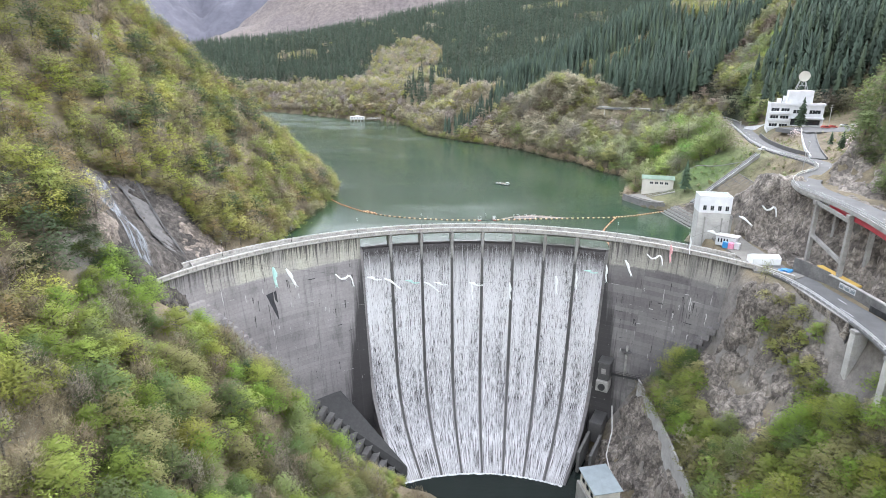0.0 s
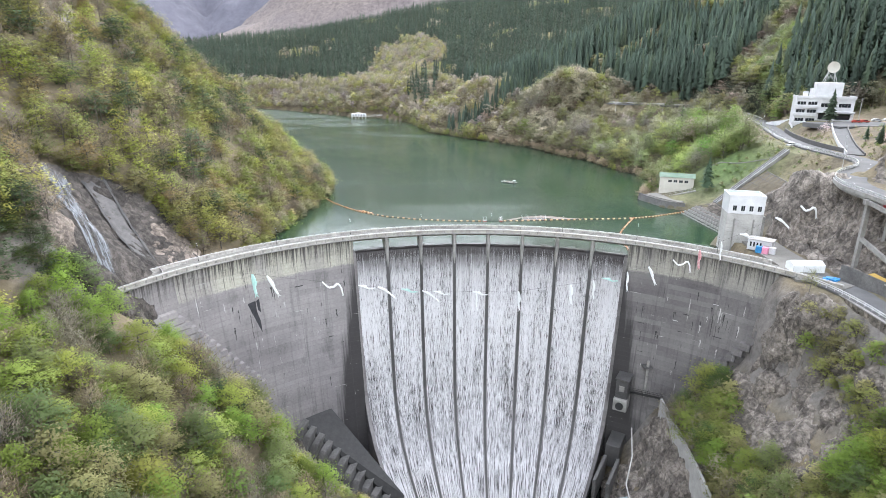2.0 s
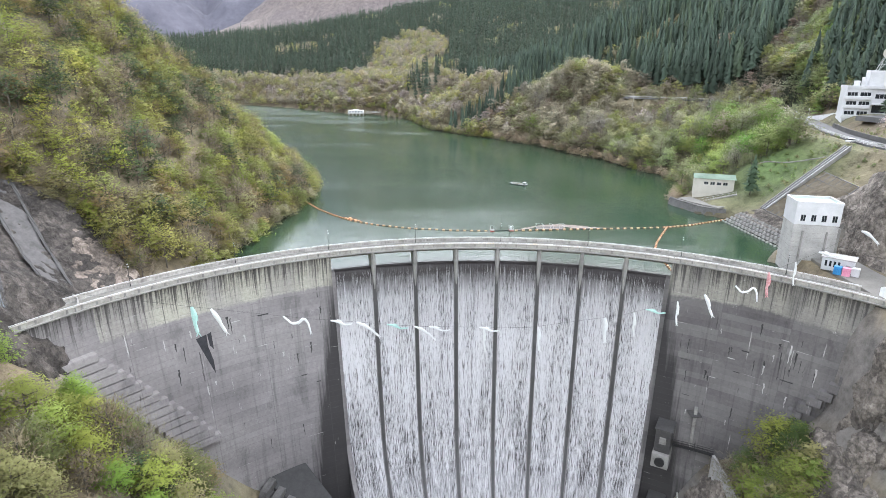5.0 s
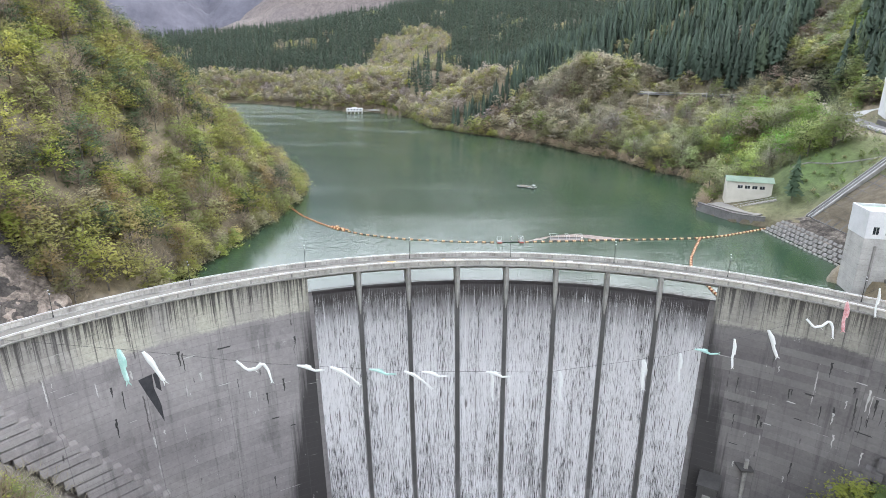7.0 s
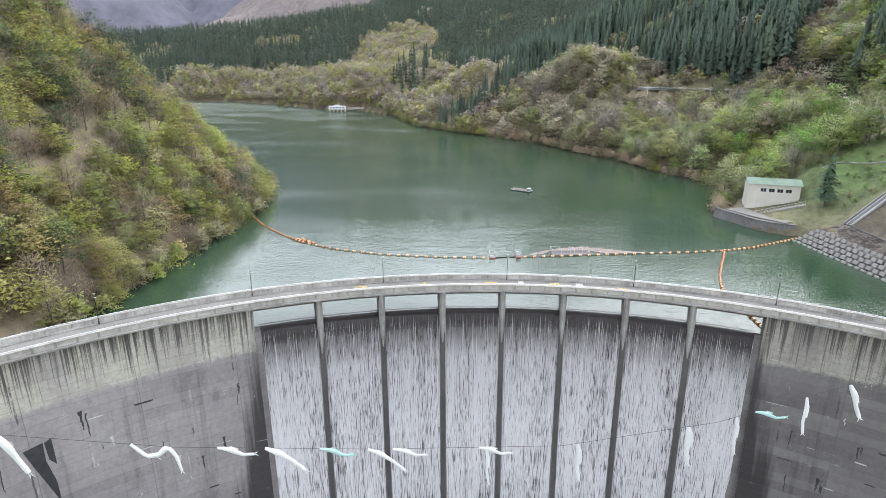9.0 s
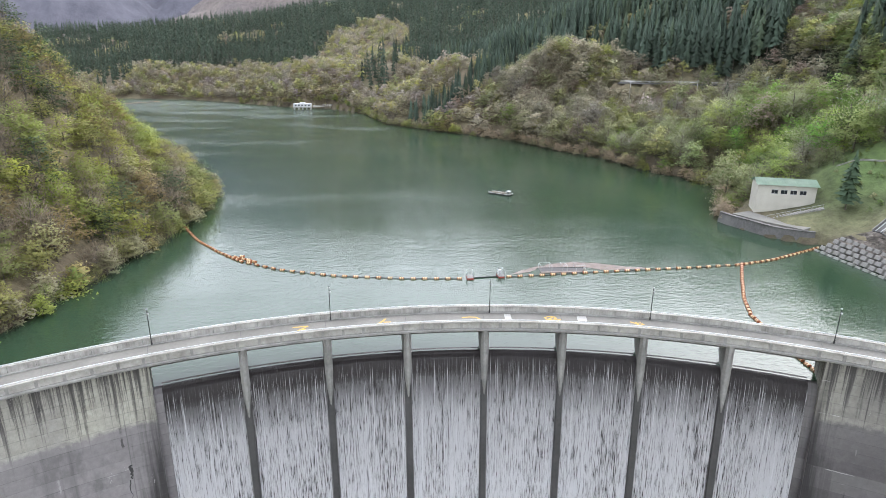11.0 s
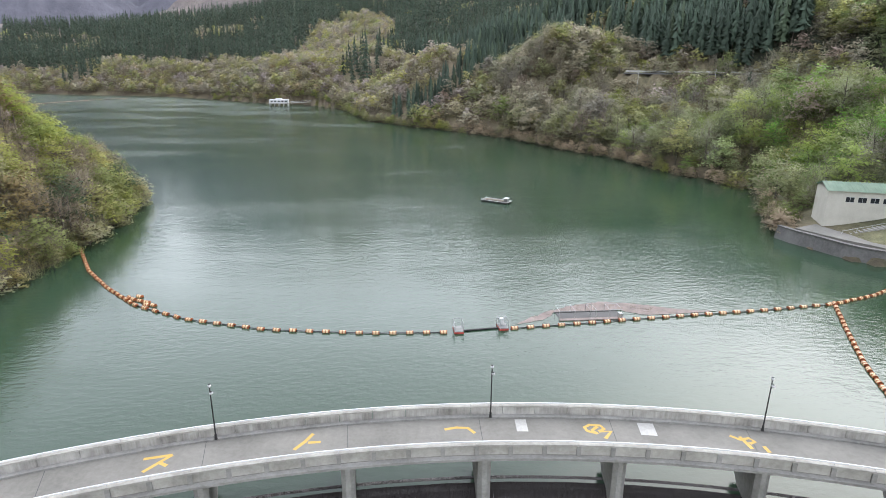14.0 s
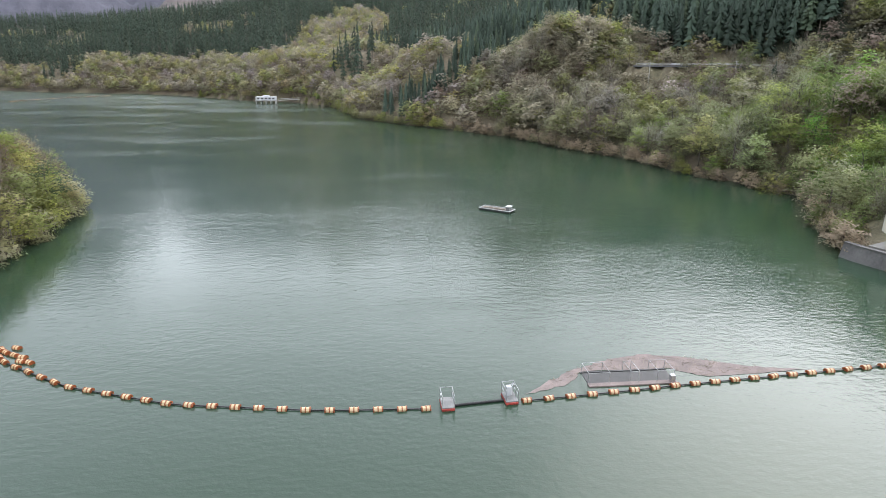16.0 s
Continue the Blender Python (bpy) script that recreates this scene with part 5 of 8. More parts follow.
# ---- on the crest ----
def street_lamp(m, group):
    t = thing("street_lamp", "slim black lamp post with two white globes on the dam crest", "street lamp", m, group)
    bm = B()
    rod(bm, (0, 0, 0), (0, 0, 0.5), 0.13, 0.10)
    rod(bm, (0, 0, 0.5), (0, 0, 5.0), 0.065, 0.05)
    part("pole", bm, STEEL_DARK, t)
    part("arm", rod(B(), (0, 0, 4.28), (0.1, -0.12, 4.36), 0.03, 0.03, 6), STEEL_DARK, t)
    for p in ((0, 0, 5.12), (0.1, -0.12, 4.5)):
        g = part("globe", ball(B(), p, 0.15, 12), PAINT_WHITE, t, "white glass globe")
        part("cap", rod(B(), (p[0], p[1], p[2] + 0.1), (p[0], p[1], p[2] + 0.19), 0.11, 0.04), STEEL_DARK, g)
    return t


first = None
for k in range(-4, 5):
    a = 2.16 + 12.8 * k
    if a < A_L + 3:
        a = A_L + 4.5
    if a > 52:
        continue
    m = Matrix.Translation(on_arc(106.35, a, Z_DECK + 0.16)) @ Matrix.Rotation(radians(-a), 4, "Z")
    if first is None:
        first = street_lamp(m, "lamps along the crest")
    else:
        copy_thing(first, m)

# worn painted characters on the roadway, each a few broad strokes
STROKES = [
    [[(-1.2, 1.0), (1.2, 0.9)], [(1.2, 0.9), (0.2, 0.1), (-1.0, -0.9)], [(0.2, 0.1), (0.9, -0.6)]],
    [[(0.6, 1.3), (-0.1, 0.2), (-1.1, -0.9)], [(0.15, -0.05), (1.3, -0.15)]],
    [[(-1.5, 0.45), (-0.3, 0.7), (0.8, 0.55), (1.4, -0.3)]],
    [[(0.1, 0.9), (-0.5, 0.3), (-0.1, -0.3)], [(-0.1, -0.2), (-1.0, 0.1), (-1.2, 0.7), (-0.6, 1.15), (0.4, 1.1), (0.7, 0.6), (0.1, 0.1)], [(0.1, 0.1), (1.3, 0.2), (0.5, -1.0)]],
    [[(-1.3, 0.9), (-0.5, 0.4), (0.4, 0.8), (0.8, 0.3), (0.2, -0.1)], [(-0.4, 0.9), (0.2, -0.9)], [(1.4, -0.3), (1.6, -1.2)]],
]
for k, a in enumerate((-13.0, -6.6, 0.6, 7.2, 14.0)):
    bm = B()
    for n_, line in enumerate(STROKES[k]):
        p3 = [Vector((x_ * 0.9, y_ * 0.9, 0.004 * n_)) for x_, y_ in line]
        left, right = [], []
        for i in range(len(p3)):
            d_ = (p3[min(i + 1, len(p3) - 1)] - p3[max(i - 1, 0)]).normalized()
            s_ = d_.cross(Vector((0, 0, 1))) * 0.16
            left.append(bm.verts.new(p3[i] - s_))
            right.append(bm.verts.new(p3[i] + s_))
        for i in range(len(p3) - 1):
            bm.faces.new((left[i], right[i], right[i + 1], left[i + 1]))
    o = part("road_marking", bm, PAINT_YELLOW)
    o.matrix_world = Matrix.Translation(on_arc(104.5, a, Z_DECK + 0.006)) @ Matrix.Rotation(radians(-a), 4, "Z")
    tagged(o, "worn yellow painted character on the crest roadway", "road marking", "painted characters")
for a, wdt in ((3.6, 0.5), (9.6, 0.7)):
    o = part("paving_patch", boxes((-wdt, wdt, -0.9, 0.9, 0, 0.006)), CONC_PALE)
    o.matrix_world = Matrix.Translation(on_arc(105.3, a, Z_DECK + 0.003)) @ Matrix.Rotation(radians(-a), 4, "Z")
    tagged(o, "pale repaired patch in the crest roadway", "paving patch", "repair patches")
# expansion joints of the roadway
for i in range(-3, 13):
    a = A_SL + BAY * i
    if A_L < a < A_R:
        part("expansion_joint", arc_solid([(R_DOWN + 0.76, Z_DECK), (R_UP - 0.81, Z_DECK), (R_UP - 0.81, Z_DECK + 0.004), (R_DOWN + 0.76, Z_DECK + 0.004)], a - 0.016, a + 0.016), CONC_DARK, dam)

# black two-pointed patch high on the left wing
bm = B()
for spike in ([(-1.8, 4.3), (0.7, 4.7), (0.6, 1.9), (1.3, -1.7), (1.3, -5.2), (-0.8, 1.1)], [(0.85, 4.6), (1.8, 5.0), (1.8, 0.8), (1.0, 1.9)]):
    bm.faces.new([bm.verts.new(on_arc(wall_face(-13.6 + h) - 0.04, -42.5 + math.degrees(w / 99), -13.6 + h)) for w, h in spike])
part("black_wall_patch", bm, CLOTH_BLACK, dam, "black tapering patch on the concrete")
# stepped concrete footing where the left wing meets the hill
for side, n_, a_first, a_step, z_first, z_step, wide_ in ((-1, 16, -55.4, 0.84, -4.6, 1.85, 4.6), (1, 12, 52.4, -0.95, -6.0, 2.2, 1.7)):
    for i in range(n_):
        a, z = a_first + i * a_step, z_first - i * z_step
        r = wall_face(z)
        part("footing_step", arc_solid([(r - 1.9, z - z_step + 0.3), (r - 1.6, z - 0.12), (r - 1.45, z), (r + 1, z), (r + 1, z - z_step + 0.3)], a + side * wide_, a, 1.15), CONC_OLD, dam, "stepped concrete footing block")
        # a dark filler strip paints the shadow gap under each block
        part("footing_shadow_gap", arc_solid([(r - 1.0, z - z_step), (r + 1, z - z_step), (r + 1, z - z_step + 0.3), (r - 1.0, z - z_step + 0.3)], a + side * wide_, a - side * 0.05, 1.15), CONC_DARK, dam, "dark filler strip painting the shadow gap between footing blocks")
TOE_A, TOE_B = Vector((-43.0, 174.6, -50.0)), Vector((-13.6, 160.4, -67.8))     # row of toe blocks stepping down to the pool
TOE_U = ((TOE_B - TOE_A) * Vector((1, 1, 0))).normalized()
for i in range(12):
    p = TOE_A.lerp(TOE_B, i / 11)
    part("toe_block", sweep(B(), [p, p + TOE_U * 2.05], [(4.0, -9.5), (3.3, -4.6), (1.6, -1.3), (1.1, -0.6), (-2.5, 1.0), (-2.5, -9.5)]), CONC_STAIN, dam, "pale concrete toe block")
    # a dark filler puts the recess's shade between the blocks
    part("toe_gap_filler", sweep(B(), [p + TOE_U * 2.05, p + TOE_U * 2.9], [(2.8, -9.5), (2.3, -4.2), (-2.5, -1.2), (-2.5, -9.5)]), CONC_DARK, dam, "dark filler painting the shaded recess between toe blocks")
# a made-up dark slab fills the gap between the toe blocks and the wall
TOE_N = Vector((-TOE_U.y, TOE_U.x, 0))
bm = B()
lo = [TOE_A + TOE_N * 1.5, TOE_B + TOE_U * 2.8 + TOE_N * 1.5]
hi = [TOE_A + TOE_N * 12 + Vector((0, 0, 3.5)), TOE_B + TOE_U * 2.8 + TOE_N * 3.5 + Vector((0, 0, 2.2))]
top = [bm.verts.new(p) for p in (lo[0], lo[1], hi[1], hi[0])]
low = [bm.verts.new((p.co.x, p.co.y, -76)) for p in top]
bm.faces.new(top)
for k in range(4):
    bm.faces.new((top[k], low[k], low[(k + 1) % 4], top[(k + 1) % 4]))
part("toe_filler", bm, ALGAE, dam, "dark wet filler slab added behind the toe blocks")

# ragged seepage marks on both wings: black algae runs and white lime
rng = np.random.RandomState(17)
for k in range(64):
    a = rng.uniform(29.5, 47) if k < 38 else rng.uniform(-47, -25.5)
    z = rng.uniform(-40, -7) if abs(a) < 38 else rng.uniform(-22, -6)
    black, flat = k % 3 > 0, k % 5 == 0
    w, h = (rng.uniform(1.2, 3.2), rng.uniform(0.15, 0.35)) if flat else (rng.uniform(0.15, 0.75), rng.uniform(0.8, 4.6))
    bm = B()
    left, right = [], []
    for i in range(9):
        f = i / 8
        zz = z - h * f
        half = (0.5 * w * rng.uniform(0.35, 1.0) * (1 - 0.75 * f)) if not flat else 0.5 * w * rng.uniform(0.7, 1.0)
        mid = a + rng.uniform(-0.06, 0.06)
        left.append(bm.verts.new(on_arc(wall_face(zz) - 0.03, mid - math.degrees(half / 98), zz)))
        right.append(bm.verts.new(on_arc(wall_face(zz) - 0.03, mid + math.degrees(half / 98), zz)))
    for i in range(8):
        bm.faces.new((left[i], left[i + 1], right[i + 1], right[i]))
    part("seepage_mark", bm, ALGAE if black else CONC_PALE, dam, "black algae run" if black else "white lime run")


# ---- carp streamers on their cable ----
CABLE = [(-88, 138, 21), (-62, 151, 11), (-47, 157.2, 6.3), (-25, 158.5, 3.4), (-3, 163, -0.2), (20, 165, -1.2), (40, 166.5, 1.2), (63, 170, 6.0), (85, 177, 11.8), (110, 187, 19.5)]
cu = bpy.data.curves.new("cable", "CURVE")
cu.dimensions = "3D"
sp = cu.splines.new("POLY")
sp.points.add(len(CABLE) - 1)
for pt, c in zip(sp.points, CABLE):
    pt.co = (*c, 1)
cu.bevel_depth = 0.022
cu.materials.append(STEEL_DARK)
tagged(new("cable", cu), "thin steel cable strung across the gorge in front of the dam", "cable")


def cable_at(x):
    p = np.array(CABLE)
    return float(np.interp(x, p[:, 0], p[:, 1])), float(np.interp(x, p[:, 0], p[:, 2]))


def carp(path, width, cloth, label):
    """A cloth tube that swells behind the mouth and tapers to a forked tail, limp along the path."""
    t = thing("carp_streamer", label, "carp streamer", Matrix.Translation(path[0]), "carp streamers")
    pts = [Vector(p) - Vector(path[0]) for p in path]
    n, ring, bm = 14, 8, B()
    rows = []
    L = [0.0]
    for a, b in zip(pts, pts[1:]):
        L.append(L[-1] + (b - a).length)
    for i in range(n + 1):
        s = L[-1] * i / n
        k = max(j for j in range(len(L)) if L[j] <= s + 1e-6)
        k = min(k, len(pts) - 2)
        c = pts[k].lerp(pts[k + 1], (s - L[k]) / (L[k + 1] - L[k]))
        d = (pts[k + 1] - pts[k]).normalized()
        u = d.cross(Vector((0.2, 1, 0.1))).normalized()
        v = d.cross(u)
        f = i / n
        w = width * (0.62 + 0.5 * math.sin(min(1, f * 2.2) * 1.57) - 0.72 * max(0, f - 0.3)) * (1 + 0.12 * math.sin(9 * f + L[-1]))
        rows.append([bm.verts.new(c + u * math.cos(6.2832 * j / ring) * w * 0.5 + v * math.sin(6.2832 * j / ring) * w * 0.28) for j in range(ring)])
    for a, b in zip(rows, rows[1:]):
        for j in range(ring):
            bm.faces.new((a[j], a[(j + 1) % ring], b[(j + 1) % ring], b[j]))
    part("body", bm, cloth, t)
    d, u = (pts[-1] - pts[-2]).normalized(), (pts[-1] - pts[-2]).normalized().cross(Vector((0.2, 1, 0.1))).normalized()
    bm = B()
    for s in (-1, 1):
        e = pts[-1]
        quad(bm, e - d * 0.15, e + u * s * width * 0.18, e + d * width * 0.9 + u * s * width * 0.55, e + d * width * 0.5 + u * s * width * 0.08)
    part("tail_fin", bm, cloth, t)
    dorsal = B()
    m0, m1 = pts[0].lerp(pts[-1], 0.3), pts[0].lerp(pts[-1], 0.55)
    quad(dorsal, m0 + u * width * 0.45, m0 + u * width * 0.85 + d * 0.3, m1 + u * width * 0.6 + d * 0.2, m1 + u * width * 0.35)
    part("dorsal_fin", dorsal, cloth, t)
    return t


LIMP = {"down": [(0, 0, 0), (0.3, 0, -1.6), (0.2, 0.1, -3.6), (0.5, 0.1, -5.4)],
        "drift": [(0, 0, 0), (0.9, 0, -1.5), (1.6, 0.2, -3.4), (2.4, 0.2, -5.0)],
        "hook": [(0, 0, 0), (1.6, 0, -1.6), (3.0, 0, -1.3), (4.0, 0, -0.3), (4.8, 0, -1.4), (5.2, 0, -3.4)],
        "flat": [(0, 0, 0), (1.3, 0, -0.2), (2.8, 0, -0.9), (4.0, 0, -0.8)],
        "slant": [(0, 0, 0), (1.5, 0, -0.6), (3.0, 0, -1.7), (4.4, 0, -3.0)]}
for cx_, sh, wd, cl, lab in (
        (-46.9, "down", 1.15, CLOTH_MINT, "mint green cloth carp streamer hanging limp"), (-43.3, "drift", 1.0, CLOTH_WHITE, "faded white cloth carp streamer hanging from the cable"), (-29.5, "hook", 0.62, CLOTH_WHITE, "white cloth carp streamer curled by the wind"),
        (-20.5, "flat", 0.6, CLOTH_WHITE, "small white cloth carp streamer"), (-15.5, "slant", 0.75, CLOTH_WHITE, "white cloth carp streamer drifting aslant"),
        (-9.5, "flat", 0.55, CLOTH_MINT, "pale green carp streamer blown level"), (-4.0, "slant", 0.6, CLOTH_WHITE, "white carp streamer hanging aslant"),
        (-1.0, "flat", 0.5, CLOTH_WHITE, "white carp streamer blown level"), (9.5, "flat", 0.55, CLOTH_WHITE, "white carp streamer blown level"),
        (10.4, "down", 0.45, CLOTH_WHITE, "narrow white streamer hanging straight"), (22.0, "down", 0.65, CLOTH_WHITE, "white carp streamer hanging straight"),
        (36.2, "down", 0.85, CLOTH_WHITE, "white carp streamer hanging straight down"), (42.5, "down", 0.5, CLOTH_WHITE, "narrow white carp streamer"),
        (45.0, "flat", 0.5, CLOTH_MINT, "pale green carp streamer blown level"), (52.0, "down", 0.5, CLOTH_WHITE, "narrow white carp streamer"),
        (58.0, "drift", 0.7, CLOTH_WHITE, "faded white carp streamer with a pale blue tail"), (65.0, "hook", 0.5, CLOTH_WHITE, "white carp streamer curled on itself"),
        (73.2, "down", 0.75, CLOTH_RED, "red and white cloth carp streamer"), (80.0, "down", 0.45, CLOTH_WHITE, "narrow white carp streamer"),
        (86.0, "flat", 0.7, CLOTH_WHITE, "white carp streamer blown level"), (98.0, "slant", 0.7, CLOTH_WHITE, "white carp streamer drifting aslant"), (107.0, "hook", 0.7, CLOTH_WHITE, "white and blue carp streamer curled by the wind")):
    cy_, cz_ = cable_at(cx_)
    carp([(cx_ + dx, cy_ + dy, cz_ + dz - 0.05) for dx, dy, dz in LIMP[sh]], wd, cl, lab)


# ---- boom, gate pontoons, debris cage, raft ----
def along(pts, gap_of):
    """Points at even steps on a smooth line through pts, with the heading."""
    p = np.array(pts, float)
    t = np.concatenate([[0], np.cumsum(np.hypot(*np.diff(p, axis=0).T))])
    s, out = 0.0, []
    fine = np.linspace(0, t[-1], 2000)
    px, py = np.interp(fine, t, p[:, 0]), np.interp(fine, t, p[:, 1])
    k = np.ones(61) / 61
    pad = lambda v: np.convolve(np.concatenate([2 * v[0] - v[30:0:-1], v, 2 * v[-1] - v[-2:-32:-1]]), k, "valid")
    px, py = pad(px), pad(py)
    while s < t[-1]:
        x_, y_ = np.interp(s, fine, px), np.interp(s, fine, py)
        x2, y2 = np.interp(s + 0.5, fine, px), np.interp(s + 0.5, fine, py)
        out.append((x_, y_, math.atan2(y2 - y_, x2 - x_)))
        s += gap_of(x_)
    return out


float_mesh = B()
rod(float_mesh, (-0.44, 0, 0), (0.44, 0, 0), 0.29, 0.29, 12)
for xx in (-0.41, 0.0, 0.41):
    rod(float_mesh, (xx - 0.06, 0, 0), (xx + 0.06, 0, 0), 0.32, 0.32, 12)
FLOAT = mesh_from("float", float_mesh, FLOAT_PALE)
FLOAT.materials.append(ORANGE)
for p_ in FLOAT.polygons:
    if max(math.hypot(FLOAT.vertices[v_].co.y, FLOAT.vertices[v_].co.z) for v_ in p_.vertices) > 0.305:
        p_.material_index = 1
lines = {"left": [(-53.5, 278), (-45, 264), (-37.6, 255), (-30.3, 247.6), (-21, 242), (-9, 237.9), (5.3, 235.9), (16.6, 235.5)],
         "right": [(25.6, 236.3), (35.5, 237.3), (42, 238.1), (56, 239.5), (66.4, 240.5), (77, 242), (86, 245), (101.5, 253)],
         "branch": [(77, 242), (72, 233), (67, 223.5), (64, 216), (63.2, 209), (62.4, 200.4), (62.2, 197)]}
for key, pts in lines.items():
    t = thing("floating_boom", "string of orange barrel floats on a dark cable across the reservoir", "boom", Matrix.Translation((pts[0][0], pts[0][1], 0)), "floating booms")
    o = Vector((pts[0][0], pts[0][1], 0))
    pos = along(pts, lambda x_: 1.5 if key == "branch" else (1.6 if x_ < -31 or x_ > 78 else 2.3))
    bm = B()
    sweep(bm, [Vector((a, b, 0.1)) - o for a, b, _ in pos], [(-0.05, -0.05), (0.05, -0.05), (0.05, 0.05), (-0.05, 0.05)])
    part("rope", bm, STEEL_DARK, t)
    for a, b, h in pos:
        f = new("float", FLOAT)
        f.parent = t
        f.matrix_local = Matrix.Translation((a - o.x, b - o.y, 0.08)) @ Matrix.Rotation(h + random.uniform(-.15, .15), 4, "Z") @ Matrix.Rotation(random.uniform(0, 3), 4, "X")
    if key == "left":
        for a, b in ((-31.5, 249.2), (-30.2, 248.5), (-29.0, 247.9), (-28.6, 246.9), (-31.0, 250.3), (-32.4, 249.9), (-27.5, 246.6)):
            f = new("float", FLOAT)
            f.parent = t
            f.matrix_local = Matrix.Translation((a - o.x, b - o.y + 0.8, 0.08)) @ Matrix.Rotation(-0.6 + random.uniform(-.4, .4), 4, "Z")


def gate_pontoon(x_, y_, rot):
    t = thing("gate_pontoon", "small red pontoon with grey deck and steel railings", "pontoon", Matrix.Translation((x_, y_, 0)) @ Matrix.Rotation(rot, 4, "Z"), "gate pontoons")
    part("hull", boxes((-0.65, 0.65, -0.8, 1.2, -0.3, 0.25), bevel=0.06), FLOAT_RED, t, "red hull")
    part("deck", boxes((-0.62, 0.62, -0.75, 1.15, 0.25, 0.33)), GRATING, t)
    for px_, py_ in ((-0.6, -0.7), (0.6, -0.7), (-0.6, 1.1), (0.6, 1.1), (-0.6, 0.2), (0.6, 0.2)):
        part("post", rod(B(), (px_, py_, 0.33), (px_, py_, 1.5), 0.03, 0.03, 6), STEEL, t)
    for z_ in (0.95, 1.5):
        for s in (-0.6, 0.6):
            part("rail", rod(B(), (s, -0.7, z_), (s, 1.1, z_), 0.028, 0.028, 6), STEEL, t)
    part("back_rail", rod(B(), (-0.6, 1.1, 1.5), (0.6, 1.1, 1.5), 0.028, 0.028, 6), STEEL, t)
    return t


gate_pontoon(17.7, 235.9, 0.05)
g2 = gate_pontoon(24.0, 236.6, 0.1)
part("winch_box", boxes((-0.3, 0.25, 0.3, 0.8, 0.33, 1.3), bevel=0.03), PAINT_WHITE, g2)
part("winch_wheel", rod(B(), (0.3, 0.5, 1.35), (0.5, 0.5, 1.5), 0.18, 0.18, 10), STEEL, g2)
o = part("mooring_beam", rod(B(), (18.4, 235.9, 0.12), (23.3, 236.5, 0.12), 0.13, 0.13, 8), STEEL_DARK)
tagged(o, "dark floating beam between the two gate pontoons", "beam")

cage = thing("debris_skimmer", "floating steel frame with wire mesh and railings holding back debris", "skimmer", Matrix.Translation((32.6, 238.7, 0)) @ Matrix.Rotation(0.02, 4, "Z"))
part("walkway", boxes((0, 9.6, -0.35, 0.35, -0.05, 0.14), bevel=0.03), DRIFT, cage)
part("mesh_floor", boxes((0.1, 9.5, 0.4, 2.6, -0.05, 0.05)), STEEL_DARK, cage, "dark mesh basket")
part("rear_beam", boxes((0, 9.6, 2.55, 2.75, -0.05, 0.12)), STEEL_DARK, cage)
for xx in (0.1, 2.4, 4.7, 5.6, 7.6, 9.4):
    for yy in (0.38, 2.6):
        part("post", rod(B(), (xx, yy, 0), (xx, yy, 1.25), 0.03, 0.03, 6), STEEL, cage)
    part("cross_rail", rod(B(), (xx, 0.38, 1.25), (xx, 2.6, 1.25), 0.025, 0.025, 6), STEEL, cage)
for yy in (0.38, 2.6):
    for x0_, x1_ in ((0.1, 2.4), (4.7, 5.6), (7.6, 9.4)):
        part("rail", rod(B(), (x0_, yy, 1.25), (x1_, yy, 1.25), 0.025, 0.025, 6), STEEL, cage)
part("locker", boxes((8.9, 9.4, -0.1, 0.4, 0.14, 0.8), bevel=0.03), STEEL, cage)

bm = B()
rng = np.random.RandomState(9)
out = [(25.6, 237.4), (31, 241.6), (36, 243.9), (41, 245.2), (46, 244.0), (52, 241.5), (58, 240.6), (46, 239.6), (42.6, 241.6), (33, 241.7), (30.5, 239.2)]
ns = 26
res = []
for (ax, ay), (bx, by) in zip(out, out[1:] + out[:1]):
    for k in range(8):
        res.append((ax + (bx - ax) * k / 8 + rng.uniform(-.22, .22), ay + (by - ay) * k / 8 + rng.uniform(-.16, .16), 0.035))
bmesh.ops.triangulate(bm, faces=[bm.faces.new([bm.verts.new(p) for p in res])])
raft_debris = part("driftwood", bm, DRIFT)
tagged(raft_debris, "reddish-brown mat of floating twigs and leaves", "debris", kind="stuff")
bm = B()
for k in range(420):
    u = rng.uniform(size=2)
    x_, y_ = 27 + 26 * u[0], 239 + 5.2 * u[1]
    if not inside(np.array([x_]), np.array([y_]), out)[0]:
        continue
    an, l = rng.uniform(0, 3.14), rng.uniform(0.15, 0.7)
    rod(bm, (x_, y_, 0.05), (x_ + math.cos(an) * l, y_ + math.sin(an) * l, 0.07), 0.03, 0.02, 4)
part("twigs", bm, WOOD, raft_debris)["kind"] = "stuff"

raft = thing("raft", "low dark-planked work raft with white edge beams and small cabin", "raft", Matrix.Translation((35.8, 315.0, 0)) @ Matrix.Rotation(radians(-36), 4, "Z"))
for k in range(8):
    part("deck_plank", boxes((-3.9, 3.9, -1.5 + k * 0.375, -1.5 + k * 0.375 + 0.35, 0.30, 0.38)), TARRED, raft)
for s in (-1.2, 1.2):
    part("pontoon", rod(B(), (-3.8, s, 0.05), (3.8, s, 0.05), 0.25, 0.25, 10), STEEL_DARK, raft)
for s in (-1.5, 1.5):
    part("gunwale", boxes((-3.95, 3.95, s - 0.06, s + 0.06, 0.38, 0.47), bevel=0.02), PAINT_WHITE, raft, "white side beam")
for s in (-3.86, 3.86):
    part("end_beam", boxes((s - 0.06, s + 0.06, -1.44, 1.44, 0.38, 0.47), bevel=0.02), PAINT_WHITE, raft, "white end beam")
part("bench", boxes((-3.3, 2.1, -0.25, 0.25, 0.38, 0.55), bevel=0.02), WOOD, raft)
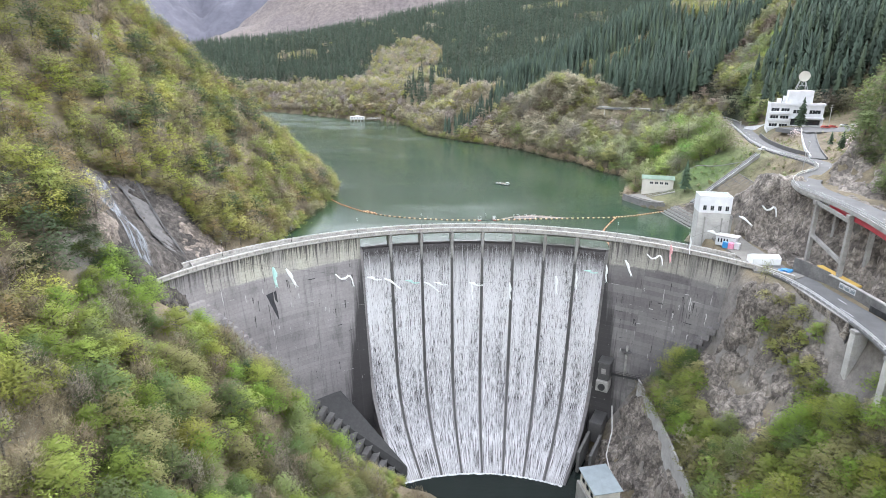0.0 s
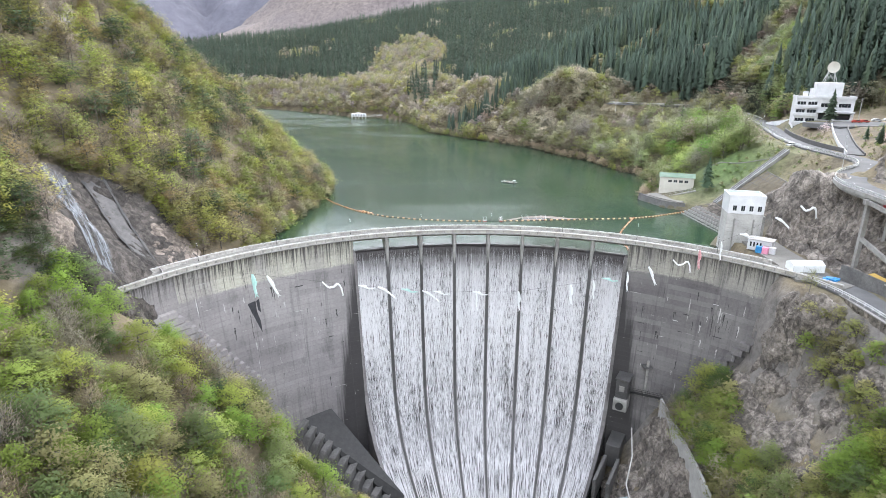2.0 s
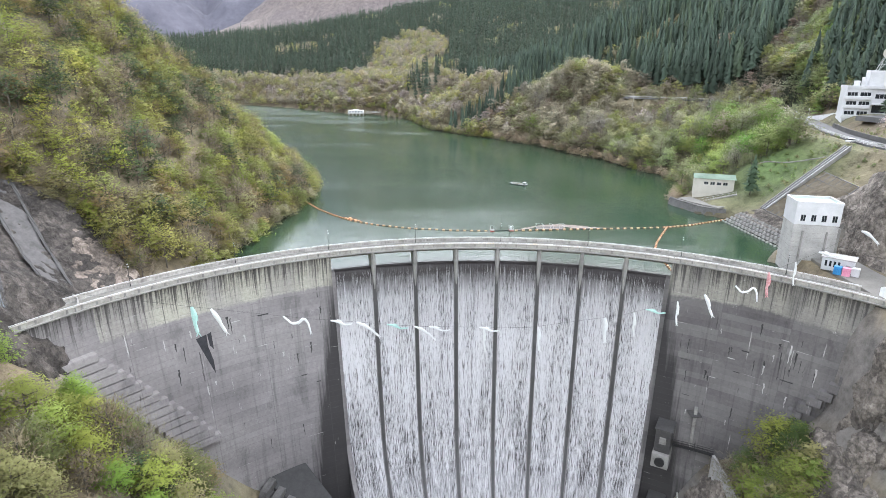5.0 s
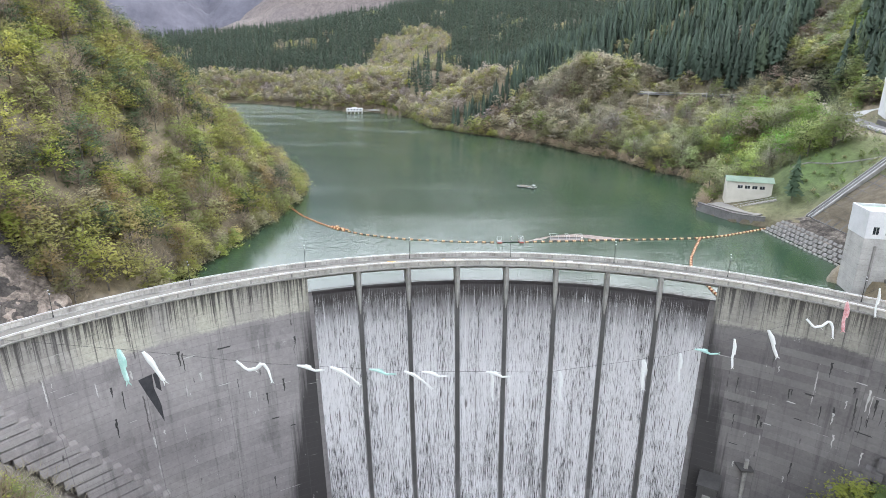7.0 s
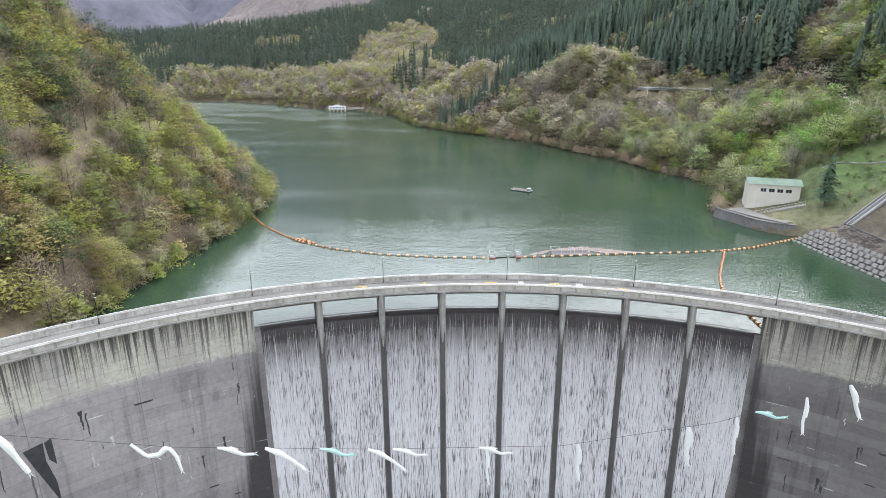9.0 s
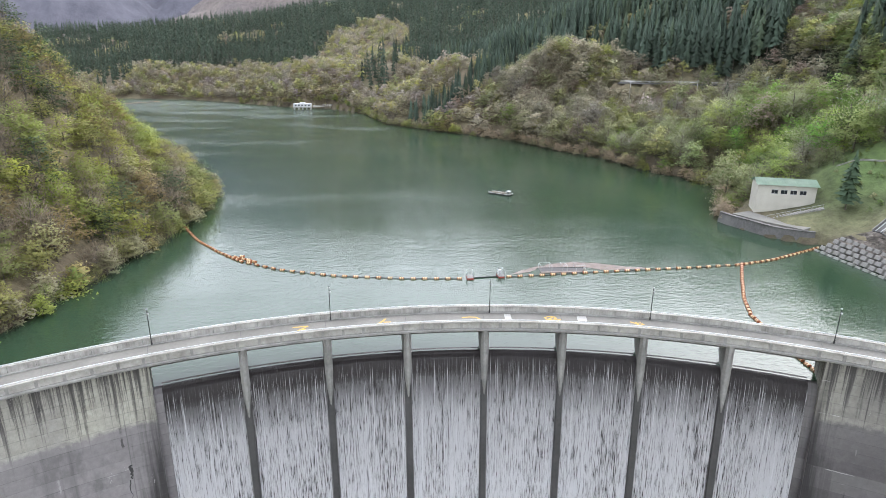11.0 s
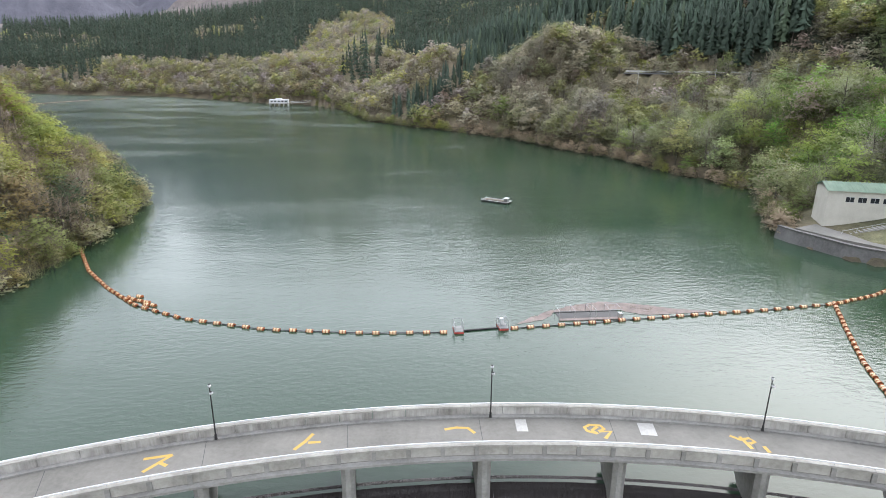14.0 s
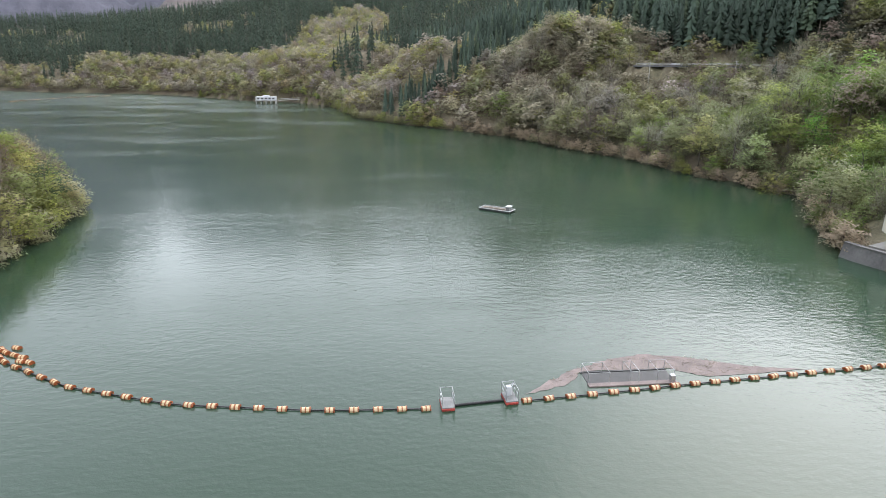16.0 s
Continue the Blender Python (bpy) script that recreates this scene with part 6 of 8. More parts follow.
part("cabin", boxes((2.6, 3.5, -0.8, 0.5, 0.38, 1.25), bevel=0.04), GRATING, raft, "grey cabin")
part("cabin_roof", boxes((2.45, 3.65, -0.95, 0.65, 1.25, 1.4), bevel=0.04), PAINT_WHITE, raft, "white cabin roof")
for k in range(6):
    for s in (-1.45, 1.45):
        part("post", rod(B(), (-3.8 + k * 1.2, s, 0.38), (-3.8 + k * 1.2, s, 0.95), 0.03, 0.03, 6), STEEL, raft)


# ---- the gate tower and the yard at the right end ----
tower = thing("gate_tower", "concrete intake tower with a white gatehouse on top", "tower", Matrix.Translation((97.9, 200.6, 0)) @ Matrix.Rotation(radians(-13), 4, "Z") @ Matrix.Diagonal((0.93, 0.98, 1, 1)))
part("shaft", boxes((-5.7, 5.5, -4.2, 4.2, -12, 13.2), bevel=0.1), CONC_PALE, tower, "weathered board-marked concrete shaft")
for k in range(9):
    part("lift_line", boxes((-5.72, 5.52, -4.22, 4.22, 1.0 + k * 1.25, 1.03 + k * 1.25)), CONC, tower)
house = part("gatehouse", boxes((-5.8, 5.6, -4.3, 4.3, 13.2, 18.6), bevel=0.06), PAINT_WHITE, tower, "white painted gatehouse walls")
part("roof_deck", boxes((-5.4, 5.2, -3.9, 3.9, 18.6, 18.68)), ROOF_GREEN, tower, "pale green flat roof")
for s in ((-5.85, 5.65, -4.35, -4.05), (-5.85, 5.65, 4.05, 4.35), (-5.85, -5.55, -4.05, 4.05), (5.35, 5.65, -4.05, 4.05)):
    part("roof_kerb", boxes((*s, 18.55, 19.2), bevel=0.03), PAINT_WHITE, tower)
for k in range(4):
    x0_ = -4.3 + k * 2.6
    w = part("window", boxes((x0_, x0_ + 1.15, -4.36, -4.25, 14.2, 15.8)), GLASS_DARK, tower, "small square dark window")
    part("window_frame", boxes((x0_ - 0.08, x0_ + 1.23, -4.40, -4.30, 14.1, 14.2), (x0_ - 0.08, x0_ + 1.23, -4.40, -4.30, 15.8, 15.9), (x0_ + 0.54, x0_ + 0.61, -4.39, -4.33, 14.2, 15.8)), STEEL, w)
part("pilaster", boxes((5.5, 6.9, -2.5, 1.5, -2, 12.2), bevel=0.05), CONC, tower)
part("gate_guide", boxes((-3.4, -3.0, -4.6, -4.2, -12, 11.6), (2.6, 3.0, -4.6, -4.2, -12, 11.6)), CONC, tower)

booth = thing("control_booth", "small white flat-roofed control booth beside the tower", "booth", Matrix.Translation((98.4, 187.8, 4.3)) @ Matrix.Rotation(radians(-40), 4, "Z"))
part("wall", boxes((-3.3, 3.3, -2.0, 2.0, 0, 3.2), bevel=0.04), PAINT_WHITE, booth)
part("roof", boxes((-3.6, 3.6, -2.3, 2.3, 3.2, 3.42), bevel=0.03), CONC_PALE, booth)
for k in range(4):
    part("window", boxes((-2.6 + k * 0.9, -2.15 + k * 0.9, -2.05, -1.95, 1.1, 2.5)), GLASS_DARK, booth)
part("door", boxes((1.7, 2.6, -2.05, -1.95, 0.05, 2.1)), STEEL, booth)
for x_, y_, mt, lab in ((97.4, 183.2, PINK, "pink sheeted stall beside the booth"), (96.1, 184.4, TARP_BLUE, "blue panel leaning beside the booth"), (99.4, 182.9, PAINT_WHITE, "white utility cabinet in the yard")):
    o = part("stall", boxes((-0.8, 0.8, -0.7, 0.7, 0, 2.0), bevel=0.06), mt)
    o.matrix_world = Matrix.Translation((x_, y_, 4.4)) @ Matrix.Rotation(radians(-40), 4, "Z")
    tagged(o, lab, "stall")

tent = thing("event_tent", "long white canvas tent standing on the yard", "tent", Matrix.Translation((100.3, 168.2, 4.4)) @ Matrix.Rotation(radians(-3), 4, "Z"))
bm = B()
sweep(bm, [(-4.2, 0, 0), (4.2, 0, 0)], [(-2.0, 0.05), (2.0, 0.05), (2.0, 2.1), (0, 3.0), (-2.0, 2.1)])
part("canopy", bm, CLOTH_WHITE, tent)
for x_ in (-4.1, -1.4, 1.4, 4.1):
    for s in (-2.03, 2.03):
        part("pole", rod(B(), (x_, s, 0), (x_, s, 2.1), 0.035, 0.035, 6), STEEL, tent)
o = B()
rng = np.random.RandomState(4)
for k in range(16):
    box(o, -0.6, 0.6, -0.5, 0.5, 0, 0.25, Matrix.Translation((rng.uniform(-1.6, 1.6), rng.uniform(-0.8, 0.8), rng.uniform(0, 0.5))) @ Matrix.Rotation(rng.uniform(0, 3), 4, "Z") @ Matrix.Rotation(rng.uniform(-.4, .4), 4, "X"))
o = part("tarpaulin", o, TARP_BLUE)
o.matrix_world = Matrix.Translation((102.6, 160.4, 4.44))
tagged(o, "crumpled heap of blue tarpaulin on the road", "tarpaulin")


# ---- roads and retaining walls on the right ----
def ribbon(name, pts, width, z_lift, thick, material, label, category="road"):
    bm = B()
    sweep(bm, pts, [(-width / 2, z_lift - thick), (width / 2, z_lift - thick), (width / 2, z_lift), (-width / 2, z_lift)])
    o = part(name, bm, material)
    return tagged(o, label, category, kind="structure")


def curve_pts(pts, n):
    p = np.array(pts, float)
    t = np.concatenate([[0], np.cumsum(np.linalg.norm(np.diff(p, axis=0), axis=1))])
    s = np.linspace(0, t[-1], n)
    q = np.stack([np.interp(s, t, p[:, k]) for k in range(3)], 1)
    for _ in range(3):
        q[1:-1] = (q[:-2] + 2 * q[1:-1] + q[2:]) / 4
    return [tuple(v) for v in q]


LOW = curve_pts([(96.6, 100, 4.45), (100.9, 117, 4.45), (102.4, 131, 4.45), (103.4, 143, 4.45), (102.5, 156, 4.45), (99, 166, 4.45)], 26)
ribbon("road_lower", LOW, 8.4, 0.0, 0.5, ASPHALT, "grey asphalt access road on a concrete viaduct beside the gorge")
ribbon("pavement_yard", curve_pts([(99, 160, 4.42), (101.5, 172, 4.42), (101, 186, 4.42), (103, 199, 4.42)], 10), 10.5, 0.0, 7.0, DECK, "concrete yard at the end of the dam", "yard")
HIGH = curve_pts([(97, 100, 25.8), (105.5, 120, 25.8), (111.2, 138, 25.8), (114.2, 152, 25.8), (116, 166, 25.8), (117, 178, 25.8), (121.5, 189, 25.8), (130.5, 199.5, 25.9), (143, 209, 26.0), (151, 222, 26.1), (152, 241, 26.2),
                  (152, 258, 26.3), (160, 290, 26.5), (174.5, 330, 27), (189, 372, 28)], 80)
ribbon("road_lower_approach", curve_pts([(101, -60, 4.4), (99, 30, 4.4), (96.2, 100.4, 4.4)], 12), 8.4, 0.0, 6.0, ASPHALT, "grey asphalt access road along the gorge")
ribbon("road_upper_approach", curve_pts([(118, -60, 25.75), (112, 20, 25.75), (104, 70, 25.75), (97.2, 100.4, 25.75)], 14), 8.2, 0.0, 0.9, ASPHALT, "grey asphalt road along the hillside")
ribbon("road_upper", HIGH, 8.2, 0.05, 0.7, ASPHALT, "grey asphalt road curving along the hillside above the dam")


def guard_rail(name, pts, side, z0, height, material, label, posts=2.5):
    """Posts with two long rails along one edge of a road."""
    t = thing(name, label, "guard rail", Matrix.Translation(pts[0]))
    P0 = Vector(pts[0])
    off = []
    for i, p in enumerate(pts):
        d = Vector(pts[min(i + 1, len(pts) - 1)]) - Vector(pts[max(i - 1, 0)])
        d.z = 0
        d.normalize()
        off.append(Vector(p) + Vector((d.y, -d.x, 0)) * side + Vector((0, 0, z0)) - P0)
    for h in (height * 0.55, height):
        bm = B()
        sweep(bm, [o_ + Vector((0, 0, h)) for o_ in off], [(-0.05, -0.09), (0.05, -0.09), (0.05, 0.09), (-0.05, 0.09)])
        part("rail", bm, material, t)
    run, last = 0.0, None
    post = mesh_from("post", boxes((-0.07, 0.07, -0.07, 0.07, -0.1, height + 0.05)), material)
    for a, b in zip(off, off[1:]):
        l = (b - a).length
        while run < l:
            o_ = new("post", post)
            o_.parent = t
            o_.location = a.lerp(b, run / l)
            run += posts
        run -= l
    return t


guard_rail("guard_rail", LOW, -4.0, 0.0, 1.0, PAINT_WHITE, "white steel guard rail along the gorge side of the road")
guard_rail("guard_rail", HIGH[:46], -3.9, 0.05, 1.05, STEEL, "grey steel railing along the upper road bridge")
guard_rail("guard_rail", HIGH[30:60], -3.6, 0.05, 0.9, PAINT_WHITE, "white guard rail round the road bend")
guard_rail("guard_rail", HIGH[60:], -3.6, 0.05, 0.9, PAINT_WHITE, "white guard rail along the upper road")
bm = B()
for p, q in zip(HIGH[8:76:3], HIGH[9:77:3]):
    d = (Vector(q) - Vector(p)).normalized()
    s = Vector((d.y, -d.x, 0)) * 0.08
    quad(bm, Vector(p) - s + Vector((0, 0, .056)), Vector(p) + s + Vector((0, 0, .056)), Vector(p) + d * 1.6 + s + Vector((0, 0, .056)), Vector(p) + d * 1.6 - s + Vector((0, 0, .056)))
tagged(part("road_marking", bm, PAINT_WHITE), "broken white centre line of the upper road", "road marking")
bm = B()
for x_, y_, l in ((100.6, 128, 5.0), (104.2, 136, 3.4)):
    quad(bm, (x_ - 0.1, y_, 4.462), (x_ + 0.1, y_, 4.462), (x_ + 0.25, y_ + l, 4.462), (x_ + 0.05, y_ + l, 4.462))
tagged(part("road_marking", bm, PAINT_WHITE), "white lines on the lower road", "road marking")

# the bridge that carries the upper road across the rock
bridge = thing("road_bridge", "steel girder road bridge on tall concrete trestle legs", "bridge", Matrix.Translation((116, 150, 20)))
bp = [Vector(p) - Vector((116, 150, 20)) for p in HIGH]
bm = B()
sweep(bm, bp[:38], [(-4.3, -0.2), (-3.9, -0.2), (-3.9, 0.35), (-4.3, 0.35)])
part("kerb_beam", sweep(B(), [p + Vector((0, 0, 0)) for p in bp[:38]], [(-4.35, -0.75), (-3.95, -0.75), (-3.95, 0.3), (-4.35, 0.3)]), CONC, bridge)
part("girder", sweep(B(), bp[:18], [(-3.5, -2.5), (-3.1, -2.5), (-3.1, -0.6), (-3.5, -0.6)]), STEEL_RED, bridge, "dark red painted steel girder")
part("girder", sweep(B(), bp[:22], [(2.6, -2.5), (3.0, -2.5), (3.0, -0.6), (2.6, -0.6)]), STEEL_RED, bridge, "dark red painted steel girder")
part("edge_beam", sweep(B(), bp[17:38], [(-3.6, -1.6), (-3.0, -1.6), (-3.0, -0.6), (-3.6, -0.6)]), CONC, bridge)
for (tx, ty) in ((111.6, 165.5), (109.2, 147.5)):
    for dx, lean in ((0.0, 0.0), (6.5, 0.0)):
        bm = box(B(), tx + dx - 0.55 - 116, tx + dx + 0.55 - 116, ty - 0.5 - 150, ty + 0.5 - 150, -18, 4.6, None, 0.05)
        part("trestle_leg", bm, CONC, bridge)
    part("cap_beam", boxes((tx - 1.2 - 116, tx + 8 - 116, ty - 0.6 - 150, ty + 0.6 - 150, 3.6, 4.9), bevel=0.05), CONC, bridge)
for za, zb in ((4.2, 3.0), (-5.5, -8.5)):
    bm = B()
    a, b = Vector((111.6 - 116, 165.5 - 150, za)), Vector((109.2 - 116, 147.5 - 150, zb))
    sweep(bm, [a, b], [(-0.4, -0.5), (0.4, -0.5), (0.4, 0.5), (-0.4, 0.5)])
    part("strut", bm, CONC, bridge)

# viaduct legs of the lower road
for y_, x_ in ((121.5, 97.0), (108, 95.0)):
    t = thing("viaduct_pier", "pale concrete pier under the lower road", "bridge pier", Matrix.Translation((x_, y_, 4)), "piers of the lower road")
    part("column", boxes((-0.8, 2.4, -0.9, 0.9, -22, -0.9), bevel=0.06), CONC_PALE, t)
    part("cap", boxes((-1.0, 7.5, -1.0, 1.0, -0.9, -0.05), bevel=0.05), CONC, t)

masonry = thing("masonry_wall", "dark coursed stone wall under the edge of the lower road", "wall", Matrix.Translation((97.5, 125.5, 4.25)) @ Matrix.Rotation(radians(-3.0), 4, "Z"))
part("backing", boxes((0.25, 2.2, -0.4, 27.0, -12.5, -0.15)), CONC_DARK, masonry)
rng = np.random.RandomState(58)
for i in range(11):
    y_ = rng.uniform(-0.6, 0.0)
    while y_ < 26.5:
        l = rng.uniform(1.3, 2.6)
        d_ = rng.uniform(-0.12, 0.12)
        part("stone_block", boxes((d_ + 0.03 * i, 0.5, y_ + 0.04, y_ + l - 0.04, -0.2 - 1.1 * (i + 1) + 0.04, -0.2 - 1.1 * i - 0.04), bevel=0.07), ROCK, masonry)
        y_ += l
part("coping", boxes((-0.25, 0.6, -0.5, 27.1, -0.2, 0.12), bevel=0.05), CONC, masonry)

wall_low = thing("retaining_wall", "stained concrete retaining wall along the lower road", "wall", Matrix.Translation((108, 150, 4.4)))
WPTS = curve_pts([(106.2, 112, 4.4), (107.6, 130, 4.4), (108.2, 143, 4.4), (107.4, 156, 4.4), (106.2, 163, 4.4)], 16)
for i, (p, q) in enumerate(zip(WPTS, WPTS[1:])):
    bm = B()
    h = 3.0 if i < 11 else 3.6
    sweep(bm, [Vector(p) - Vector((108, 150, 4.4)), Vector(p).lerp(Vector(q), 0.985) - Vector((108, 150, 4.4))], [(-0.1, -1), (0.9, -1), (0.7, h), (0.15, h)])
    part("wall_panel", bm, CONC_STAIN, wall_low)
part("coping", sweep(B(), [Vector(p) - Vector((108, 150, 4.4)) for p in WPTS[:12]], [(0.0, 3.0), (0.9, 3.0), (0.9, 3.25), (0.0, 3.25)]), CONC_PALE, wall_low)
for k in range(3):
    t = thing("notice_board", "white framed notice board hung on the retaining wall", "notice board", Matrix.Translation((107.9 - 0.04 * k, 139.5 + k * 2.1, 5.6)) @ Matrix.Rotation(radians(92), 4, "Z"), "notice boards")
    part("board", boxes((-0.9, 0.9, -0.06, 0.06, 0, 1.5), bevel=0.02), PAINT_WHITE, t)
    part("printed_area", boxes((-0.75, 0.75, 0.062, 0.07, 0.15, 1.0)), ROOF_GREY, t)
    for r_ in range(3):
        part("text_bar", boxes((-0.7, 0.5 - 0.2 * r_, 0.062, 0.07, 1.1 + 0.1 * r_, 1.15 + 0.1 * r_)), STEEL_DARK, t)
o = part("rust_netting", sweep(B(), [(109.3, 140, 7.3), (109.4, 149, 7.3), (109.0, 156, 7.6)], [(-0.6, 0), (0.9, 0), (1.1, 0.5), (-0.4, 0.35)]), PAINT_YELLOW)
tagged(o, "orange-brown protective sheeting laid on the wall top", "sheeting")
t = thing("fence_panels", "row of dark steel fence panels beside the lower road", "fence", Matrix.Translation((106.5, 118, 4.45)))
for k in range(12):
    part("frame", boxes((-0.04, 0.04, k * 1.1, k * 1.1 + 1.02, 0.1, 1.7)), STEEL_DARK, t)


# ---- bare rock ----
def rock_skin(name, x0, x1, y0, y1, step, amp, seed, label, keep=None, stone_mat=ROCK):
    """Broken rock lying on the ground over a stretch of the plan; its edge sinks into the slope."""
    xs, ys = np.arange(x0, x1 + step / 2, step), np.arange(y0, y1 + step / 2, step)
    X, Y = np.meshgrid(xs, ys)
    Z = ground(X, Y)[0]
    gz_x, gz_y = np.gradient(Z, xs, axis=1), np.gradient(Z, ys, axis=0)
    N = np.stack([-gz_x, -gz_y, np.ones_like(Z)], -1)
    N /= np.linalg.norm(N, axis=-1)[..., None]
    co = np.stack([X, Y, Z], -1)
    H = np.zeros_like(Z)
    for i in range(H.shape[0]):
        for j in range(H.shape[1]):
            p = Vector(co[i, j]) + Vector((seed * 17.3, 0, 0))
            slab = noise.voronoi(Vector((p.x * 0.16, p.y * 0.16, p.z * 0.11)))[0]
            step_ = noise.cell(Vector((p.x * 0.22 + 0.6 * noise.noise(p * 0.2), p.y * 0.22 + 0.6 * noise.noise(p * 0.2 + Vector((9, 0, 0))), p.z * 0.16)))
            rift = noise.fractal(Vector((p.x * 0.5 + p.z * 0.25, p.y * 0.5, p.z * 0.10)), 1.0, 2.1, 3)
            H[i, j] = 0.6 * noise.fractal(p * 0.11, 1.0, 2.1, 5) + 0.8 * (slab[1] - slab[0]) + 0.35 * step_ - 0.25 + 0.22 * noise.fractal(p * 0.5, 0.8, 2.2, 4) - 0.5 * max(0.0, 0.35 - abs(rift))
    u = (X - x0) / (x1 - x0)
    v = (Y - y0) / (y1 - y0)
    ragged = 0.10 * waves2(X, Y, seed, 4, 14)
    edge = smooth(0.0, 0.14, np.minimum(np.minimum(u, 1 - u), np.minimum(v, 1 - v)) + ragged * 0.6)
    if keep is not None:
        edge = edge * smooth(-2.5, 1.0, np.where(inside(X, Y, keep), 1, -1) * line_distance(X, Y, keep + keep[:1]) + ragged * 12)
    co = co + N * ((H * amp + 1.1) * edge - 1.6 * (1 - edge))[..., None]
    idx_ = np.arange(X.size).reshape(X.shape)
    f = np.stack([idx_[:-1, :-1], idx_[:-1, 1:], idx_[1:, 1:], idx_[1:, :-1]], -1).reshape(-1, 4)
    o = new(name, quads_mesh(name, co.reshape(-1, 3), f, stone_mat))
    return tagged(o, label, "rock face", kind="structure")


rock_skin("rock_cliff_terrace", 107.4, 124, 118, 228, 0.8, 2.0, 1, "grey-brown broken cliff above the yard of the dam")
rock_skin("rock_cliff_upper", 124.5, 172, 118, 206, 1.1, 2.4, 2, "brown weathered cliff above the upper road")
rock_skin("rock_under_crest", 72, 99, 104, 172, 0.65, 2.4, 3, "bare grey rock spur below the end of the dam", [(97.5, 152), (97.5, 140), (95, 126), (89, 121), (79, 122), (73.5, 138), (77, 157), (83, 161), (90, 157)])
rock_skin("rock_lower_right", 44, 73, 110, 180, 0.7, 2.4, 4, "broken brown rock beside the spillway toe")
rock_skin("rock_toe_left", -46, 6, 118, 176, 0.8, 2.0, 5, "pale broken rock at the left toe of the dam", [(-42, 150), (-44, 172), (-20, 174), (-14, 158), (-18, 146), (-25, 139), (-34, 141)])
rock_skin("rock_scar", -114, -62, 134, 192, 0.7, 0.8, 6, "dark wet rock scar on the hillside beside the dam", [(-105, 171), (-97, 180), (-80, 187), (-67, 178), (-72, 160), (-71, 147), (-80, 142), (-92, 150), (-102, 162)], ROCK_WET_DIM)
rock_skin("rock_mound", -86, -64, 163, 190, 0.6, 0.55, 9, "pale brown sprayed-concrete mound beside the crest", [(-84, 181), (-78, 185), (-70, 181), (-66.5, 174), (-70, 168), (-76, 168), (-80.5, 172)], SHOTCRETE)
rock_skin("rock_bare_slope", -112, -78, 136, 172, 0.7, 0.5, 10, "bare brown washed slope beside the cascade", [(-106, 167), (-102, 167), (-94, 158), (-85, 150), (-81, 145), (-86, 143), (-96, 152), (-103, 160)], SHOTCRETE)


def draped(pts, width, lift, n, uv_top, uv_bot):
    """A strip that lies on the slope along a line of plan points."""
    p = np.array(pts, float)
    t = np.linspace(0, 1, len(p))
    s = np.linspace(0, 1, n)
    cx_, cy_ = np.interp(s, t, p[:, 0]), np.interp(s, t, p[:, 1])
    dx, dy = np.gradient(cx_), np.gradient(cy_)
    l = np.hypot(dx, dy)
    m = 7
    co, uv = [], []
    for k in range(m):
        o_ = (k / (m - 1) - 0.5) * width * (1 + 0.15 * np.sin(s * 17 + k))
        x_, y_ = cx_ + dy / l * o_, cy_ - dx / l * o_
        z_ = ground(x_, y_)[0] + lift + 0.18 * np.sin(s * 40 + k * 1.7)
        co.append(np.stack([x_, y_, z_], -1))
        uv.append(np.stack([np.full(n, k * width / (m - 1)), uv_top + (uv_bot - uv_top) * s], -1))
    co, uv = np.array(co).reshape(-1, 3), np.array(uv).reshape(-1, 2)
    i_ = np.arange(m * n).reshape(m, n)
    f = np.stack([i_[:-1, :-1], i_[:-1, 1:], i_[1:, 1:], i_[1:, :-1]], -1).reshape(-1, 4)
    return co, f, uv


co, f, uv = draped([(-100.5, 168.5), (-94, 162.5), (-87, 156.0), (-78.5, 149.0)], 4.8, 2.5, 70, -5.0, -30.0)
me = quads_mesh("hillside_cascade", co, f, CASCADE, None, True)
me.uv_layers.new(name="UVMap").data.foreach_set("uv", uv.astype(np.float32)[f.ravel()].ravel())
tagged(new("hillside_cascade", me), "bluish white cascade sliding down the bare rock scar", "waterfall")
co, f, uv = draped([(-95.5, 177.5), (-88, 172.0), (-77.5, 164.5)], 5.0, 1.5, 40, 0, 12)
me = quads_mesh("rock_chute", co, f, CHUTE_BED, None, True)
chute = thing("rock_chute", "grey weathered concrete chute running down the rock scar", "chute")
o = new("bed", me)
o.parent = chute
for s_ in (-2.7, 2.7):
    d_ = Vector((18.0, -13.0)).normalized()
    co, f, uv = draped([(-95.5 + d_.y * s_, 177.5 - d_.x * s_), (-88 + d_.y * s_, 172.0 - d_.x * s_), (-77.5 + d_.y * s_, 164.5 - d_.x * s_)], 0.7, 1.9, 40, 0, 12)
    o = new("side_wall", quads_mesh("side_wall", co, f, CONC_DARK, None, True))
    o.parent = chute

# ---- left end of the crest ----
ribbon("pavement_left", curve_pts([(-78.5, 152.5, 4.5), (-81.0, 157.5, 4.5), (-83.5, 163, 4.5)], 8), 7.5, 0.0, 2.2, DECK, "small concrete turning place at the left end of the dam", "yard")
t = thing("parapet_wall", "curved weathered parapet wall at the left end", "wall", Matrix.Translation((-74, 158, 4.5)))
WP = curve_pts([(-70.2, 158.0, 4.5), (-72, 162.5, 4.5), (-76, 166.2, 4.5), (-81, 167.6, 4.5)], 12)
for p, q in zip(WP, WP[1:]):
    part("wall_panel", sweep(B(), [Vector(p) - Vector((-74, 158, 4.5)), Vector(p).lerp(Vector(q), 0.98) - Vector((-74, 158, 4.5))], [(-0.12, -0.4), (0.12, -0.4), (0.12, 1.0), (-0.12, 1.0)]), CONC, t)
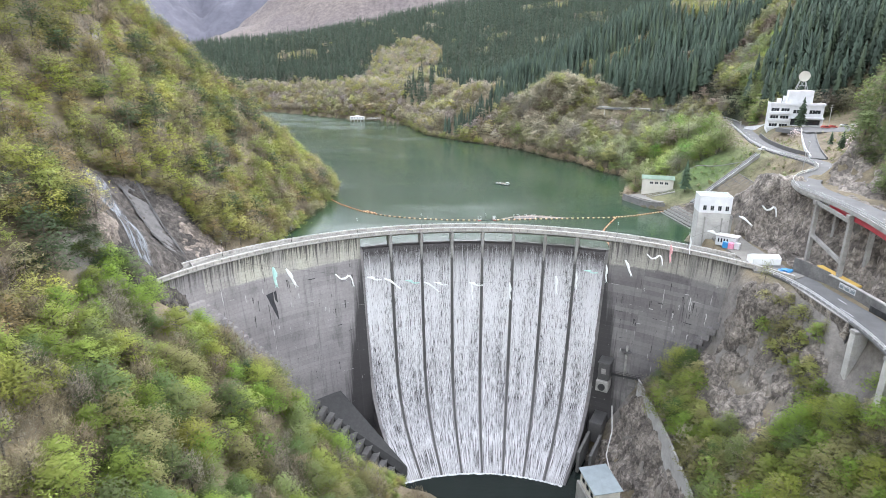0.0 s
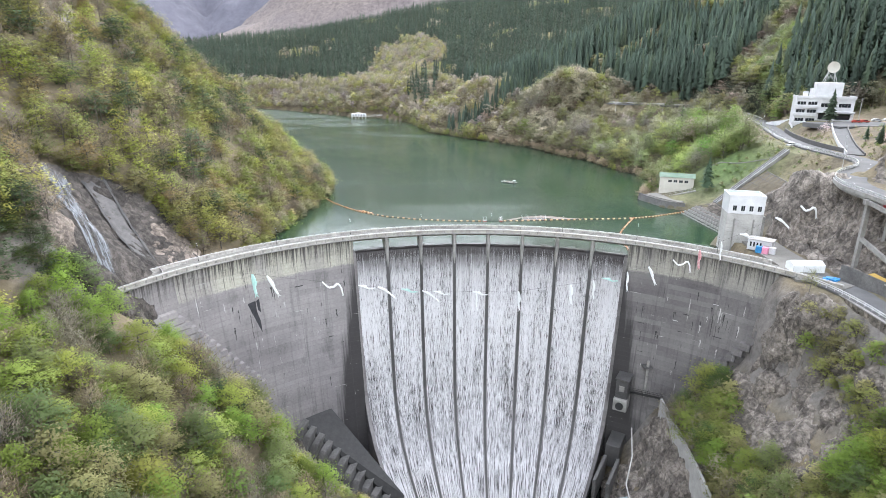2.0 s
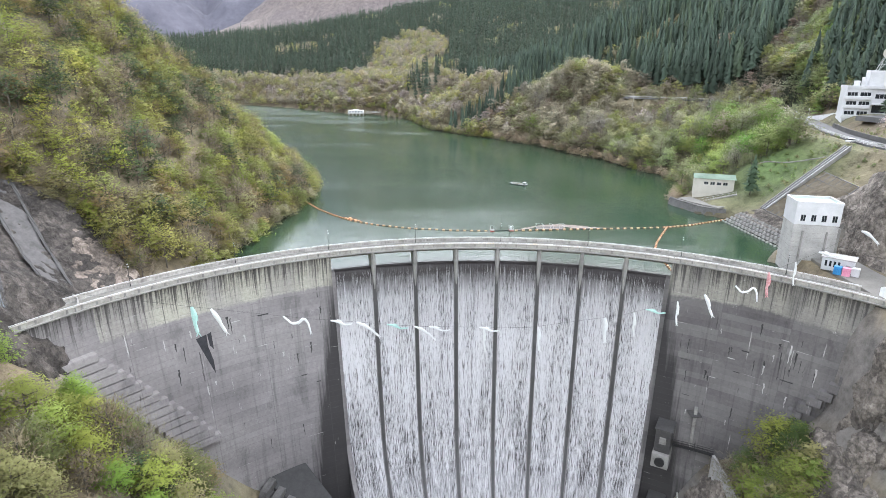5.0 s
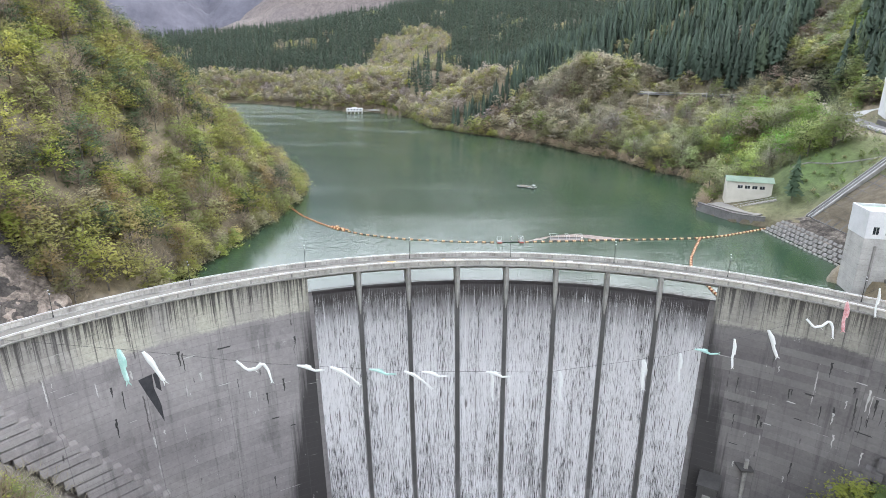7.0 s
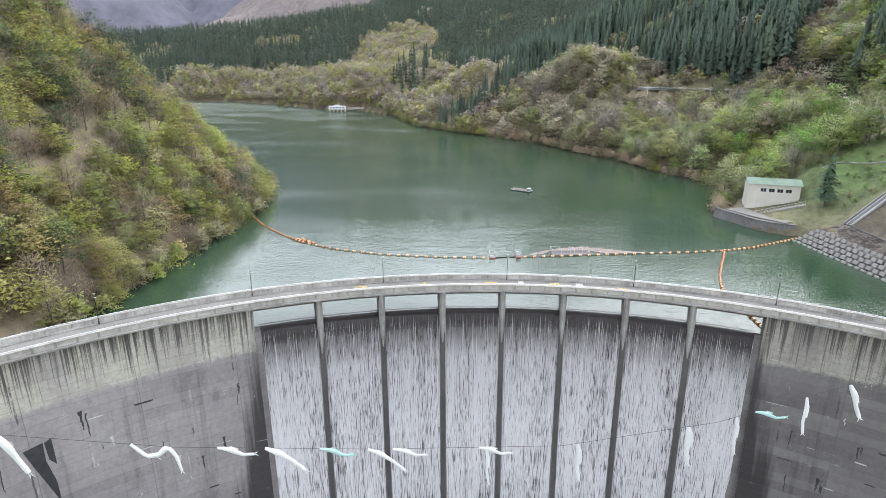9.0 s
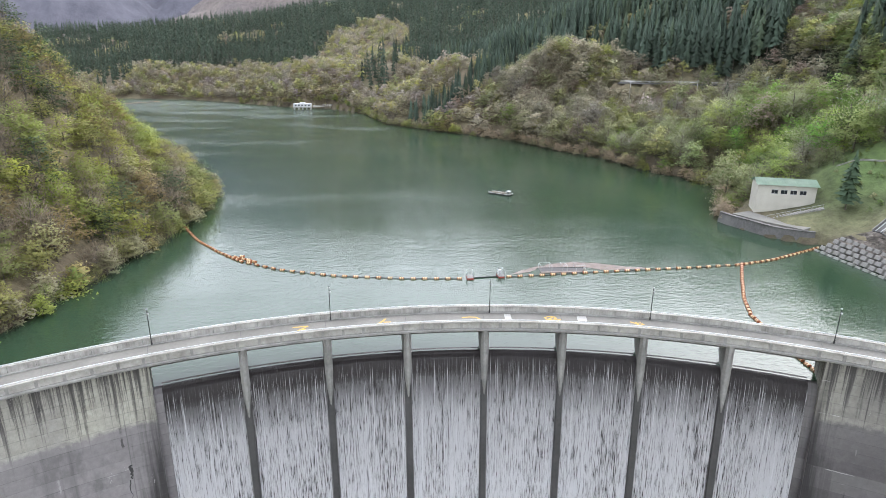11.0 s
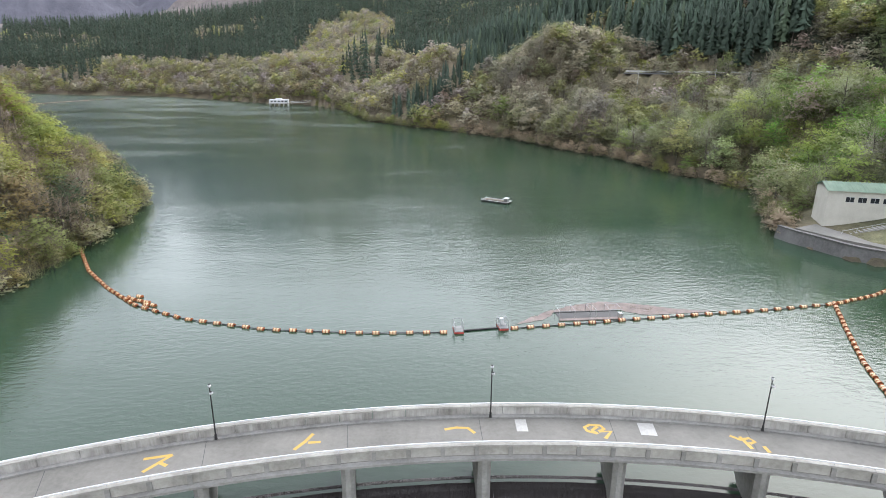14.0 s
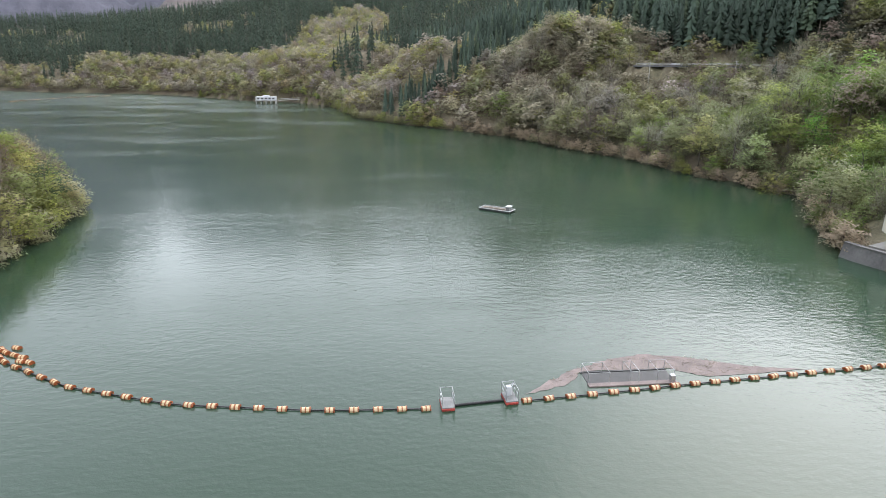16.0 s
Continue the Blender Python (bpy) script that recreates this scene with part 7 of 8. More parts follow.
for k, (x_, y_) in enumerate(((-81.5, 157.0), (-82.6, 160.5))):
    t = thing("road_sign", "yellow warning sign on a short post", "road sign", Matrix.Translation((x_, y_, 4.5)), "warning signs")
    part("post", rod(B(), (0, 0, 0), (0, 0, 1.9), 0.05, 0.05), STEEL, t)
    part("plate", boxes((-0.35, 0.35, -0.07, -0.04, 1.4, 2.1), bevel=0.015), PAINT_YELLOW, t)
t = thing("fence_panels", "dark steel gate and fence at the end of the crest", "fence", Matrix.Translation((-83.5, 158, 4.5)) @ Matrix.Rotation(radians(20), 4, "Z"))
for k in range(6):
    part("frame", boxes((-0.04, 0.04, k * 1.3 - 3, k * 1.3 - 1.78, 0.05, 1.6)), STEEL_DARK, t)
(wc, wf), (lc, lf), ln = broadleaf(301, 420, 0.4)
hedge = thing("hedge", "low bright green clipped hedge by the parapet", "hedge", Matrix.Translation((-76.8, 164.6, 3.9)) @ Matrix.Rotation(radians(-25), 4, "Z") @ Matrix.Diagonal((0.75, 0.28, 0.16, 1)))
o = new("crown", quads_mesh("crown", lc, lf, LEAF, np.tile((0.12, 0.24, 0.03), (len(lc), 1))))
o.parent = hedge
o = new("stems", quads_mesh("stems", wc, wf, BARK))
o.parent = hedge

# ---- shed, revetment and slipway by the lake ----
shed = thing("lakeside_shed", "cream rendered shed with a green sheet roof and high windows", "shed", Matrix.Translation((98.7, 275.6, 0)) @ Matrix.Rotation(radians(-19), 4, "Z"))
part("wall", boxes((0, 14, 0, 7, -1, 10.9), bevel=0.04), WALL_CREAM, shed)
for y0_, y1_, za, zb in ((-0.6, 3.5, 10.85, 12.2), (7.6, 3.5, 10.85, 12.2)):
    bm = B()
    quad(bm, (-0.5, y0_, za), (14.5, y0_, za), (14.5, y1_, zb), (-0.5, y1_, zb))
    bmesh.ops.solidify(bm, geom=bm.faces[:], thickness=0.14)
    part("roof_slope", bm, ROOF_GREEN, shed, "green sheet roofing")
for x_ in (0.0, 13.9):
    bm = B()
    f_ = bm.faces.new([bm.verts.new(p) for p in ((x_, 0, 10.85), (x_, 7, 10.85), (x_, 3.5, 12.1))])
    bmesh.ops.solidify(bm, geom=[f_], thickness=0.1)
    part("gable", bm, WALL_CREAM, shed)
for k in range(22):
    part("roof_seam", sweep(B(), [(-0.4 + k * 0.7, -0.6, 10.93), (-0.4 + k * 0.7, 3.5, 12.28)], [(-0.03, 0), (0.03, 0), (0.03, 0.06), (-0.03, 0.06)]), ROOF_GREEN, shed)
for k in range(4):
    x_ = 3.4 + k * 2.25
    w = part("window", boxes((x_, x_ + 1.5, -0.05, 0.06, 8.6, 9.6)), GLASS_DARK, shed)
    part("window_frame", boxes((x_ - 0.06, x_ + 1.56, -0.07, 0.0, 8.52, 8.6), (x_ - 0.06, x_ + 1.56, -0.07, 0.0, 9.6, 9.68), (x_ + 0.72, x_ + 0.78, -0.07, 0.0, 8.6, 9.6)), STEEL, w)
stair = thing("outside_stair", "concrete stair with handrail up to the shed", "stair", Matrix.Translation((99, 270.6, 2.8)) @ Matrix.Rotation(radians(-19), 4, "Z"))
for k in range(16):
    part("step", boxes((0.8 * k, 0.8 * k + 0.9, -0.9, 0.9, -1.5 + 0.24 * k, 0.24 * k)), CONC, stair)
part("handrail", rod(B(), (0, -0.9, 0.9), (12.5, -0.9, 4.7), 0.05, 0.05, 6), STEEL, stair)
for k in range(6):
    part("post", rod(B(), (k * 2.5, -0.9, 0.24 * k * 3.1 - 0.2), (k * 2.5, -0.9, 0.9 + k * 0.76), 0.04, 0.04, 6), STEEL, stair)
t = thing("lake_wall", "curved dark-stained concrete wall standing in the lake edge", "wall", Matrix.Translation((95, 266, 0)))
WP = curve_pts([(89.6, 278, 0), (90.0, 274.5, 0), (92.0, 270, 0), (94.6, 262, 0), (99.0, 257.5, 0), (103, 256, 0)], 16)
for p, q in zip(WP, WP[1:]):
    part("wall_panel", sweep(B(), [Vector(p) - Vector((95, 266, 0)), Vector(p).lerp(Vector(q), 0.985) - Vector((95, 266, 0))], [(0.0, -3), (-1.2, -3), (-2.0, 2.6), (-1.3, 2.6)]), CONC_STAIN, t)
part("coping", sweep(B(), [Vector(p) - Vector((95, 266, 0)) for p in WP], [(-1.1, 2.6), (-2.1, 2.6), (-2.1, 2.8), (-1.1, 2.8)]), CONC_STAIN, t)
ribbon("pavement_shed", [(95.5, 276, 3.1), (99, 268, 3.1), (104, 260, 3.1)], 7.0, 0.0, 3.0, DECK, "worn concrete apron before the lakeside shed", "yard")

rev = thing("block_revetment", "stepped concrete block revetment along the shore", "revetment", Matrix.Translation((104, 240, 0)))
blk = mesh_from("block", boxes((-0.72, 0.72, -0.95, 0.75, -0.55, 0.42), bevel=0.07), CONC)
for i in range(17):
    for j in range(5):
        f1, f2 = i / 16, j / 7
        a = Vector((100.4, 251, -0.3)).lerp(Vector((102.5, 219, -0.3)), f1)
        b = Vector((110.5, 251, 4.7)).lerp(Vector((111.8, 221, 4.5)), f1)
        p = a.lerp(b, f2)
        o = new("block", blk)
        o.parent = rev
        o.matrix_local = Matrix.Translation(p - Vector((104, 240, 0)) + Vector((0, 0, 0.12 * ((i + j) % 2)))) @ Matrix.Rotation(radians(95), 4, "Z") @ Matrix.Rotation(radians(28), 4, "X")
inc = thing("inclined_track", "dark inclined track with side walls running down the mown bank", "track", Matrix.Translation((128, 256, 15)))
IA, IB = Vector((13.2, -0.6, 10.8)), Vector((-16.0, -7.0, -10.0))
part("bed", sweep(B(), [IA, IB], [(-1.3, -1.2), (1.3, -1.2), (1.3, 0.05), (-1.3, 0.05)]), CONC_DARK, inc)
for s in (-1.35, 1.15):
    part("side_wall", sweep(B(), [IA, IB], [(s, -1.2), (s + 0.25, -1.2), (s + 0.25, 0.5), (s, 0.5)]), CONC, inc)
for s in (-0.6, 0.6):
    part("rail", sweep(B(), [IA, IB], [(s - 0.06, 0.05), (s + 0.06, 0.05), (s + 0.06, 0.2), (s - 0.06, 0.2)]), STEEL, inc)
bm = B()
quad(bm, (104.5, 252.5, 2.3), (106.2, 219, 2.2), (112.2, 220, 4.6), (112.0, 250.5, 4.9))
bmesh.ops.solidify(bm, geom=bm.faces[:], thickness=0.6)
tagged(part("pavement_revetment", bm, ROCK), "rubble paving above the concrete blocks", "paving", kind="structure")
# concrete grid frame on the slope beside the track
grid = thing("grid_frame", "concrete grid frame holding a bare brown slope", "slope frame", Matrix.Translation((112, 238, 4.8)))
SA, SB, SC, SD = Vector((0, 9.6, 0.2)), Vector((0, -13, -0.2)), Vector((17, -9, 12.0)), Vector((20, 14.3, 13.0))
bm = B()
quad(bm, SA, SB, SC, SD)
bmesh.ops.solidify(bm, geom=bm.faces[:], thickness=0.8)
part("slope", bm, DRY_SLOPE, grid, "bare brown soil and stones")
for k in range(8):
    p, q = SA.lerp(SB, k / 7), SD.lerp(SC, k / 7)
    part("beam", sweep(B(), [p, q], [(-0.16, -0.2), (0.16, -0.2), (0.16, 0.1), (-0.16, 0.1)]), CONC_STAIN, grid)
for k in range(7):
    p, q = SA.lerp(SD, k / 6), SB.lerp(SC, k / 6)
    part("beam", sweep(B(), [p, q], [(-0.16, -0.2), (0.16, -0.2), (0.16, 0.09), (-0.16, 0.09)]), CONC_STAIN, grid)
for pts, lab in (([(139, 262, 0), (128, 272, 0), (122, 279, 0)], "narrow footpath up the mown bank"), ([(133, 240, 0), (124, 238, 0), (117, 240, 0)], "narrow footpath across the mown bank")):
    p = curve_pts(pts, 14)
    zz = ground(np.array([q[0] for q in p]), np.array([q[1] for q in p]))[0]
    ribbon("pavement_path", [(q[0], q[1], z_) for q, z_ in zip(p, zz)], 1.3, 0.12, 0.4, CONC, lab, "path")


# ---- the office above the dam ----
hq = thing("dam_office", "white stepped office building with ribbon windows and a dish mast", "office building", Matrix.Translation((177.8, 317.0, 27.0)) @ Matrix.Rotation(radians(-21.6), 4, "Z"))
part("wing_wall", boxes((0, 9.5, 0, 12, -4, 17.0), bevel=0.08), PAINT_WHITE, hq)
part("main_wall", boxes((9.5, 25, 0.8, 13, 4.0, 17.0), bevel=0.08), PAINT_WHITE, hq)
part("roof_kerb", boxes((-0.2, 25.2, -0.4, 0.0, 16.2, 17.5), (-0.2, 0.2, 0, 12, 16.2, 17.5), (24.9, 25.3, 0, 13, 16.2, 17.5), bevel=0.04), PAINT_WHITE, hq)
for z_ in (1.0, 5.2, 9.4, 13.2):
    for x0_, x1_ in ((0.5, 4.2), (5.2, 9.0)):
        w = part("window", boxes((x0_, x1_, -0.06, 0.06, z_, z_ + 1.5)), GLASS_DARK, hq)
        for k in (1, 2):
            xm = x0_ + (x1_ - x0_) * k / 3
            part("mullion", boxes((xm - 0.05, xm + 0.05, -0.1, -0.05, z_, z_ + 1.5)), PAINT_WHITE, w)
    part("balcony_band", boxes((-0.7, 9.6, -0.8, 0.0, z_ - 1.6, z_ - 0.2), bevel=0.06), PAINT_WHITE, hq)
for x0_, x1_, z_ in ((11, 17, 12.2), (18.5, 23.5, 12.2)):
    w = part("window", boxes((x0_, x1_, 0.72, 0.86, z_, z_ + 1.8)), GLASS_DARK, hq)
    for k in (1, 2, 3):
        xm = x0_ + (x1_ - x0_) * k / 4
        part("mullion", boxes((xm - 0.05, xm + 0.05, 0.66, 0.74, z_, z_ + 1.8)), PAINT_WHITE, w)
part("entrance_glass", boxes((10.5, 15.5, 0.72, 0.86, 6.2, 9.4), (17.5, 24.0, 0.72, 0.86, 6.4, 9.0)), GLASS_DARK, hq, "dark recessed ground floor glazing")
part("canopy", boxes((9.6, 25.4, -1.2, 0.9, 9.5, 10.3), bevel=0.05), PAINT_WHITE, hq)
part("column", boxes((16.2, 16.9, -0.9, -0.2, 5.0, 9.5)), PAINT_WHITE, hq)
part("column", boxes((24.3, 25.0, -0.9, -0.2, 5.0, 9.5)), PAINT_WHITE, hq)
part("penthouse", boxes((8.0, 19.5, 3, 10, 17, 23.8), bevel=0.08), PAINT_WHITE, hq)
part("roof_plant", boxes((3, 5, 3, 5, 17, 19.5), (5.6, 7, 3, 4.4, 17, 21)), PAINT_WHITE, hq)
mast = part("mast", B(), STEEL, hq, "grey lattice mast")
bm = B()
C4 = [(11, 4.5), (16.5, 4.5), (16.5, 9), (11, 9)]
for (ax, ay), (bx, by) in zip(C4, C4[1:] + C4[:1]):
    tx, ty = 13.75 + (ax - 13.75) * 0.45, 6.75 + (ay - 6.75) * 0.45
    ux, uy = 13.75 + (bx - 13.75) * 0.45, 6.75 + (by - 6.75) * 0.45
    rod(bm, (ax, ay, 23.8), (tx, ty, 29.0), 0.13, 0.1, 6)
    rod(bm, (ax, ay, 23.8), (ux, uy, 29.0), 0.08, 0.08, 6)
    rod(bm, (tx, ty, 29.0), (ux, uy, 29.0), 0.1, 0.1, 6)
    rod(bm, ((ax + tx) / 2, (ay + ty) / 2, 26.4), ((bx + ux) / 2, (by + uy) / 2, 26.4), 0.08, 0.08, 6)
old = mast.data
mast.data = mesh_from("mast", bm, STEEL)
bpy.data.meshes.remove(old)
bm = B()
rows = []
for i in range(6):
    rr = 2.7 * i / 5
    rows.append([bm.verts.new((13.75 + rr * math.cos(6.2832 * k / 20), 4.2 - 0.10 * rr * rr + 0.2, 31.0 + rr * math.sin(6.2832 * k / 20))) for k in range(20)])
for a, b in zip(rows[1:], rows[2:]):
    for k in range(20):
        bm.faces.new((a[k], a[(k + 1) % 20], b[(k + 1) % 20], b[k]))
bm.faces.new(rows[1])
bmesh.ops.delete(bm, geom=rows[0], context="VERTS")
bmesh.ops.solidify(bm, geom=bm.faces[:], thickness=0.1)
part("dish", bm, WALL_CREAM, hq, "pale greenish round dish antenna")
part("whip_aerial", rod(B(), (13.2, 7, 29), (13.2, 7, 35.5), 0.05, 0.03, 6), STEEL, hq)


def car(m, paint, label):
    t = thing("car", label, "car", m)
    bm = B()
    sweep(bm, [(-0.82, 0, 0), (0.82, 0, 0)], [(-2.1, 0.35), (2.1, 0.35), (2.15, 0.8), (1.2, 0.92), (0.6, 1.42), (-1.3, 1.45), (-2.0, 0.95), (-2.15, 0.7)])
    part("body", bm, paint, t)
    part("window", boxes((-0.84, 0.84, -1.2, 0.55, 0.98, 1.34)), GLASS_DARK, t)
    for x_ in (-0.8, 0.8):
        for y_ in (-1.35, 1.35):
            w = part("wheel", rod(B(), (x_ - 0.1, y_, 0.32), (x_ + 0.1, y_, 0.32), 0.32, 0.32, 14), STEEL_DARK, t)
            part("rim", rod(B(), (x_ - 0.11, y_, 0.32), (x_ + 0.11, y_, 0.32), 0.18, 0.18, 10), STEEL, w)
    for x_ in (-0.6, 0.6):
        part("headlight", boxes((x_ - 0.18, x_ + 0.18, 2.1, 2.17, 0.6, 0.76)), STEEL, t)
    return t


ribbon("pavement_parking", [(176, 292, 32.75), (200, 296, 32.75), (232, 300, 32.75)], 22, 0.0, 2.0, ASPHALT, "asphalt car park before the office", "car park")
for x_, y_, an, pt, lab in ((214, 309, 75, PAINT_WHITE, "white parked car before the office"), (198, 300, 70, FLOAT_RED, "red parked car before the office"), (221, 311, 85, STEEL, "silver parked car before the office"), (203, 302, 72, FLOAT_RED, "red parked car beside another red car")):
    car(Matrix.Translation((x_, y_, 32.75)) @ Matrix.Rotation(radians(an), 4, "Z"), pt, lab)
car(Matrix.Translation((146.5, 262.5, 26.35)) @ Matrix.Rotation(radians(-60), 4, "Z"), PAINT_WHITE, "white van parked by the bend of the road")
RAMP = curve_pts([(157, 238, 26.4), (164, 254, 27.8), (173, 272, 30.4), (182, 288, 32.7)], 16)
ribbon("road_ramp", RAMP, 6.0, 0.05, 3.5, ASPHALT, "concrete ramp climbing to the office car park", "ramp")
for s, lab, mat_, hi in ((-3.1, "white concrete parapet along the office ramp", PAINT_WHITE, 1.0), (2.8, "low dark stone kerb wall along the office ramp", CONC_DARK, 0.7)):
    t = thing("ramp_parapet", lab, "parapet", Matrix.Translation(RAMP[0]), "ramp parapets")
    part("parapet_wall", sweep(B(), [Vector(p) - Vector(RAMP[0]) for p in RAMP], [(s, -1.5), (s + 0.3, -1.5), (s + 0.3, hi), (s, hi)]), mat_, t)
t = thing("retaining_wall", "dark stone-faced wall between the road and the ramp", "wall", Matrix.Translation((158, 262, 26)))
WP = curve_pts([(155.2, 243, 26.2), (155.4, 262, 26.4), (163, 292, 26.6), (172, 315, 27)], 14)
for p, q in zip(WP, WP[1:]):
    part("wall_panel", sweep(B(), [Vector(p) - Vector((158, 262, 26)), Vector(p).lerp(Vector(q), 0.98) - Vector((158, 262, 26))], [(0.6, -1.5), (1.4, -1.5), (1.5, 1.7), (1.1, 1.7)]), CONC_DARK, t)
t = thing("ramp_parapet", "curved white parapet beside the office drive", "parapet", Matrix.Translation((178, 344, 28)), "ramp parapets")
DRIVE = curve_pts([(183, 351, 27.4), (184.5, 343, 28.6), (185.5, 335, 30.2), (184, 327, 31.4)], 12)
part("parapet_wall", sweep(B(), [Vector(p) - Vector((178, 344, 28)) for p in DRIVE], [(-0.2, -2.0), (0.2, -2.0), (0.2, 1.2), (-0.2, 1.2)]), PAINT_WHITE, t)
for k, (x_, y_, z_, h) in enumerate(((147.5, 231, 26.1, 7.5), (163.5, 318, 27, 7), (131.5, 207, 26, 7))):
    t = thing("street_lamp", "tall pale street lamp beside the upper road", "street lamp", Matrix.Translation((x_, y_, z_)), "lamps of the upper road")
    part("pole", rod(B(), (0, 0, 0), (0, 0, h), 0.09, 0.06), STEEL, t)
    part("globe", ball(B(), (0, 0, h + 0.25), 0.3, 10), PAINT_WHITE, t)

# poles, road and rail along the wooded bank
BANK = curve_pts([(124, 462, 32), (146, 447, 32), (165, 437, 32), (185, 415, 31), (193, 390, 29), (189, 372, 28)], 24)
ribbon("road_bank", BANK, 5.5, 0.05, 0.7, ASPHALT, "narrow road cut into the wooded bank")
guard_rail("guard_rail", BANK, -2.6, 0.05, 0.9, PAINT_WHITE, "long white guard rail along the bank road", 4.0)
for x_, y_, h in ((127, 452, 13), (151, 424, 14), (171, 398, 12), (201, 352, 11), (214, 322, 11)):
    z_ = float(ground(np.array([x_]), np.array([y_]))[0][0])
    t = thing("utility_pole", "grey concrete utility pole with cross arms", "utility pole", Matrix.Translation((x_, y_, z_ - 0.5)), "utility poles")
    part("pole", rod(B(), (0, 0, 0), (0, 0, h), 0.2, 0.13), CONC_PALE, t)
    for k in (0.6, 1.5):
        part("cross_arm", boxes((-0.9, 0.9, -0.06, 0.06, h - k, h - k + 0.12)), STEEL, t)

# trees that stand out: cherries in flower, a birch, spruces
SPECIAL = [("bright", (-41, 117), 1.1), ("blossom", (128, 430.3), 1.25), ("blossom", (172, 282), 0.62), ("blossom", (174, 247), 0.62), ("blossom", (180, 252), 0.6), ("blossom", (185, 258), 0.55), ("blossom", (204, 286), 0.5), ("pine", (150, 207), 1.0), ("pine", (153, 203), 0.9), ("pine", (-87.5, 138.5), 0.62), ("pine", (-90.5, 140.5), 0.7), ("pine", (-86, 141.5), 0.5), ("pine", (-84, 137.5), 0.55), ("pine", (-93, 147), 0.6), ("pine", (-50, 138), 0.8), ("pine", (-47.5, 141), 0.75), ("pine", (-45, 137), 0.7), ("blossom", (166, 339), 0.9), ("pale", (136, 421), 1.15), ("pale", (121, 462), 1.0),
           ("blossom", (96, 409), 0.55), ("blossom", (110, 391), 0.6), ("bright", (131, 305), 1.15), ("bright", (141, 312), 1.1), ("bright", (147, 330), 1.1), ("bright", (124, 318), 1.0), ("bright", (119, 300), 0.8), ("bright", (126, 292), 1.3), ("bright", (136, 321), 1.45), ("bright", (143, 298), 1.2), ("bright", (151, 316), 1.3), ("pale", (138, 292), 1.1), ("pale", (120, 322), 1.2), ("pale", (112, 330), 1.0), ("bright", (128, 340), 1.2),
           ("spruce", (113.8, 262.5), 0.72), ("spruce", (183, 297), 0.8), ("spruce", (160, 412), 0.6), ("spruce", (174, 258), 0.32), ("spruce", (171, 246), 0.45), ("pale", (88, 440), 0.9), ("pale", (150, 398), 0.8)]
KINDS = {"pine": ((0.075, 0.115, 0.055), "dark green pine"), "blossom": ((0.74, 0.62, 0.62), "cherry tree in pale pink blossom"), "pale": ((0.33, 0.33, 0.10), "broadleaf tree in pale yellow young leaf"), "bright": ((0.14, 0.27, 0.045), "broadleaf tree in vivid green leaf"), "spruce": ((0.055, 0.085, 0.05), "dark green spruce")}
for key, (colr, lab) in KINDS.items():
    (wc, wf), (lc, lf), ln = conifer(401, 14, 8) if key == "spruce" else broadleaf(402 + len(key), 620, 0.62)
    tm, cm = quads_mesh("trunk", wc, wf, BARK), quads_mesh("crown", lc * ([1.6, 1.6, 1] if key == "spruce" else [1, 1, 1]), lf, NEEDLE if key == "spruce" else LEAF, np.tile(colr, (len(lc), 1)), False, ln)
    for k, (kk, (x_, y_), s) in enumerate(SPECIAL):
        if kk != key:
            continue
        z_ = float(ground(np.array([x_]), np.array([y_]))[0][0])
        t = thing("tree", lab + " on the bank", "tree", Matrix.Translation((x_, y_, z_ - 0.3)) @ Matrix.Rotation(k * 1.9, 4, "Z") @ Matrix.Scale(s, 4), "single trees")
        for nm, me in (("trunk", tm), ("crown", cm)):
            o = new(nm, me)
            o.parent = t

# ---- far shore: intake house, its footbridge, a second boom ----
ih = thing("intake_house", "small white intake house on piers at the far shore", "house", Matrix.Translation((-93.5, 690, 0)) @ Matrix.Rotation(radians(2), 4, "Z"))
part("platform", boxes((-8.5, 8.5, -3.5, 3.5, 2.2, 3.0), bevel=0.05), CONC_PALE, ih)
part("wall", boxes((-8, 8, -3.2, 3.2, 3.0, 5.6), bevel=0.05), PAINT_WHITE, ih)
part("roof_house", boxes((-2.5, 2.5, -2.5, 2.5, 5.6, 6.6), bevel=0.05), PAINT_WHITE, ih)
for k in range(5):
    part("pier", boxes((-7.9 + k * 3.8, -7.1 + k * 3.8, -3.0, 3.0, -3, 2.2)), CONC_PALE, ih)
    part("window", boxes((-6.6 + k * 3.0, -5.0 + k * 3.0, -3.26, -3.15, 3.8, 4.8)), GLASS_DARK, ih)
fb = thing("footbridge", "pale footbridge from the intake house to the shore", "footbridge", Matrix.Translation((-84, 691, 2.4)))
part("deck", sweep(B(), [(0, 0, 0), (24, 12, 0.8)], [(-1, 0), (1, 0), (1, 0.4), (-1, 0.4)]), CONC_PALE, fb)
for s in (-0.95, 0.95):
    part("rail", sweep(B(), [(0, 0, 0), (24, 12, 0.8)], [(s - 0.05, 1.3), (s + 0.05, 1.3), (s + 0.05, 1.4), (s - 0.05, 1.4)]), PAINT_WHITE, fb)
t = thing("lodge", "small pale lodge among the trees of the far shore", "house", Matrix.Translation((-58, 712, 7)))
part("wall", boxes((-4, 4, -3, 3, -3, 4)), WALL_CREAM, t)
part("roof", sweep(B(), [(-4.5, 0, 0), (4.5, 0, 0)], [(-3.6, 4.0), (3.6, 4.0), (0, 5.8)]), ROOF_GREY, t)
t = thing("floating_boom", "distant pale string of floats across the lake", "boom", Matrix.Translation((-306, 710, 0)))
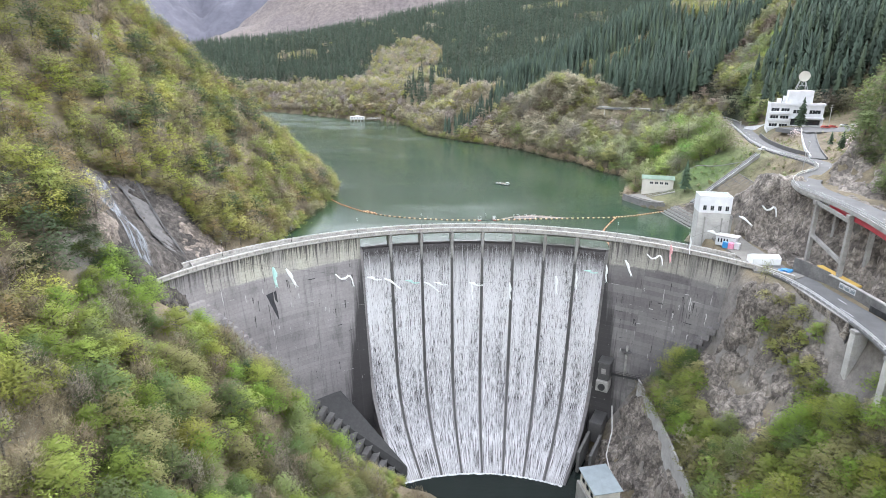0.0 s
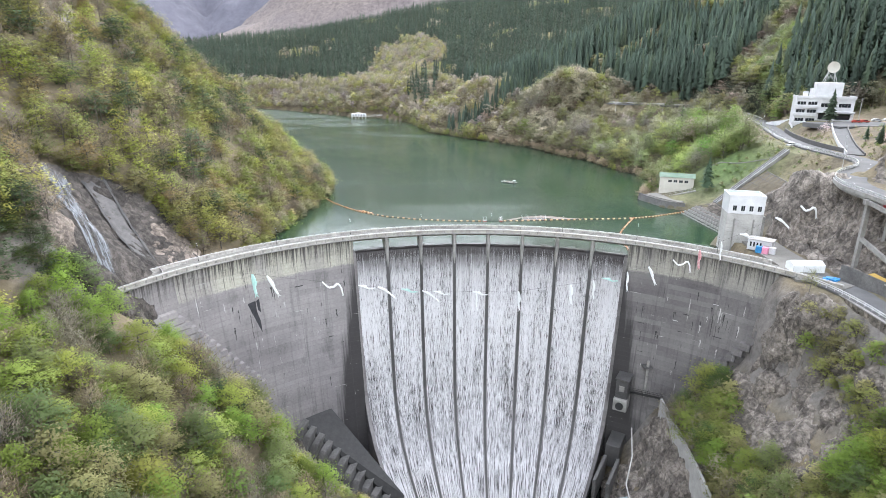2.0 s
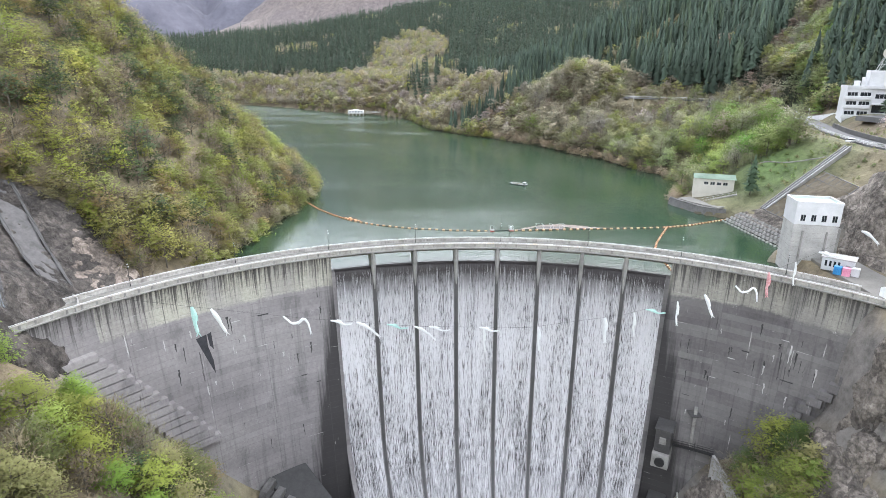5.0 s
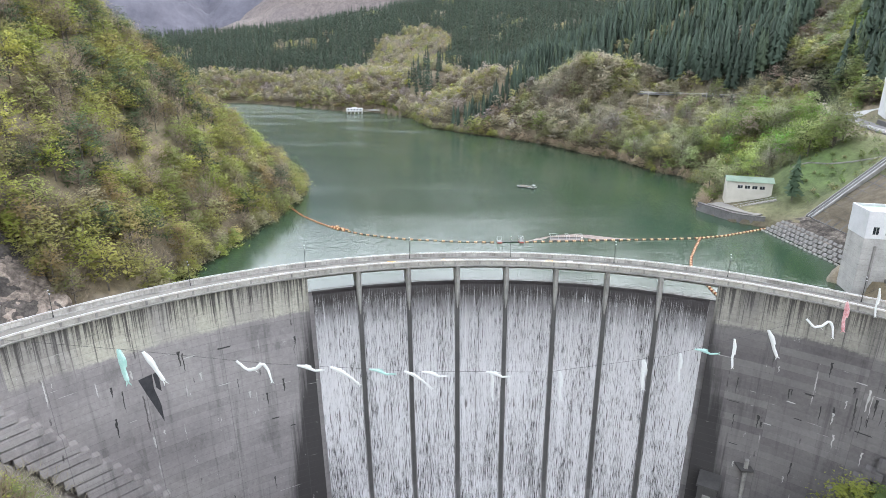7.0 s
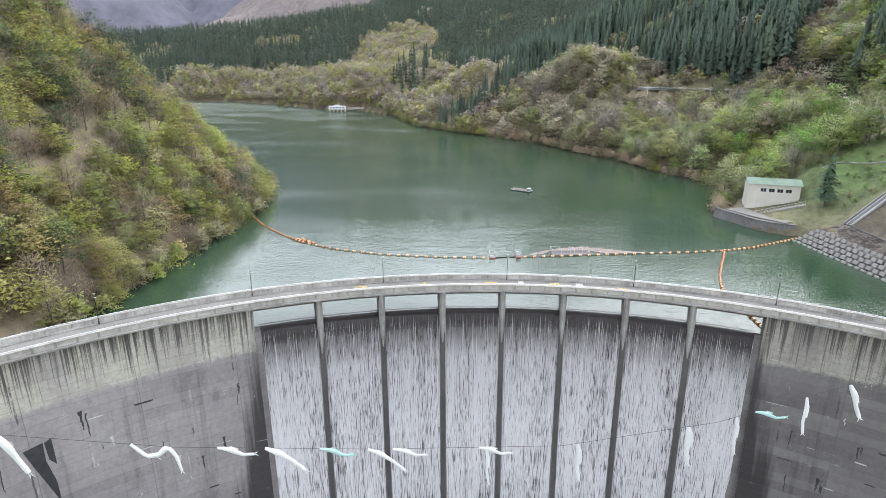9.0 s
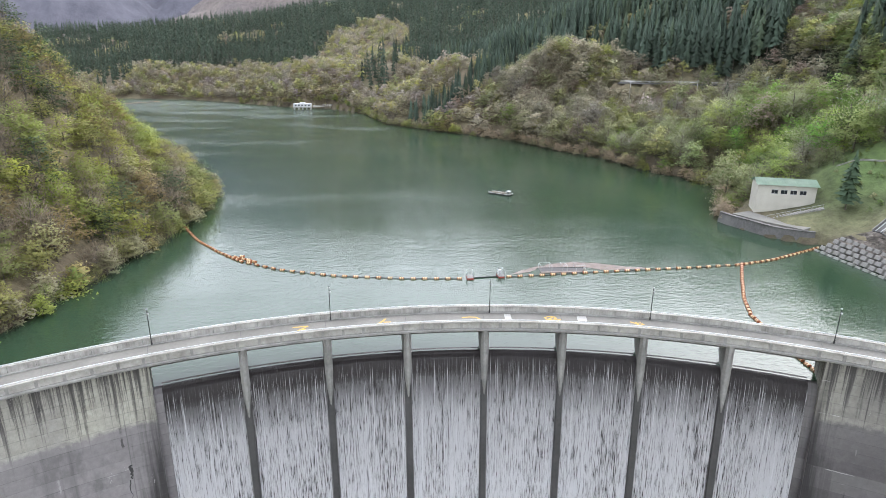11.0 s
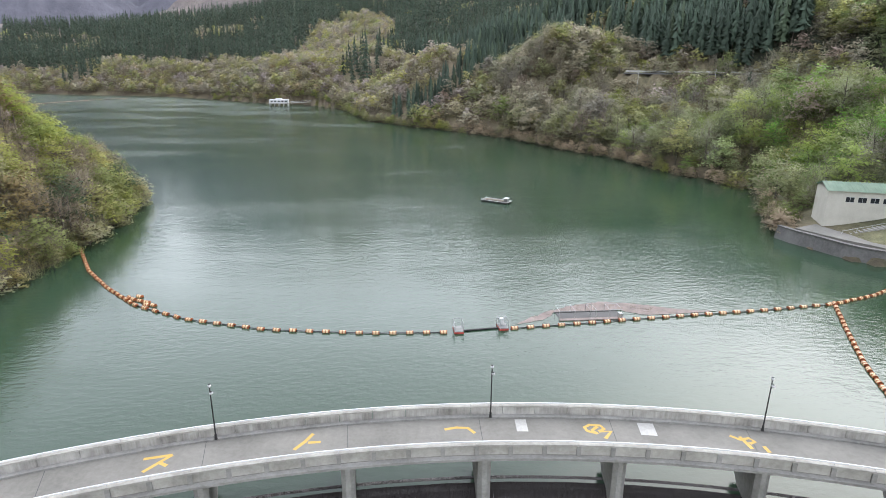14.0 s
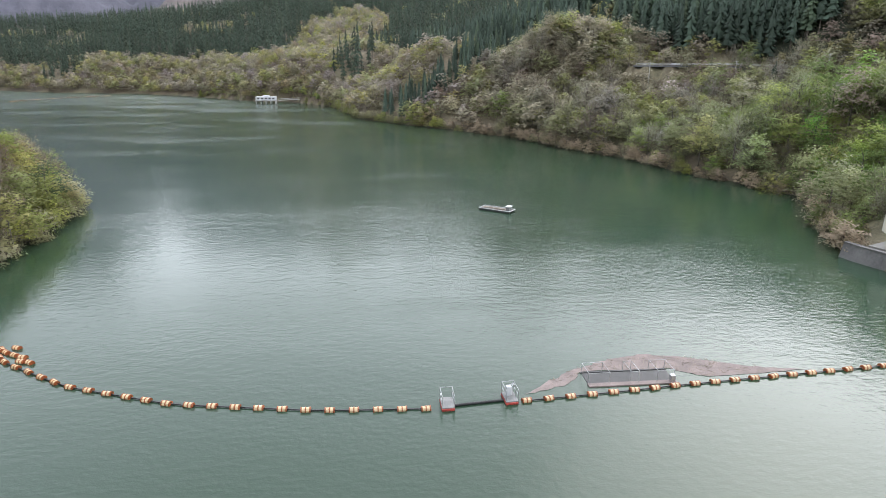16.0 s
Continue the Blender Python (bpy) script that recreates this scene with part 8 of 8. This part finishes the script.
part("rope", sweep(B(), [(0, 0, 0.1), (16, 45, 0.1), (36, 95, 0.1)], [(-0.15, -0.1), (0.15, -0.1), (0.15, 0.15), (-0.15, 0.15)]), STEEL_DARK, t)
for k in range(44):
    o = new("float", FLOAT)
    o.parent = t
    f1 = k / 43
    o.matrix_local = Matrix.Translation((36 * f1 - 2 * math.sin(3.14 * f1), 95 * f1, 0.1)) @ Matrix.Rotation(1.2, 4, "Z") @ Matrix.Scale(1.3, 4)

# ---- valves and works at the toe ----
vh = thing("valve_house", "dark stained concrete valve house hung on the dam face", "valve house", Matrix.Translation(on_arc(92.5, 29.6, -37.0)) @ Matrix.Rotation(radians(-29.6), 4, "Z"))
part("body", boxes((-1.9, 1.9, -2.2, 3.5, -6.5, 0), bevel=0.1), CONC_DARK, vh)
part("roof_slab", boxes((-2.2, 2.2, -2.5, 3.5, 0, 0.35), bevel=0.05), CONC_DARK, vh)
part("window", boxes((-0.8, 0.8, -2.28, -2.15, -4.0, -2.0)), CONC, vh)
nz = part("outlet_block", boxes((-2.1, 2.1, -3.2, 3.5, -10.5, -6.5), bevel=0.12), CONC, vh)
part("nozzle", rod(B(), (0, -3.7, -8.6), (0, -3.1, -8.6), 1.25, 1.25, 18), STEEL_DARK, nz)
vh2 = thing("valve_house", "lower dark concrete outlet works beside the spillway", "valve house", Matrix.Translation(on_arc(86.5, 29.8, -57.0)) @ Matrix.Rotation(radians(-29), 4, "Z"))
part("body", boxes((-2.2, 2.2, -2.5, 6, -8, 0), bevel=0.15), CONC_DARK, vh2)
part("training_wall", boxes((-2.4, -1.4, -16, -2.5, -12, -4.0), (1.6, 2.6, -16, -2.5, -12, -4.0), bevel=0.1), CONC_STAIN, vh2)
cw = thing("catwalk", "dark steel catwalk along the dam face", "catwalk", Matrix.Translation(on_arc(92.6, 32, -41.5)))
PO = on_arc(92.6, 32, -41.5)
ca = [on_arc(92.6, a, -41.5 + 0.15 * (a - 31)) - PO for a in (31.0, 32.5, 34.0, 35.5, 37.0)]
part("walkway", sweep(B(), ca, [(-0.6, -0.15), (0.6, -0.15), (0.6, 0), (-0.6, 0)]), STEEL_DARK, cw)
for s in (-0.55, 0.55):
    for h in (0.55, 1.1):
        part("rail", sweep(B(), ca, [(s - 0.04, h - 0.04), (s + 0.04, h - 0.04), (s + 0.04, h + 0.04), (s - 0.04, h + 0.04)]), STEEL_DARK, cw)
    for k in range(9):
        p = ca[0].lerp(ca[-1], k / 8)
        part("post", rod(B(), p + Vector((0, s, 0)), p + Vector((0, s, 1.1)), 0.04, 0.04, 5), STEEL_DARK, cw)
t = thing("gauge_shaft", "slim concrete gauge shaft with a small platform on the dam face", "shaft", Matrix.Translation(on_arc(95.0, 33.4, -31)))
part("shaft", rod(B(), (0, 0, -13), (0, 0, 0.5), 0.42, 0.42, 10), CONC, t)
part("platform", boxes((-1.4, 1.4, -1.0, 2.0, -1.9, -1.5), bevel=0.05), CONC_DARK, t)
t = thing("retaining_wall", "tall pale concrete wall stepping down the right side of the gorge", "wall", Matrix.Translation((66, 155, -44)))
WP = curve_pts([(69.0, 175, -40.5), (68.6, 160, -41.5), (68.4, 148, -42.5), (68.2, 138, -44.5), (68.0, 124, -48)], 14)
for p, q in zip(WP, WP[1:]):
    part("wall_panel", sweep(B(), [Vector(p) - Vector((66, 155, -44)), Vector(p).lerp(Vector(q), 0.985) - Vector((66, 155, -44))], [(-0.4, -9), (0.5, -9), (0.3, 0.6), (-0.3, 0.6)]), CONC_PALE, t)
ch = thing("control_house", "small works house with a grey-blue sheet roof by the pool", "house", Matrix.Translation((46.6, 137.2, -50)) @ Matrix.Rotation(radians(8), 4, "Z"))
part("base", boxes((-4.4, 4.4, -6, 6, -26, -4.5), bevel=0.1), CONC, ch)
part("wall", boxes((-3.7, 3.7, -5.2, 5.2, -4.5, -0.2), bevel=0.05), WALL_CREAM, ch)
part("roof", sweep(B(), [(0, -5.9, 0), (0, 5.9, 0)], [(-4.2, -0.35), (4.2, 0.15), (4.2, 0.35), (-4.2, -0.15)]), ROOF_GREY, ch)
for k in range(3):
    part("window", boxes((-3.76, -3.66, -4 + k * 3, -2.4 + k * 3, -3.0, -1.6)), GLASS_DARK, ch)
t = thing("pipe", "white water pipe bending down the rock", "pipe", Matrix.Translation((56, 158, -55)))
pp = [Vector(p) for p in ((3, 12, 8), (1.5, 5, 3), (-2, -2, -1), (-2.5, -8, -2), (-4, -14, 2))]
for a, b in zip(pp, pp[1:]):
    part("pipe_length", rod(B(), a, b, 0.18, 0.18, 8), CONC_PALE, t)


# white water where the sheets meet the pool
bm = B()
rng = np.random.RandomState(3)
inner, outer = [], []
for i in range(161):
    a = A_SL + 0.5 + (A_SR - A_SL - 1.2) * i / 160
    inner.append(bm.verts.new(on_arc(62.6, a, POOL + 0.05)))
    outer.append(bm.verts.new(on_arc(61.7 + rng.uniform(-0.35, 0.3), a, POOL + 0.03)))
for i in range(160):
    bm.faces.new((inner[i], inner[i + 1], outer[i + 1], outer[i]))
tagged(part("foam", bm, FOAM), "line of white foam at the foot of the falls", "foam", kind="stuff")

# ---- scrub on the ledges beside the right end of the crest ----
rng = np.random.RandomState(91)
x, y = spread_out(64, 97, 92, 168, 2.0, 23)
z, d, isleft = ground(x, y)
bare_rock = inside(x, y, [(86, 169), (79.5, 161), (75.5, 138), (80, 123.5), (88, 124), (91.0, 134), (91.5, 150), (91.5, 166)])
ok = ~bare_rock & (np.hypot(x - CX, y - CY) < 92.5 + 2.0 * (x > 88)) & (z > -58) & ((x > 70) | (y < 118))
ok &= (x < 97) & ((x < 93.5) | (y > 131) | (y < 112))
x, y, z = x[ok], y[ok], z[ok]
n = len(x)
cols = tint_of(n, rng, [(0.250, 0.255, 0.090), (0.215, 0.270, 0.070), (0.285, 0.262, 0.125), (0.290, 0.262, 0.185)], [3, 2, 3, 2])
plant("slope_scrub", x, y, z + 0.3, rng.choice(7, n), LITE, cols, rng.uniform(0.3, 0.6, n) * np.where(x < 79, 1.5, 1.1), 33, "low olive and green scrub on rocky ledges", (BARK, LEAF))

# rough grass, brambles and seedlings on the banks by the shed and the office
x, y = spread_out(96, 240, 215, 352, 2.1, 29)
z, d, isleft = ground(x, y)
roads = line_distance(x, y, [(119, 188), (136, 209), (148, 222), (152, 240), (152, 262), (160, 295), (176, 340), (190, 375)]) < 5.6
roads |= line_distance(x, y, [(157, 238), (164, 254), (173, 272), (182, 288)]) < 4.6
roads |= line_distance(x, y, [(111, 249), (142, 255)]) < 2.6
roads |= (x > 96) & (x < 133) & (y > 215) & (y < 255) | (x > 92) & (x < 116) & (y > 255) & (y < 284) | (x > 172) & (x < 236) & (y > 281) & (y < 335)
ok = ~roads & (d > 3) & ~isleft & (rng.uniform(size=len(x)) < 0.42 + 0.3 * waves2(x, y, 44, 3, 20))
x, y, z = x[ok], y[ok], z[ok]
n = len(x)
cols = tint_of(n, rng, [(0.150, 0.185, 0.055), (0.215, 0.205, 0.085), (0.255, 0.225, 0.130), (0.130, 0.190, 0.055)], [3, 3, 2, 2])
plant("bank_scrub", x, y, z - 0.2, rng.choice(6, n), TUFT + LITE[5:7], cols, rng.uniform(0.10, 0.24, n), 35, "rough grass, brambles and seedlings on the bank", (BARK, LEAF))

# scrub creeping over the edges of the hillside scar
x, y = spread_out(-114, -64, 140, 192, 2.4, 37)
z, d, isleft = ground(x, y)
edge_line = SCAR + SCAR[:1]
near_edge = line_distance(x, y, edge_line)
ok = (near_edge < 2.2) & ((y > 172) | (x < -104)) & (x < -70)
x, y, z = x[ok], y[ok], z[ok]
n = len(x)
plant("scar_scrub", x, y, z + 0.2, rng.choice(7, n), LITE, drift(tint_of(n, rng, SPRING, [2, 3, 3, 2, 1, 3, 2, 1]), x, y, 67), rng.uniform(0.3, 0.65, n), 39, "low bushes and saplings at the edge of the rock scar", (BARK, LEAF))

# bushes over the rock at the left toe
x, y = spread_out(-42, -6, 112, 166, 2.0, 53)
z, d, isleft = ground(x, y)
ok = inside(x, y, [(-36, 139), (-25, 138), (-19, 145), (-15, 156), (-10, 150), (-10, 116), (-26, 121), (-40, 138)]) & (z > -69)
x, y, z = x[ok], y[ok], z[ok]
n = len(x)
plant("toe_scrub", x, y, z - 0.1, rng.choice(7, n), FINE, tint_of(n, rng, SPRING, [4, 3, 2, 3, 1, 2, 1, 3]), rng.uniform(0.25, 0.5, n), 55, "bright green and olive bushes on the rock at the toe", (BARK, LEAF))

# dark green bushes below the hillside scar
x, y = spread_out(-104, -80, 132, 156, 2.0, 57)
z, d, isleft = ground(x, y)
ok = inside(x, y, [(-101, 156), (-94, 149), (-84, 142), (-81, 139.5), (-84, 135), (-92, 134), (-103, 148)])
x, y, z = x[ok], y[ok], z[ok]
n = len(x)
plant("scar_foot_scrub", x, y, z - 0.1, rng.choice(5, n), FINE, tint_of(n, rng, [(0.085, 0.140, 0.045), (0.120, 0.185, 0.055), (0.180, 0.200, 0.075)], [3, 3, 2]), rng.uniform(0.3, 0.55, n), 59, "dark green bushes below the rock scar", (BARK, LEAF))
